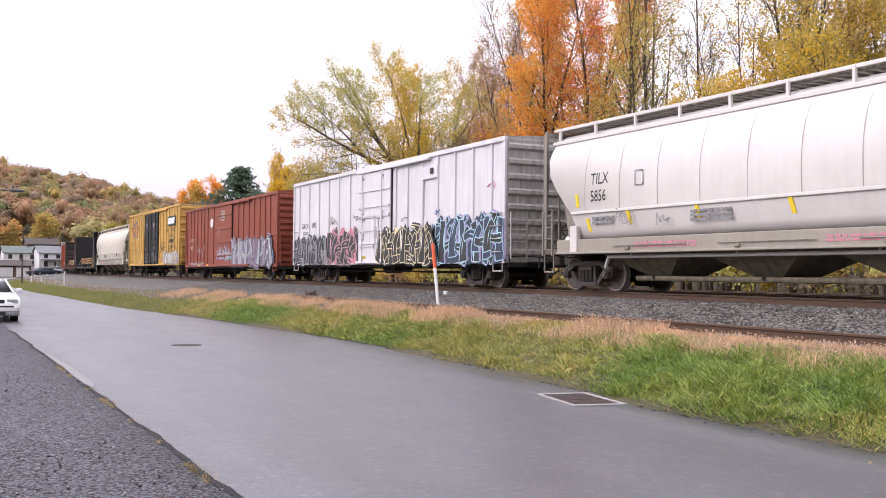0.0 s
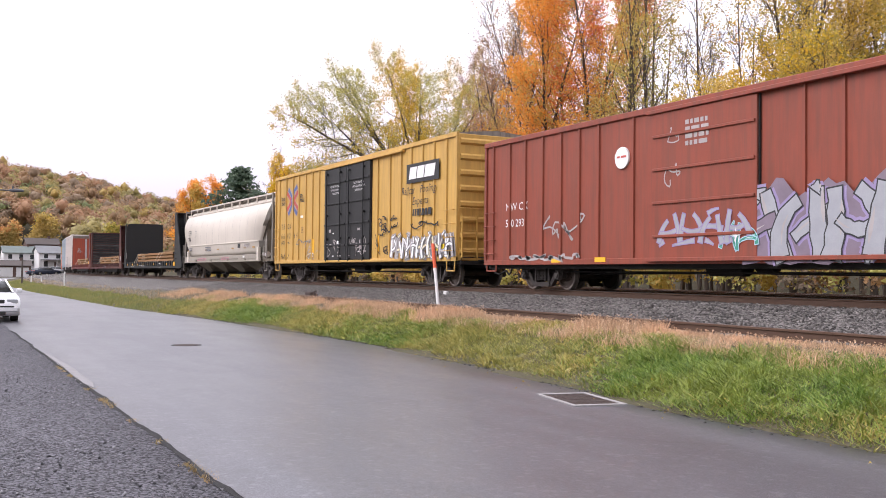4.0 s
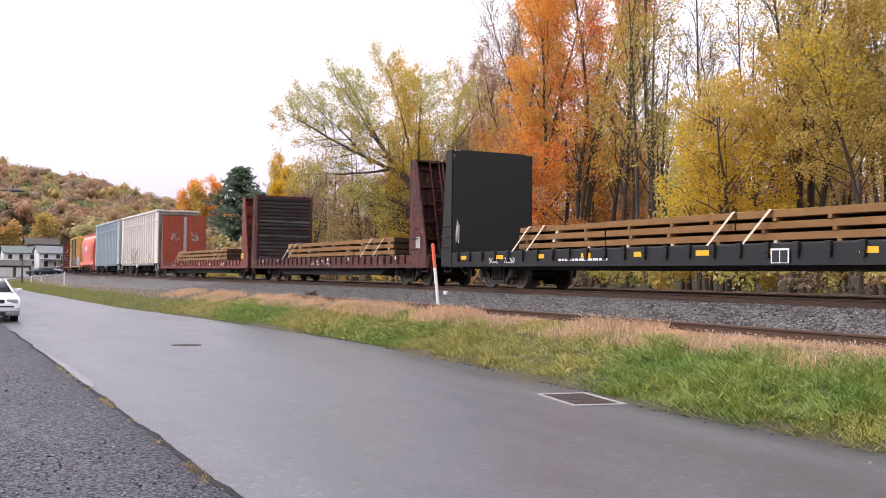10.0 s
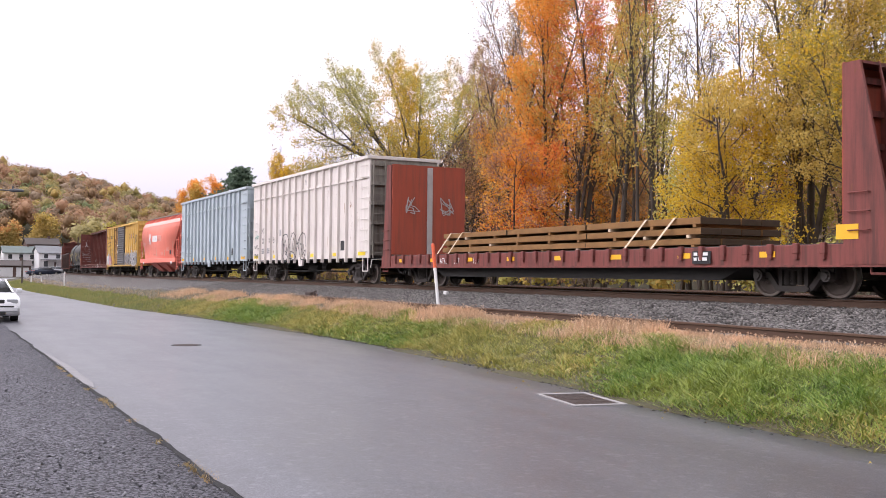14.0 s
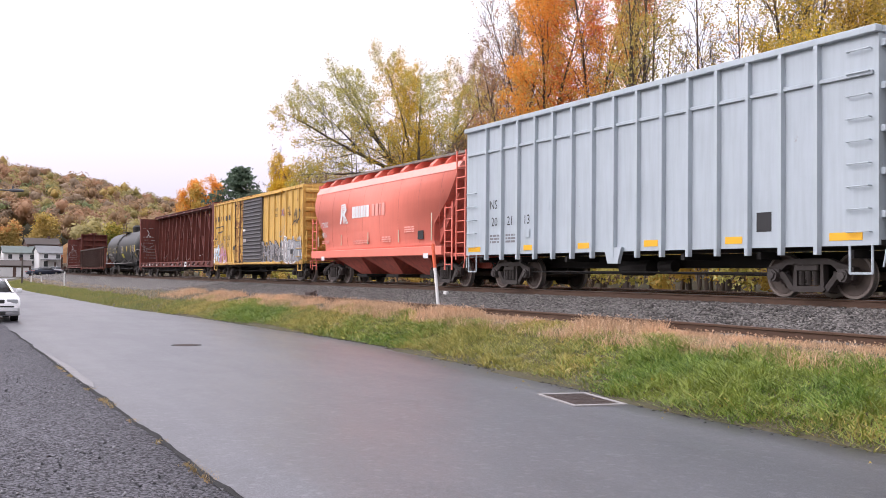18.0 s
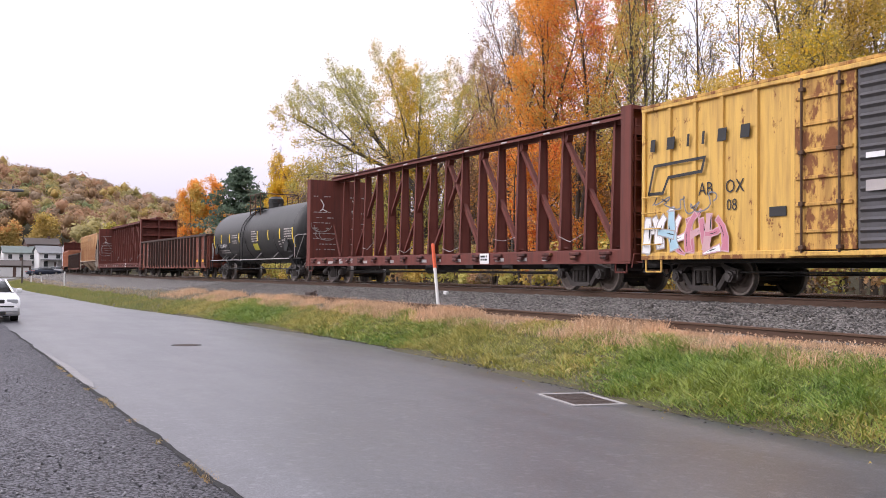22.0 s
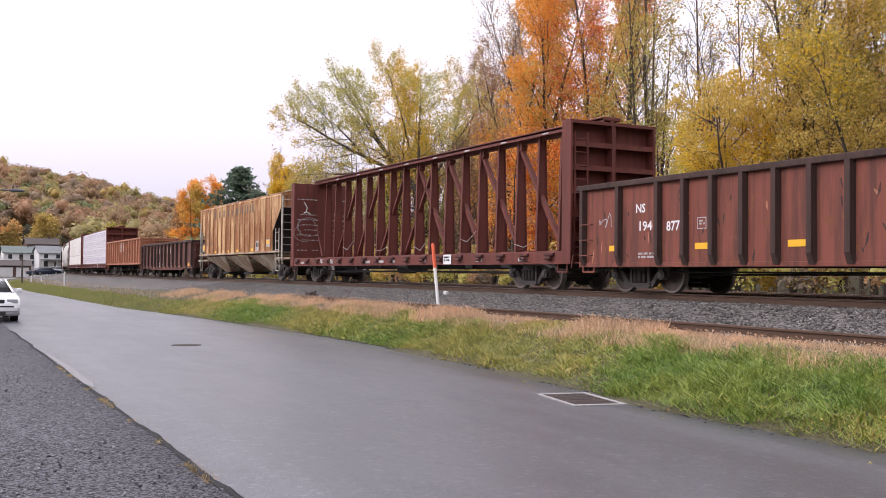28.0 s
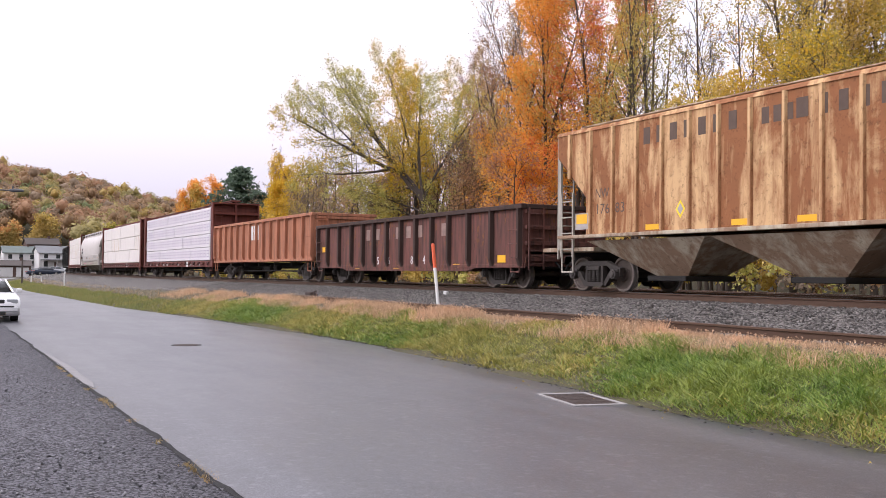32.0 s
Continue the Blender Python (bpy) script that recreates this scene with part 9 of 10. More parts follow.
    grown_tree("elm_tree", "olive-yellow tree at the edge of the wood", -24.4, 30.2, upright(4, 1.2, 11.0, 0.15, 17, 0.10), ("gold", "olive", "yellow"), (0.5, 0.35, 0.15), 54, 0.056, 6.5, 0.90, 0.14, (25, 6, 4), (46, 42, 42), (0.23, 0.42, 0.42), (0.42, 0.2, 0.2))
    grown_tree("elm_tree", "brownish olive tree beyond the tracks", -20.4, 29.6, upright(3, 0.9, 11.0, 0.15, 18, 0.10), ("olive", "gold", "brown"), None, 55, 0.060, 6.0, 0.9, 0.14, (16, 6, 4), (46, 42, 42), (0.23, 0.42, 0.42), (0.12, 0.2, 0.2))
    make_tree("elm_tree", "olive tree at the back of the wood", -33.5, 38.0, upright(3, 1.3, 9.5, 0.14, 19, 0.1), 2600, 0.16, ("olive", "gold", "brown"), None, 56, 0.18, 0.2, 1.0, (0, 0, 0.2), 0.2)
    make_tree("elm_tree", "olive tree past the edge of the wood", -15.0, 29.0, upright(4, 1.2, 11.5, 0.17, 18, 0.12), 6000, 0.115, ("gold", "olive"), None, 57, 0.24, 0.15, 1.0, (0, 0, 0.12), 0.05)
    # left of the leaning tree, farther down the line
    grown_tree("small_yellow_tree", "yellow-leaved tree far down the line", -115.0, 38.0, upright(5, 1.0, 13.2, 0.16, 20, 0.10), ("yellow", "gold"), (0.7, 0.3), 61, 0.12, 7.0, 1.0, 0.24, (14, 6, 3), (40, 40, 40), (0.19, 0.42, 0.42), (0.2, 0.2, 0.2), (0.01, 0.1, 0.06, 0.0))
    grown_tree("orange_tree", "orange-leaved tree far down the line", -173.5, 43.6, upright(5, 2.2, 14.8, 0.18, 21, 0.12), ("orange", "gold"), (0.8, 0.2), 62, 0.16, 6.0, 0.95, 0.28, (15, 6, 3), (44, 42, 42), (0.26, 0.42, 0.42), (0.2, 0.2, 0.2))
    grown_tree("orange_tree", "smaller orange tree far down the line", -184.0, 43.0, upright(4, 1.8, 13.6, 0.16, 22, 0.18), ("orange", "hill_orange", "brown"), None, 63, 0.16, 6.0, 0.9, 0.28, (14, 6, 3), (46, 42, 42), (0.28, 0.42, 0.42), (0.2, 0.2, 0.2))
    for i, (x, y, h) in enumerate(((-131.0, 40.5, 14.4), (-127.0, 41.5, 13.6), (-100.0, 37.0, 13.0), (-95.0, 36.2, 12.4))):
        grown_tree("bare_tree", "leafless grey tree with fine upswept twigs", x, y, upright(3, 1.0, h, 0.11, 81 + i, 0.08), ("grey", "brown"), None, 64 + i, 0.10, 1.6, 0.12, 0.2, (14, 6, 4), (32, 36, 40), (0.18, 0.42, 0.42), (0.15, 0.2, 0.2), (0.01, 0.1, 0.06, 0.0))
    for i, (x, y, h) in enumerate(((-122, 39, 11), (-118, 42, 11), (-128, 43, 12), (-103, 37, 10.5), (-98, 36, 10), (-92, 34.5, 9.5), (-86, 34, 9), (-80, 33.5, 8.5), (-75, 33, 8))):
        make_tree("thicket_tree", "bare grey thicket tree with few leaves", x, y, upright(5, 1.6, h, 0.10, 30 + i, 0.16), 1500 if i < 3 else 2300, 0.15, ("grey", "olive", "brown"), None, 70 + i, 0.24, 0.12, 1.0, (0, 0, 0.2), 0.3, group="thicket beyond the tracks")
    # the wood behind: slim trunks, thinning crowns
    rnd = random.Random(77)
    kinds = (("brown", "olive"), ("gold", "brown"), ("rose", "brown"), ("olive", "gold"), ("orange", "brown"), ("lime", "olive"))
    for i in range(18):
        x, y = -92 + i * 4.4 + rnd.uniform(-1, 1), rnd.uniform(37, 50)
        make_tree("woodland_tree", "slim woodland tree with thinning autumn leaves", x, y, upright(3, 1.4, (rnd.uniform(10, 14) if x < -58 else rnd.uniform(7, 9.5)), 0.11, 100 + i, 0.1), 4200, 0.15, rnd.choice(kinds) if x > -62 else rnd.choice((("brown", "grey"), ("grey", "rose"), ("brown", "olive"))), None, 200 + i, 0.2, 0.2, 1.0, (0, 0, 0.25), 0.15, group="wood behind the tracks")
    for i in range(9):
        x, y = -80 + i * 3.1 + rnd.uniform(-1, 1), rnd.uniform(36.5, 44)
        make_tree("woodland_tree", "brown woodland tree with dense fine twigs", x, y, upright(5, 1.6, rnd.uniform(9.5, 12.5), 0.12, 130 + i, 0.12), 5200, 0.14, (("brown", "rose"), ("brown", "grey"), ("rose", "orange"), ("brown", "olive"))[i % 4], None, 240 + i, 0.2, 0.1, 1.0, (0, 0, 0.3), 0.1, group="wood behind the tracks")
    pine(-147.0, 42.0, 16.2, 8.6, 5)
    pine(-146.0, 45.2, 12.2, 7.0, 6)
    pine(-145.0, 48.6, 10.0, 6.6, 7)


def pine(x, y, height, reach, seed):
    ob = thing("pine_tree", "dark green pine tree among autumn trees", "tree", "trees behind the tracks")
    z = float(ground_z(x, y))
    rng = np.random.default_rng(seed)
    wood = Wood()
    wood.tube([Vector((x, y, z - .1 + k * height / 8.2)) for k in range(9)], [0.28 * (1 - k / 9) + 0.02 for k in range(9)], 7)
    cen = []
    for k in range(150):
        t = (k + rng.uniform()) / 150
        h = 1.6 + t * (height - 1.6)
        ln = (1 - t) ** 0.65 * reach * rng.uniform(0.45, 1.1) + 0.4
        a = rng.uniform(0, 2 * math.pi)
        p0, p1 = Vector((x, y, z + h)), Vector((x + ln * math.cos(a), y + ln * math.sin(a), z + h + ln * rng.uniform(-0.1, 0.3)))
        wood.tube([p0, (p0 + p1) / 2, p1], [0.04, 0.025, 0.01], 4)
        for q in range(90):
            f = 0.2 + 0.8 * (rng.integers(0, 6) + rng.normal(scale=0.2)) / 5.2
            cen.append(np.array(p0 * (1 - f) + p1 * f) + rng.normal(scale=(0.34, 0.34, 0.20)))
    shared("trunk", flat_mesh("trunk", wood.v, wood.f, BARK), None, ob)
    v, f = leaf_shapes(np.array(cen), 0.26, rng)
    shared("crown", flat_mesh("crown", v, f, LEAF["pine"]), None, ob)


def clump_wood(name, label, spots, size, quads, mats, seed, squash=1.15, core=False):
    """Far trees, each a loose heap of leaf clumps, joined as one; core: with closed lobes inside."""
    bm = bmesh.new()
    bmesh.ops.create_icosphere(bm, subdivisions=1, radius=1.0)
    ball_v, ball_f = np.array([tuple(q.co) for q in bm.verts]), np.array([[q.index for q in w.verts] for w in bm.faces])
    bm.free()
    cores_v, cores_f, cores_m, count = [], [], [], 0
    rng = np.random.default_rng(seed)
    cen, idx, out = [], [], []
    for i, (x, y, h) in enumerate(spots):
        z = float(ground_z(x, y))
        r = h * rng.uniform(0.26, 0.42)
        lobes = rng.normal(scale=(r * 0.42, r * 0.42, h * 0.13), size=(6, 3))
        n = quads
        d = rng.normal(size=(n, 3))
        d[:, 2] = np.abs(d[:, 2]) - 0.35 * rng.uniform(size=n)
        d /= np.linalg.norm(d, axis=1)[:, None]
        out.append(d.copy())
        d *= rng.uniform(0.75, 1.0, size=(n, 1)) ** 0.5 * np.array((r * 0.62, r * 0.62, r * 0.55 * squash))
        p = d + lobes[rng.integers(0, 6, n)] + np.array((x, y, z + h * 0.62))
        p[:, 2] = np.maximum(p[:, 2], z + h * 0.08)
        cen.append(p)
        m = rng.integers(0, len(mats))
        idx.append(np.where(rng.uniform(size=n) < 0.97, m, rng.integers(0, len(mats), n)))
        if core:
            for q in lobes:
                k = ball_v * (1 + rng.uniform(-0.3, 0.3, size=(len(ball_v), 1))) * np.array((r * 0.42, r * 0.42, r * 0.40 * squash)) + q + np.array((x, y, z + h * 0.62))
                cores_f.append(ball_f + count)
                count += len(ball_v)
                cores_v.append(k)
                cores_m.append(np.full(len(ball_f), m))
    cen, idx, out = np.concatenate(cen), np.concatenate(idx), np.concatenate(out)
    v, f = leaf_shapes(cen, size, rng, out)
    if core:
        f = np.concatenate([f, np.concatenate(cores_f) + len(v)])
        v = np.concatenate([v, *cores_v])
        idx = np.concatenate([idx, *cores_m])
    tagged(shared(name, flat_mesh(name, v, f, [LEAF[m] for m in mats], idx)), label, "woods", kind="stuff")


def build_far_woods():
    rng = np.random.default_rng(11)
    spots = []
    while len(spots) < 1700:
        a, r = math.radians(rng.uniform(0, 17) if len(spots) < 1200 else rng.uniform(-16, 32)), math.sqrt(rng.uniform(262 ** 2, 610 ** 2))
        spots.append((-r * math.cos(a), r * math.sin(a), rng.uniform(8, 13)))
    spots += [(-560 * math.cos(radians(9.1)), 560 * math.sin(radians(9.1)), 15.5)]
    near = [s for s in spots if math.hypot(s[0], s[1]) < 330 and math.degrees(math.atan2(s[1], -s[0])) < 7.2]
    spots = [s for s in spots if s not in near]
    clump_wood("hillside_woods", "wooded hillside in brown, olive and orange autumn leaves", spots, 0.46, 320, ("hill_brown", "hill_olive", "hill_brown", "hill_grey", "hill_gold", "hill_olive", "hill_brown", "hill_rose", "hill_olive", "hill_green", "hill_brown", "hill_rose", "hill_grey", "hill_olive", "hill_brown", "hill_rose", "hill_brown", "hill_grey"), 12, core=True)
    # second run stands unseen past the right, added to block light at car ends
    spots = [(rng.uniform(-125, -8), rng.uniform(48, 85), rng.uniform(5.5, 8.5)) for i in range(170)] + [(rng.uniform(-8, 110), rng.uniform(27, 60), rng.uniform(10, 16)) for i in range(150)]
    clump_wood("back_woods", "dim brown woods behind the trackside trees, and unseen ones added to block light", spots, 0.30, 240, ("brown", "grey", "olive", "rose", "brown"), 14)
    # brush along the foot of the wood
    spots = [(rng.uniform(-112, -8), rng.uniform(25.6, 35), rng.uniform(1.2, 3.4)) for i in range(330)]
    clump_wood("undergrowth", "low brown and yellow brush at the foot of the wood", spots, 0.10, 260, ("brown", "olive", "gold", "grey", "lime"), 15, 1.6)
    spots = [(rng.uniform(-260, -112), rng.uniform(32, 60) , rng.uniform(3, 8)) for i in range(160)]
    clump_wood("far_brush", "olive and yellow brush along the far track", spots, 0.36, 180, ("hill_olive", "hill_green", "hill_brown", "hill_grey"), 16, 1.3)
    trunks = Wood()
    for i in range(240):
        x, y, h = rng.uniform(-112, -8), rng.uniform(33, 70), rng.uniform(7, 14)
        z = float(ground_z(x, y))
        trunks.tube([Vector((x, y, z - .1)), Vector((x + rng.normal(scale=.3), y, z + h * .5)), Vector((x + rng.normal(scale=.6), y, z + h))], [0.12, 0.08, 0.02], 5)
    tagged(shared("back_wood_trunks", flat_mesh("back_wood_trunks", trunks.v, trunks.f, BARK)), "slim dark trunks deep in the wood", "woods", kind="stuff")


# ---- grass, weeds and stones ----
def grass_material(name, a, b, c3):
    n = Nodes(name)
    c = n.ramp(n.random(True), (0.0, a), (0.55, b), (1.0, c3))
    c = n.mix(n.ramp(n.noise(0.9, 4), (0.42, 0.0), (0.62, 0.38)), c, tuple(x * y for x, y in zip(c3, (1.25, 1.0, 0.9))))
    c = n.mix(n.ramp(n.noise(4.5, 4, 0.65), (0.48, 0.0), (0.66, 0.6)), c, tuple(x * 0.6 for x in a))
    return n.done(c, 0.55, 0, None, None, 0.22)


GRASS = {
    "green": grass_material("verge_grass_green", (0.075, 0.145, 0.020), (0.175, 0.280, 0.043), (0.34, 0.41, 0.085)),
    "dull": grass_material("verge_grass_dull", (0.17, 0.185, 0.038), (0.32, 0.32, 0.07), (0.54, 0.46, 0.16)),
    "far": grass_material("far_verge_grass_olive", (0.13, 0.165, 0.040), (0.23, 0.26, 0.068), (0.36, 0.34, 0.12)),
    "straw": grass_material("far_straw_grass", (0.26, 0.205, 0.13), (0.37, 0.30, 0.20), (0.48, 0.40, 0.28)),
    "moss": grass_material("ochre_moss", (0.24, 0.17, 0.06), (0.36, 0.26, 0.10), (0.46, 0.35, 0.17)),
    "dry": grass_material("dry_tan_grass", (0.42, 0.265, 0.15), (0.60, 0.40, 0.245), (0.78, 0.57, 0.39)),
}


def blades(name, label, x, y, h, w, material, seed, lean=0.45):
    """Grass blades, two quads each, bent over."""
    rng = np.random.default_rng(seed)
    n = len(x)
    z = ground_z(x, y) - 0.02
    a = rng.uniform(0, 2 * np.pi, n)
    b = rng.uniform(0, 2 * np.pi, n)
    k = rng.uniform(0.1, lean, n) * h
    dx, dy = np.cos(a), np.sin(a)
    px, py = np.cos(b) * w, np.sin(b) * w
    base = np.stack([x, y, z], 1)
    mid = base + np.stack([dx * k * 0.35, dy * k * 0.35, h * 0.55], 1)
    tip = base + np.stack([dx * k * 1.2, dy * k * 1.2, h], 1)
    p = np.stack([px, py, np.zeros(n)], 1)
    v = np.stack([base - p, base + p, mid + p * 0.8, mid - p * 0.8, tip + p * 0.15, tip - p * 0.15], 1).reshape(-1, 3)
    i = np.arange(n)[:, None] * 6
    f = np.concatenate([i + np.array([0, 1, 2, 3]), i + np.array([3, 2, 4, 5])], 0)
    return tagged(shared(name, flat_mesh(name, v, f, material)), label, "grass", kind="stuff")


def scatter(rng, n, x0, x1, near=1.0):
    """Places along the verge, thicker towards x1; and how far up the slope they lie."""
    u = rng.uniform(0, 1, n) ** near
    x = x1 + (x0 - x1) * u
    e = far_edge(x) + 0.04 * np.sin((x + 9) * 1.7) + 0.024 * np.sin((x + 9) * 4.1 + 1)
    f = rng.uniform(0, 1, n)
    top = 11.05 + 0.25 * np.sin(x * 0.7) + 0.2 * np.sin(x * 1.9 + 1)
    y = e - 0.02 + f * (top - e) - (0.02 + 0.03 * np.sin(x * 7.1) + 0.03 * np.sin(x * 17)) * (1 - f)
    return x, y + bend(x), f


def build_grass():
    rng = np.random.default_rng(4)
    x, y, f = scatter(rng, 105000, -42, -4, 1.35)
    patch = np.sin(x * 0.55 + 1.0) + np.sin(x * 0.23 + y * 0.9) + rng.normal(scale=0.5, size=len(x))
    far = np.clip((-x - 14) / 16, 0, 1)
    g = (f < 0.80) & (patch > -0.5 + 0.9 * far)
    tuft = np.sin(x * 5.3 + 2 * np.sin(y * 4.1)) * np.sin(y * 6.7 + 1.5 * np.sin(x * 3.3))
    h = rng.uniform(0.04, 0.155, len(x)) * (1.0 - 0.3 * far) * (1 + 0.35 * np.sin(x * 0.8 + y) + 0.25 * np.sin(x * 3.1 + y * 2) + 0.45 * tuft) * np.clip(0.6 + f * 4, 0, 1)
    blades("verge_grass", "lush green grass on the road verge", x[g], y[g], np.clip(h[g], 0.05, 0.32), 0.0095 + 0.003 * far[g], GRASS["green"], 5, 2.4)
    g = (f < 0.88) & ~((f < 0.80) & (patch > -0.5 + 0.9 * far))
    blades("dull_grass", "dull olive grass mixed into the verge", x[g], y[g], np.clip(h[g] * 0.85, 0.05, 0.28), 0.0085 + 0.004 * far[g], GRASS["dull"], 6, 2.0)
    x, y, f = scatter(rng, 60000, -48, -4, 1.2)
    f2 = 1 - rng.uniform(0, 1, len(x)) ** 2 * 0.45
    e = far_edge(x)
    y = e + f2 * (11.25 - e) + bend(x)
    keep = (np.sin(x * 0.9) + np.sin(x * 2.1 + 2) + rng.normal(scale=0.8, size=len(x))) > -0.9 + 1.1 * np.clip((-x - 22) / 12, 0, 1)
    x, y = x[keep], y[keep]
    low = np.where(((x < -15.5) & (x > -19.5) | (x < -8) & (x > -13.2)) & (y > 10.5), 0.4, 1.0)
    blades("dry_grass", "dry tan grass with seed heads beside the siding", x, y, rng.uniform(0.07, 0.24, len(x)) * low, 0.005, GRASS["dry"], 7, 0.9)
    # pale seed heads
    m = rng.uniform(size=len(x)) < 0.10
    c = np.stack([x[m], y[m], ground_z(x[m], y[m]) + rng.uniform(0.10, 0.26, m.sum()) * low[m]], 1)
    v, q = leaf_shapes(c, 0.017, rng)
    tagged(shared("seed_heads", flat_mesh("seed_heads", v, q, GRASS["dry"])), "pale seed heads over the dry grass", "grass", kind="stuff")
    x, y, f = scatter(rng, 52000, -135, -40, 1.0)
    hh = rng.uniform(0.08, 0.20, len(x))
    g = f < 0.50
    d = ~g & (f < 0.85) & (rng.uniform(size=len(x)) < 0.22)
    blades("far_verge_grass", "green verge grass farther along the road", x[g], y[g], hh[g] * 0.75, 0.016, GRASS["far"], 8)
    blades("far_dry_grass", "dry grass farther along the siding", x[d], y[d], hh[d] * 0.85, 0.014, GRASS["straw"], 9)
    # weeds along the cracked near edge of the road
    n = 7000
    x = rng.uniform(-20, -8, n)
    keep = np.sin(x * 1.3) + np.sin(x * 3.7 + 1) + np.sin(x * 9.1) * 0.6 > 0.55
    x = x[keep]
    y = NEAR_EDGE + rng.normal(scale=0.035, size=len(x)) - 0.03
    ob = blades("edge_weeds", "dry moss and weeds along the broken road edge", x, y, rng.uniform(0.035, 0.065, len(x)), 0.006, GRASS["moss"], 10, 0.9)


def stones(name, label, x, y, z, size, material, seed, flat=0.7):
    """Angular stones of twelve faces, joined."""
    rng = np.random.default_rng(seed)
    n = len(x)
    g = (1 + 5 ** 0.5) / 2
    ico = np.array([(1, 1, 1), (1, -1, -1), (-1, 1, -1), (-1, -1, 1), (0.2, 1.3, 0.4), (0.1, -1.3, -0.2), (1.35, 0.1, 0.3), (-1.35, -0.1, -0.2)]) * 0.5
    tri = np.array([(0, 4, 7), (0, 7, 3), (0, 3, 6), (0, 6, 4), (4, 2, 7), (7, 2, 5), (7, 5, 3), (3, 5, 6), (6, 5, 1), (6, 1, 4), (4, 1, 2), (2, 1, 5)])
    a = rng.uniform(0, 2 * np.pi, (n, 3))
    v = ico[None] * (1 + rng.uniform(-0.3, 0.3, (n, 8, 1))) * (size[:, None, None] * np.stack([rng.uniform(0.8, 1.4, n), rng.uniform(0.7, 1.2, n), rng.uniform(0.5, 0.9, n)], 1)[:, None, :])
    ca, sa = np.cos(a), np.sin(a)
    def turn(v, i, j, k):
        p, q = v[..., i] * ca[:, None, k] - v[..., j] * sa[:, None, k], v[..., i] * sa[:, None, k] + v[..., j] * ca[:, None, k]
        v = v.copy()
        v[..., i], v[..., j] = p, q
        return v
    v = turn(turn(v, 0, 1, 0), 1, 2, 1)
    v[..., 2] *= flat
    v += np.stack([x, y, z], 1)[:, None, :]
    f = (np.arange(n)[:, None, None] * 8 + tri[None]).reshape(-1, 3)
    return tagged(shared(name, flat_mesh(name, v.reshape(-1, 3), f, material)), label, "stones", kind="stuff")


def build_stones():
    rng = np.random.default_rng(9)
    n = 52000
    x = -5 - 50 * rng.uniform(0, 1, n) ** 1.4
    y = 11.5 + 3.95 * rng.uniform(0, 1, n) ** 0.9
    stones("ballast_stones", "angular grey ballast stones beside the track", x, y + bend(x), ground_z(x, y + bend(x)) + 0.045, rng.uniform(0.028, 0.058, n), M["stone"], 10)
    n = 9000
    x = -5 - 40 * rng.uniform(0, 1, n) ** 1.4
    y = rng.uniform(15.4, 20.5, n)
    stones("track_stones", "ballast stones between the rails", x, y + bend(x), ground_z(x, y) + 0.04, rng.uniform(0.04, 0.075, n), M["stone"], 11)
    n = 14000
    x = -3.2 - 20 * rng.uniform(0, 1, n) ** 1.6
    y = np.minimum(NEAR_EDGE + 0.05 - rng.exponential(1.6, n) * 1.0, NEAR_EDGE - rng.uniform(0, 4, n) ** 1.0 * 0.9)
    stones("lot_pebbles", "loose grey pebbles on the gravel lot", x, y, np.full(n, -0.012), (0.005 + 0.021 * rng.uniform(0, 1, n) ** 3) * (1 + 0.03 * -x), M["pebble"], 12)
    # crumbs along the road's edges and a few fallen leaves on it
    n = 1500
    x = rng.uniform(-40, -4, n)
    y = far_edge(x) + rng.normal(scale=0.09, size=n)
    stones("edge_crumbs", "asphalt crumbs and grit along the verge", x, y, np.full(n, 0.005), rng.uniform(0.012, 0.04, n), M["crumb"], 13)
    n = 130
    x = rng.uniform(-34, -5, n)
    y = far_edge(x) + np.abs(rng.normal(scale=0.5, size=n)) * np.where(rng.uniform(size=n) < 0.7, 0.4, -1.0)
    c = np.stack([x, y, np.where(y > far_edge(x), ground_z(x, y) + 0.12, 0.035)], 1)
    v, f = leaf_shapes(c, 0.018, rng)
    tagged(shared("fallen_leaves", flat_mesh("fallen_leaves", v, f, LEAF["gold"])), "fallen yellow leaves on verge and road edge", "leaves", kind="stuff")


build_trees()
build_far_woods()
build_grass()
build_stones()


# ---- roadside things ----
M["post_white"] = plain("white_plastic_post", (0.74, 0.73, 0.72), 0.5, 0, 0.15)
M["post_orange"] = plain("orange_red_reflective_sleeve", (0.72, 0.11, 0.035), 0.5, 0, 0.12)
M["iron"] = plain("rusty_cast_iron", (0.060, 0.040, 0.034), 0.7, 0.4, 0.4, 8)
M["concrete"] = plain("pale_concrete_rim", (0.30, 0.285, 0.28), 0.85, 0, 0.25, 4)
M["strip"] = plain("worn_grey_concrete", (0.25, 0.24, 0.245), 0.8, 0, 0.4, 5, 60, 0.5)
M["pole"] = plain("weathered_pole_wood", (0.10, 0.082, 0.070), 0.9, 0, 0.35, 3)
M["lamp_grey"] = plain("grey_lamp_housing", (0.10, 0.10, 0.11), 0.5, 0.3, 0.2)
M["siding_white"] = plain("white_house_siding", (0.66, 0.65, 0.66), 0.7, 0, 0.12, 0.6, 8)
M["roof_green"] = plain("green_roof_shingle", (0.150, 0.180, 0.170), 0.85, 0, 0.25, 1)
M["roof_grey"] = plain("grey_roof_shingle", (0.20, 0.205, 0.215), 0.85, 0, 0.25, 1)
M["roof_brown"] = plain("brown_roof_shingle", (0.085, 0.070, 0.065), 0.85, 0, 0.3, 1)
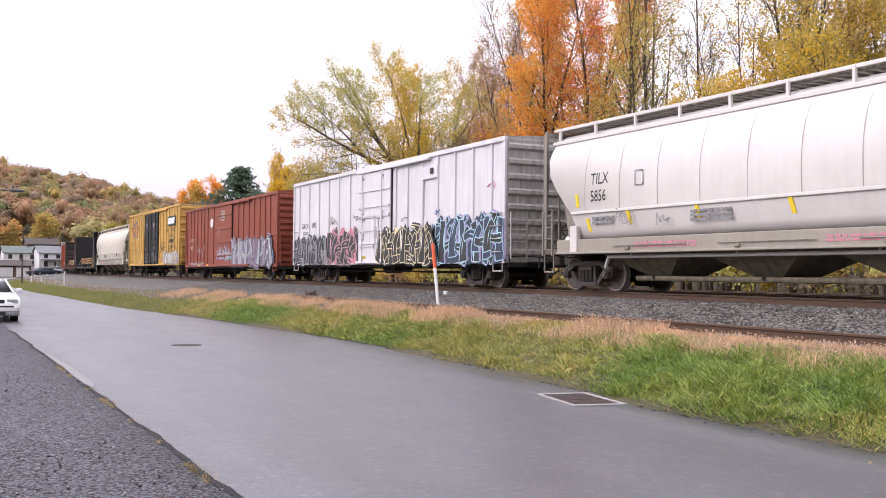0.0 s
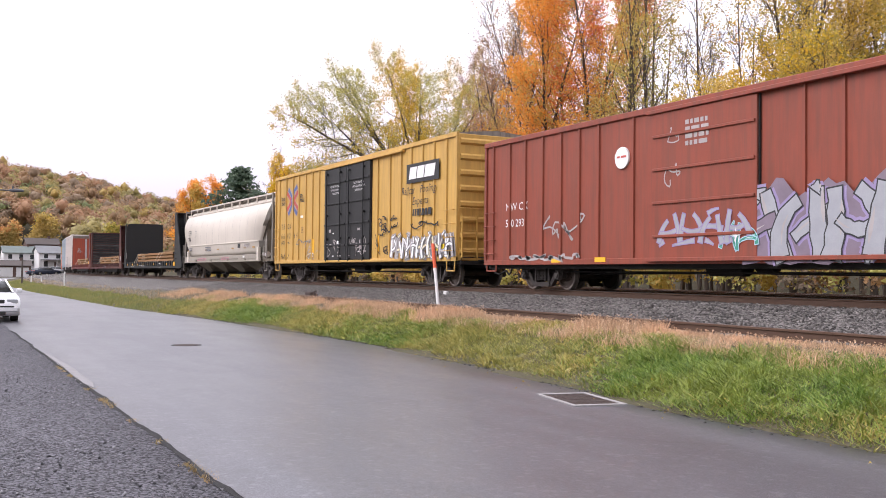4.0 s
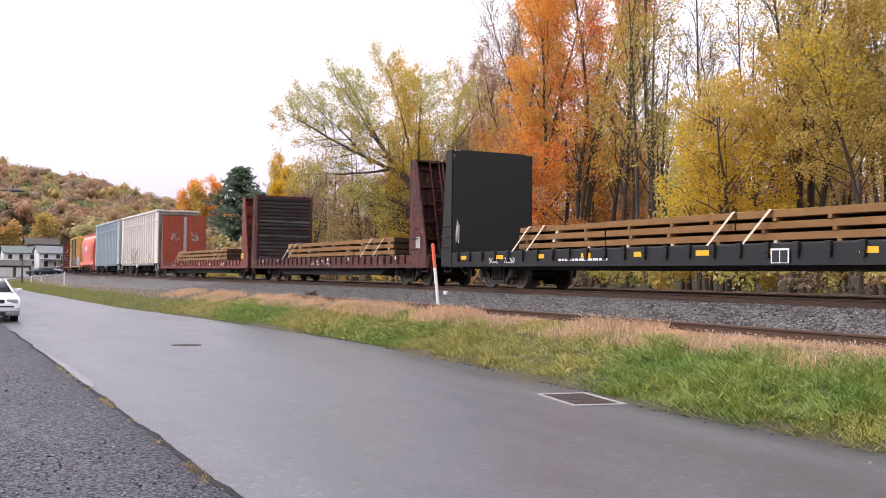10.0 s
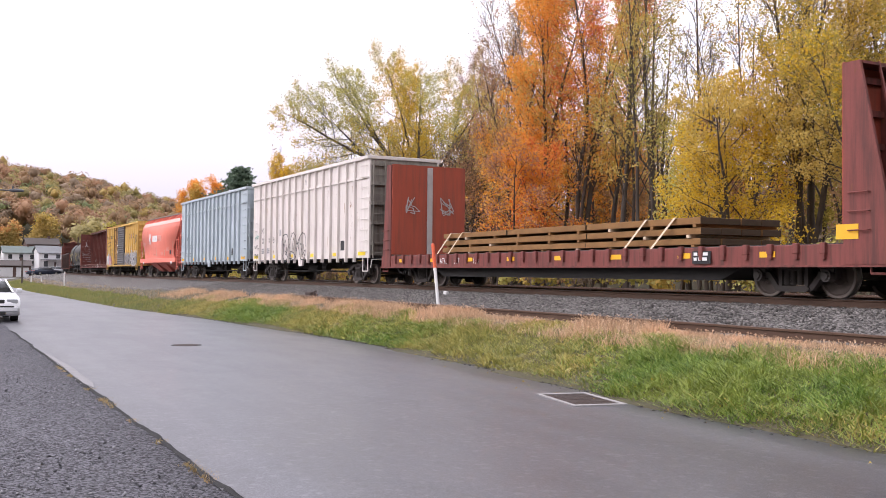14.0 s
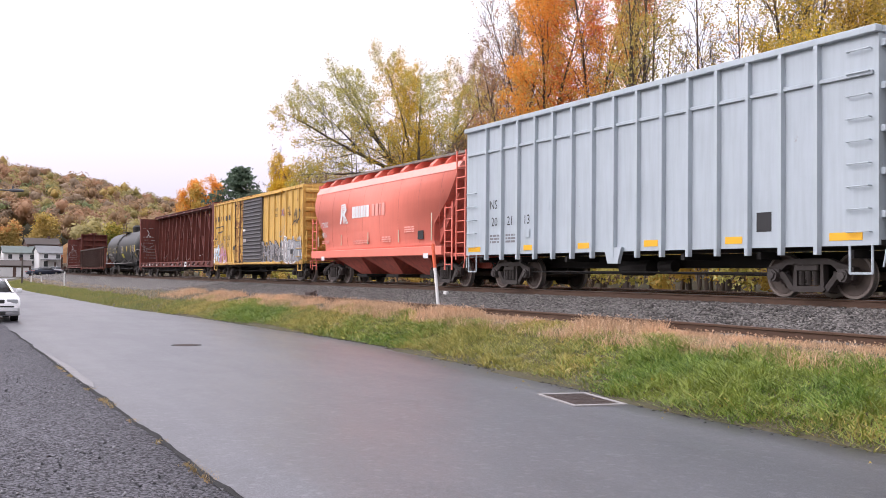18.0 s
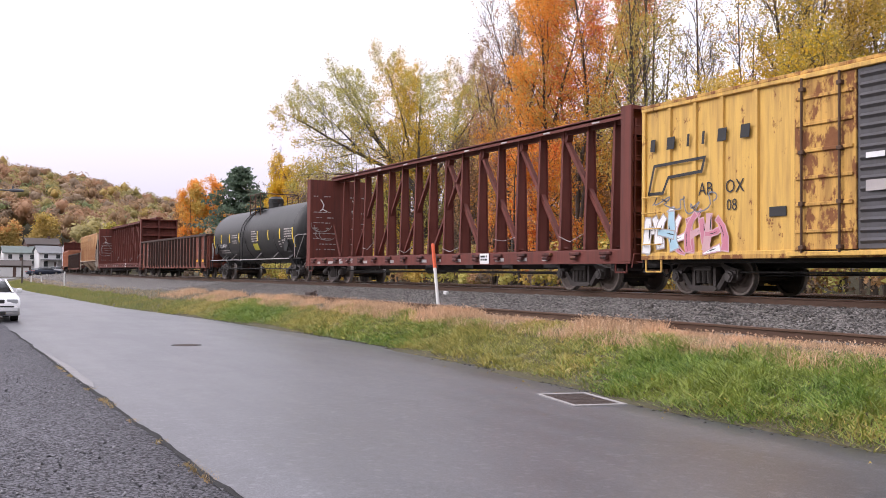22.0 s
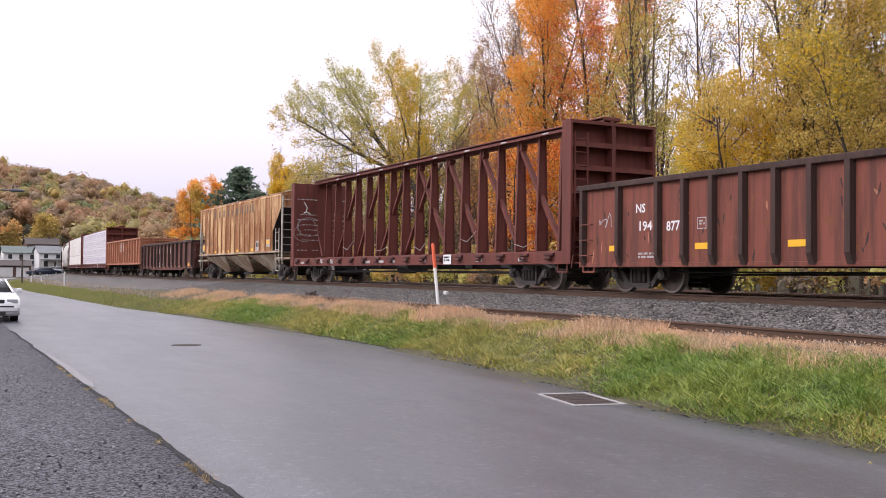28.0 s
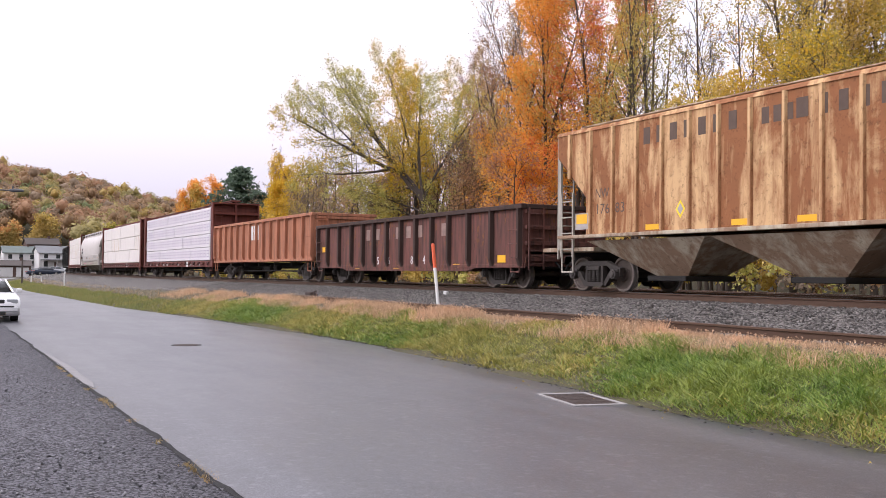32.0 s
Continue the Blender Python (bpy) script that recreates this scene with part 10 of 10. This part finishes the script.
M["brick_dark"] = plain("dark_brick_wall", (0.11, 0.065, 0.055), 0.9, 0, 0.3, 2)
M["pane"] = plain("dark_window_glass", (0.035, 0.04, 0.045), 0.12, 0, 0.1)
M["car_white"] = plain("white_car_enamel", (0.76, 0.76, 0.78), 0.22, 0, 0.04, 1, 4, 0.0)
M["car_dark"] = plain("dark_blue_car_enamel", (0.025, 0.035, 0.060), 0.22, 0, 0.1, 1, 4, 0.0)
M["car_silver"] = plain("silver_car_enamel", (0.38, 0.39, 0.41), 0.25, 0.4, 0.06, 1, 4, 0.0)
M["car_glass"] = plain("tinted_car_glass", (0.05, 0.055, 0.06), 0.06, 0, 0.05, 1, 4, 0.0)
M["tyre"] = plain("tyre_rubber", (0.018, 0.018, 0.018), 0.85, 0, 0.2)
M["rim"] = plain("alloy_rim", (0.40, 0.40, 0.41), 0.35, 0.8, 0.1)
M["lens"] = plain("headlight_lens", (0.42, 0.44, 0.46), 0.08, 0.2, 0.1)
M["trim_black"] = plain("black_plastic_trim", (0.02, 0.02, 0.02), 0.6)


def marker_post(x, y, h, lean_x, label, orange=True, r=0.043):
    z = float(ground_z(x, y))
    ob = thing("marker_post", label, "post", "posts along the verge")
    bm = bmesh.new()
    top = Vector((x + lean_x, y, z + h))
    foot = Vector((x, y, z - 0.1))
    cut = foot.lerp(top, 0.66 if orange else 0.97)
    rod(bm, foot, cut, r, r, 12)
    part("shaft", bm, M["post_white"], ob)
    bm = bmesh.new()
    rod(bm, cut, top, r * 1.12, r * 1.08, 12)
    rod(bm, top, top + (top - foot).normalized() * 0.03, r * 1.05, r * 0.5, 12)
    part("sleeve", bm, M["post_orange"] if orange else M["post_white"], ob)
    if orange:
        bm = bmesh.new()
        rod(bm, cut - (top - foot).normalized() * 0.06, cut - (top - foot).normalized() * 0.02, r * 1.15, r * 1.15, 12)
        part("collar", bm, M["post_white"], ob)


def drain_grate():
    ob = thing("storm_drain", "rusty iron storm drain grate with a pale concrete rim", "drain")
    ob.matrix_basis = pose(-11.04, 7.88, 0.022, 0, 0, -11)
    bm = bmesh.new()
    for x0, x1, y0, y1 in ((-0.64, 0.64, -0.375, -0.33), (-0.64, 0.64, 0.32, 0.375), (-0.64, -0.57, -0.33, 0.32), (0.57, 0.64, -0.33, 0.32)):
        box(bm, x0, x1, y0, y1, -0.05, 0.012, 0.005)
    part("rim", bm, M["concrete"], ob)
    # black sheet close under the bars, painted as the pit's darkness
    bm = bmesh.new()
    box(bm, -0.57, 0.57, -0.33, 0.32, -0.05, -0.03)
    part("sump", bm, M["trim_black"], ob)
    bm = bmesh.new()
    box(bm, -0.56, 0.56, -0.011, 0.011, -0.028, 0.0)
    me = mesh_of("bar", bm)
    for i in range(20):
        o = shared("bar", me, M["iron"], ob)
        o.location = (0, -0.31 + i * 0.0325, 0)
    bm = bmesh.new()
    box(bm, -0.012, 0.012, -0.32, 0.31, -0.027, 0.002)
    me = mesh_of("cross_bar", bm)
    for x in (-0.54, -0.27, 0.0, 0.27, 0.54):
        o = shared("cross_bar", me, M["iron"], ob)
        o.location = (x, 0, 0)


def manhole():
    ob = thing("manhole_cover", "round iron manhole cover sunk in the asphalt", "manhole cover")
    ob.matrix_basis = pose(-22.6, 5.25, 0.02)
    bm = bmesh.new()
    rod(bm, (0, 0, -0.05), (0, 0, 0.012), 0.34, 0.34, 36)
    part("frame_ring", tidy(bm), M["crevice"], ob)
    bm = bmesh.new()
    rod(bm, (0, 0, 0.0), (0, 0, 0.016), 0.29, 0.28, 32)
    for i in range(-3, 4):
        w = math.sqrt(max(0, 0.26 ** 2 - (i * 0.075) ** 2))
        box(bm, -w, w, i * 0.075 - 0.012, i * 0.075 + 0.012, 0.0155, 0.020)
    part("lid", tidy(bm), M["iron"], ob)


def switch_stand():
    """The low switch machine left standing beside the siding."""
    x, y = -31.8, 11.6
    z = float(ground_z(x, y))
    ob = thing("switch_stand", "low rusty switch stand beside the siding rail", "switch stand")
    ob.matrix_basis = Matrix.Translation((x, y, z))
    bm = bmesh.new()
    box(bm, -0.9, 0.9, -0.12, 0.12, -0.05, 0.10, 0.015)
    part("tie_block", bm, M["tie"], ob)
    bm = bmesh.new()
    box(bm, -0.35, 0.15, -0.14, 0.14, 0.10, 0.30, 0.03)
    part("housing", bm, M["iron"], ob)
    bm = bmesh.new()
    rod(bm, (0.3, 0, 0.1), (0.3, 0, 0.34), 0.07, 0.05, 10)
    pipe(bm, [(0.3, 0, 0.28), (0.75, -0.1, 0.22)], 0.025)
    part("lever", bm, M["iron"], ob)


def utility_pole(x, y, h, label, lamp=False, r=0.15):
    z = float(ground_z(x, y))
    ob = thing("utility_pole", label, "pole", "poles along the road")
    bm = bmesh.new()
    rod(bm, (x, y, z - 0.2), (x, y, z + h), r, r * 0.7, 12)
    part("shaft", bm, M["pole"], ob)
    if lamp:
        bm = bmesh.new()
        pipe(bm, [(x, y, lamp - 0.5), (x + 0.4, y + 0.5, lamp - 0.1), (x + 0.8, y + 1.3, lamp + 0.05), (x + 0.9, y + 1.9, lamp + 0.03)], 0.035, 8)
        part("lamp_arm", bm, M["lamp_grey"], ob)
        bm = bmesh.new()
        rings = []
        for k, (t, w, hh) in enumerate(((0, 0.04, 0.04), (0.12, 0.12, 0.09), (0.35, 0.17, 0.11), (0.6, 0.15, 0.09), (0.72, 0.05, 0.04))):
            rings.append([(x + 0.9 + 0.04 * t + w * math.cos(a), y + 1.9 + t, lamp + 0.03 + (hh if math.sin(a) > 0 else hh * 0.7) * math.sin(a)) for a in [2 * math.pi * q / 12 for q in range(12)]])
        loft(bm, rings)
        part("lamp_head", tidy(bm), M["lamp_grey"], ob)
        bm = bmesh.new()
        rod(bm, (x + 0.92, y + 2.1, lamp + 0.1), (x + 0.92, y + 2.1, lamp + 0.26), 0.04, 0.04, 8)
        part("photo_cell", bm, M["lamp_grey"], ob)


def house(name, label, m, w, d, h, roof_h, wall, roof, windows, doors=(), porch=False, eave=0.35):
    """A gabled house; its front looks along -y of its own space and the ridge runs along x."""
    ob = thing(name, label, "house", "houses at the end of the road")
    ob.matrix_basis = m
    bm = bmesh.new()
    prism(bm, [(-d / 2, 0), (d / 2, 0), (d / 2, h), (0, h + roof_h * 0.96), (-d / 2, h)], "x", -w / 2, w / 2)
    part("wall", tidy(bm), wall, ob)
    for s in (-1, 1):
        bm = bmesh.new()
        k = roof_h / (d / 2)
        o = eave
        prism(bm, [(s * (d / 2 + o), h - k * o), (s * (d / 2 + o), h - k * o + 0.16), (0, h + roof_h + 0.16), (0, h + roof_h)], "x", -w / 2 - eave, w / 2 + eave)
        part("roof", tidy(bm), roof, ob)
    for (x, z, ww, hh) in windows:
        bm = bmesh.new()
        for x0, x1, z0, z1 in ((x - ww / 2 - .09, x + ww / 2 + .09, z - .09, z), (x - ww / 2 - .09, x + ww / 2 + .09, z + hh, z + hh + .09), (x - ww / 2 - .09, x - ww / 2, z, z + hh), (x + ww / 2, x + ww / 2 + .09, z, z + hh)):
            box(bm, x0, x1, -d / 2 - 0.06, -d / 2 + 0.02, z0, z1)
        win = part("window", bm, M["siding_white"], ob)
        bm = bmesh.new()
        box(bm, x - ww / 2, x + ww / 2, -d / 2 - 0.02, -d / 2 + 0.01, z, z + hh)
        part("pane", bm, M["pane"], win)
    for (x, ww, hh, mt) in doors:
        bm = bmesh.new()
        box(bm, x - ww / 2, x + ww / 2, -d / 2 - 0.05, -d / 2 + 0.02, 0.05, hh, 0.01)
        dr = part("door", bm, mt, ob)
        for k in range(1, 4):
            bm = bmesh.new()
            box(bm, x - ww / 2 + .05, x + ww / 2 - .05, -d / 2 - 0.07, -d / 2 - 0.045, hh * k / 4 - .03, hh * k / 4 + .03)
            part("door_rail", bm, mt, dr)
    if porch:
        bm = bmesh.new()
        box(bm, -w / 2 + .3, w / 2 - .3, -d / 2 - 2.0, -d / 2, 2.6, 2.75)
        part("porch_roof", bm, roof, ob)
        for x in (-w / 2 + .5, 0, w / 2 - .5):
            bm = bmesh.new()
            box(bm, x - .08, x + .08, -d / 2 - 1.9, -d / 2 - 1.74, 0, 2.6)
            part("porch_post", bm, M["siding_white"], ob)
    bm = bmesh.new()
    box(bm, w * 0.2, w * 0.2 + 0.6, -0.3, 0.3, h + roof_h * 0.6, h + roof_h + 0.7)
    part("chimney", bm, M["brick_dark"], ob)
    return ob


def sedan(label, m, paint_mat, group="parked cars"):
    """A four-door saloon; its nose points along +x of its own space."""
    ob = thing("parked_car", label, "car", group)
    ob.matrix_basis = m
    side = [(-2.35, 0.42), (-2.38, 0.72), (-2.28, 0.93), (-1.72, 1.00), (-1.35, 1.03), (0.72, 0.98), (1.2, 0.93), (1.95, 0.84), (2.28, 0.72), (2.36, 0.55), (2.34, 0.30), (2.2, 0.20), (-2.2, 0.22)]
    bm = bmesh.new()
    rings = []
    for y, k in ((-0.90, 0.90), (-0.86, 0.97), (-0.6, 1.0), (0, 1.012), (0.6, 1.0), (0.86, 0.97), (0.90, 0.90)):
        rings.append([(x * (0.965 + 0.035 * k if abs(y) < 0.8 else 0.975), y, 0.58 + (z - 0.58) * k) for x, z in side])
    loft(bm, rings)
    part("body", tidy(bm), paint_mat, ob, "", True)
    cab = [(-1.66, 0.98), (-1.02, 1.36), (-0.55, 1.41), (0.05, 1.40), (0.35, 1.33), (1.02, 0.95)]
    bm = bmesh.new()
    rings = []
    for y, k in ((-0.80, 0.0), (-0.70, 0.62), (-0.60, 0.96), (-0.3, 1.0), (0.3, 1.0), (0.60, 0.96), (0.70, 0.62), (0.80, 0.0)):
        rings.append([(x, y, 0.94 + (z - 0.94) * k) for x, z in cab])
    loft(bm, rings)
    part("cabin_glass", tidy(bm), M["car_glass"], ob, "", True)
    bm = bmesh.new()
    rings = []
    for y, z in ((-0.62, 1.375), (-0.3, 1.43), (0.3, 1.43), (0.62, 1.375)):
        rings.append([(-1.05, y, z - 0.06), (-0.5, y, z), (0.05, y, z - 0.005), (0.33, y, z - 0.07), (0.3, y, z - 0.09), (-1.0, y, z - 0.09)])
    loft(bm, rings)
    part("roof_panel", tidy(bm), paint_mat, ob, "", True)
    for s in (-1, 1):
        bm = bmesh.new()
        for x0, x1 in ((1.02, 0.32), (-1.62, -1.02), (-0.38, -0.36)):
            rod(bm, (x0, s * 0.80, 0.95), (x1, s * 0.61, 1.37), 0.035, 0.03, 6)
        part("pillar", bm, paint_mat, ob)
        bm = bmesh.new()
        box(bm, 2.13, 2.31, *sorted((s * 0.48, s * 0.82)), 0.60, 0.76, 0.03)
        part("headlight", bm, M["lens"], ob)
        bm = bmesh.new()
        box(bm, 0.72, 0.90, *sorted((s * 0.90, s * 1.10)), 0.94, 1.08, 0.03)
        part("door_mirror", bm, paint_mat, ob)
        bm = bmesh.new()
        box(bm, -2.39, -2.28, *sorted((s * 0.48, s * 0.84)), 0.68, 0.86, 0.02)
        part("tail_light", bm, M["ink_red"], ob)
        for x in (-1.38, 1.42):
            bm = bmesh.new()
            rod(bm, (x, s * 0.70, 0.32), (x, s * 0.905, 0.32), 0.32, 0.31, 24)
            ty = part("wheel", tidy(bm), M["tyre"], ob)
            bm = bmesh.new()
            rod(bm, (x, s * 0.88, 0.32), (x, s * 0.915, 0.32), 0.21, 0.19, 18)
            part("rim", tidy(bm), M["rim"], ty)
    bm = bmesh.new()
    box(bm, 2.22, 2.40, -0.82, 0.82, 0.34, 0.52, 0.04)
    part("front_bumper", bm, paint_mat, ob)
    bm = bmesh.new()
    box(bm, 2.26, 2.405, -0.70, 0.70, 0.49, 0.535, 0.008)
    box(bm, 2.26, 2.40, -0.45, 0.45, 0.24, 0.34, 0.01)
    part("bumper_strip", bm, M["trim_black"], ob)
    bm = bmesh.new()
    box(bm, 2.24, 2.33, -0.42, 0.42, 0.60, 0.74, 0.015)
    part("grille", bm, M["trim_black"], ob)
    bm = bmesh.new()
    box(bm, 2.40, 2.412, -0.15, 0.15, 0.38, 0.47)
    part("plate_bar", bm, M["post_white"], ob)


def build_things():
    marker_post(-22.92, 11.85, 1.71, -0.39, "leaning white marker post with an orange-red sleeve in dry grass")
    for x, y, h in ((-79.8, 9.25, 1.12), (-109.0, 9.45, 0.62), (-102.1, 9.75, 0.58)):
        marker_post(x, y + float(bend(x)) * 0, h, 0.0, "short white guide post in the verge grass", False, 0.055)
    drain_grate()
    manhole()
    switch_stand()
    # the pale broken strip of concrete along the near edge of the road
    bm = bmesh.new()
    prism(bm, [(-22.0, 2.15), (-20.4, 2.14), (-18.6, 2.15), (-17.0, 2.12), (-15.6, 2.12), (-15.0, 2.17), (-15.7, 2.26), (-17.1, 2.25), (-18.4, 2.28), (-19.6, 2.24), (-21.2, 2.2)], "z", -0.03, 0.012)
    tagged(part("concrete_strip", tidy(bm), M["strip"]), "worn pale concrete strip along the road edge", "kerb strip")
    utility_pole(-109.2, 8.6, 2.7, "short dark wooden post at the road bend", r=0.11)
    utility_pole(-55.9, 1.71, 8.5, "tall wooden utility pole with a street lamp on an arm", 5.72, 0.16)
    utility_pole(-140.0, 7.1, 11.0, "weathered wooden utility pole far down the road", r=0.15)
    bm = bmesh.new()
    box(bm, -0.07, 0.07, -0.07, 0.07, 0, 0.10, 0.02)
    o = part("white_block", bm, M["post_white"])
    o.matrix_basis = pose(-27.3, 14.35, 1.06, 0, 8, 20)
    tagged(o, "small white painted block lying on the ballast", "block")
    turn = lambda x, y, a: pose(x, y, float(ground_z(x, y)), 0, 0, a)
    house("house", "white two-storey house with a green shingle roof", turn(-268, 20.4, 92), 8.0, 7.4, 4.3, 1.6, M["siding_white"], M["roof_green"], [(-2.5, 1.0, 1.0, 1.3), (-0.2, 1.0, 1.0, 1.3), (2.7, 1.0, 0.9, 1.3), (-2.5, 2.8, 0.9, 1.1), (0, 2.8, 0.9, 1.1), (2.5, 2.8, 0.9, 1.1)], [(1.4, 0.95, 2.1, M["brick_dark"])])
    house("garage", "low brown garage with two white doors", turn(-240, 17.0, 92), 6.8, 6.0, 2.5, 1.1, M["brick_dark"], M["roof_brown"], [], [(-1.65, 2.6, 2.1, M["siding_white"]), (1.65, 2.6, 2.1, M["siding_white"])])
    house("house", "white house with a grey roof and a porch", turn(-262, 27.4, 96), 7.5, 7.5, 4.3, 1.7, M["siding_white"], M["roof_grey"], [(-2.2, 1.0, 0.9, 1.3), (2.2, 1.0, 0.9, 1.3), (-2.2, 3.0, 0.9, 1.0), (0.6, 3.0, 0.9, 1.0), (2.2, 3.0, 0.9, 1.0)], [(0.2, 0.95, 2.1, M["brick_dark"])], True)
    house("house", "brick house behind the porch house", turn(-285, 27.0, 94), 8.0, 7.0, 5.4, 1.6, M["brick_dark"], M["roof_brown"], [(-2, 3.4, 0.9, 1.2), (1.5, 3.4, 0.9, 1.2)])
    sedan("white saloon car parked on the gravel beside the road", pose(-37.45, 1.78, -0.015, 0, 0, 1.5), M["car_white"])
    sedan("dark blue saloon car parked near the houses", turn(-190, 19.0, 100), M["car_dark"])
    sedan("silver saloon car parked near the houses", turn(-205, 22.5, 80), M["car_silver"])
    sedan("dark saloon car parked beside the porch house", turn(-215, 20.0, 95), M["car_dark"])
    sedan("pale saloon car parked beyond the verge", turn(-222, 26.5, 88), M["car_white"])
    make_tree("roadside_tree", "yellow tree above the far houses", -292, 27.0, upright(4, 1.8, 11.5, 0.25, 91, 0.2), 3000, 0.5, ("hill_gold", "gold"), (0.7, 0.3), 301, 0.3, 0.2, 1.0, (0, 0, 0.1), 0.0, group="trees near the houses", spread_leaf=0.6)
    make_tree("roadside_tree", "olive-green tree beside the far track", -188, 28.5, upright(4, 1.2, 8.5, 0.16, 92, 0.25), 2600, 0.32, ("green", "olive"), None, 302, 0.32, 0.15, 1.0, (0, 0, 0.05), 0.0, group="trees near the houses", spread_leaf=0.45)
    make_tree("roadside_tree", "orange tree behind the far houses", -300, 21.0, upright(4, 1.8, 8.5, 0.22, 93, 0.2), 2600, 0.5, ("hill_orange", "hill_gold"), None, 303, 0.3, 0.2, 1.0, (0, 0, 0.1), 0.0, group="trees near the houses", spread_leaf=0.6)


build_things()


# ---- what moves ----
SPEED, GAIN = 9.96, 0.0023


def travel(t):
    return SPEED * (t - 16) + GAIN * (t - 16) ** 2 / 2


def on_track(u, t):
    """The pose of a car whose middle stands at u along the train, t seconds into the clip."""
    s = u + travel(t)
    d = min(0.0, s - BEND_X)
    ang = d / BEND_R
    x = s if d == 0 else BEND_X + BEND_R * math.sin(ang)
    y = TRACK_Y + BEND_R * (1 - math.cos(ang))
    return Matrix.Translation((x, y, RAIL_Z)) @ Matrix.Rotation(ang, 4, "Z")


def motions():
    walk(cam, [(0.0, CAM_POSE), (CLIP, CAM_POSE)], [(0.0, 0.14, 6300, 20), (CLIP, -0.06, 6300, 20)])
    times = [i * 1.0 for i in range(int(CLIP) + 1)]
    for ob, u in MOVING:
        walk(ob, [(t, on_track(u, t)) for t in times])
    # the wheels of one kind turn alike, so each kind is keyed once and its keys are shared
    keyed = {}
    for ob, x, r in ROLLING:
        key = (round(x, 3), r)
        if key not in keyed:
            n = int(CLIP * 13) + 1
            walk(ob, [(CLIP * i / n, pose(x, 0, r, 0, math.degrees(travel(CLIP * i / n) / r) % 360, 0)) for i in range(n + 1)])
            keyed[key] = ob
        else:
            src = keyed[key].animation_data
            ob.rotation_mode = "QUATERNION"
            ad = ob.animation_data_create()
            ad.action, ad.action_slot = src.action, src.action_slot


motions()
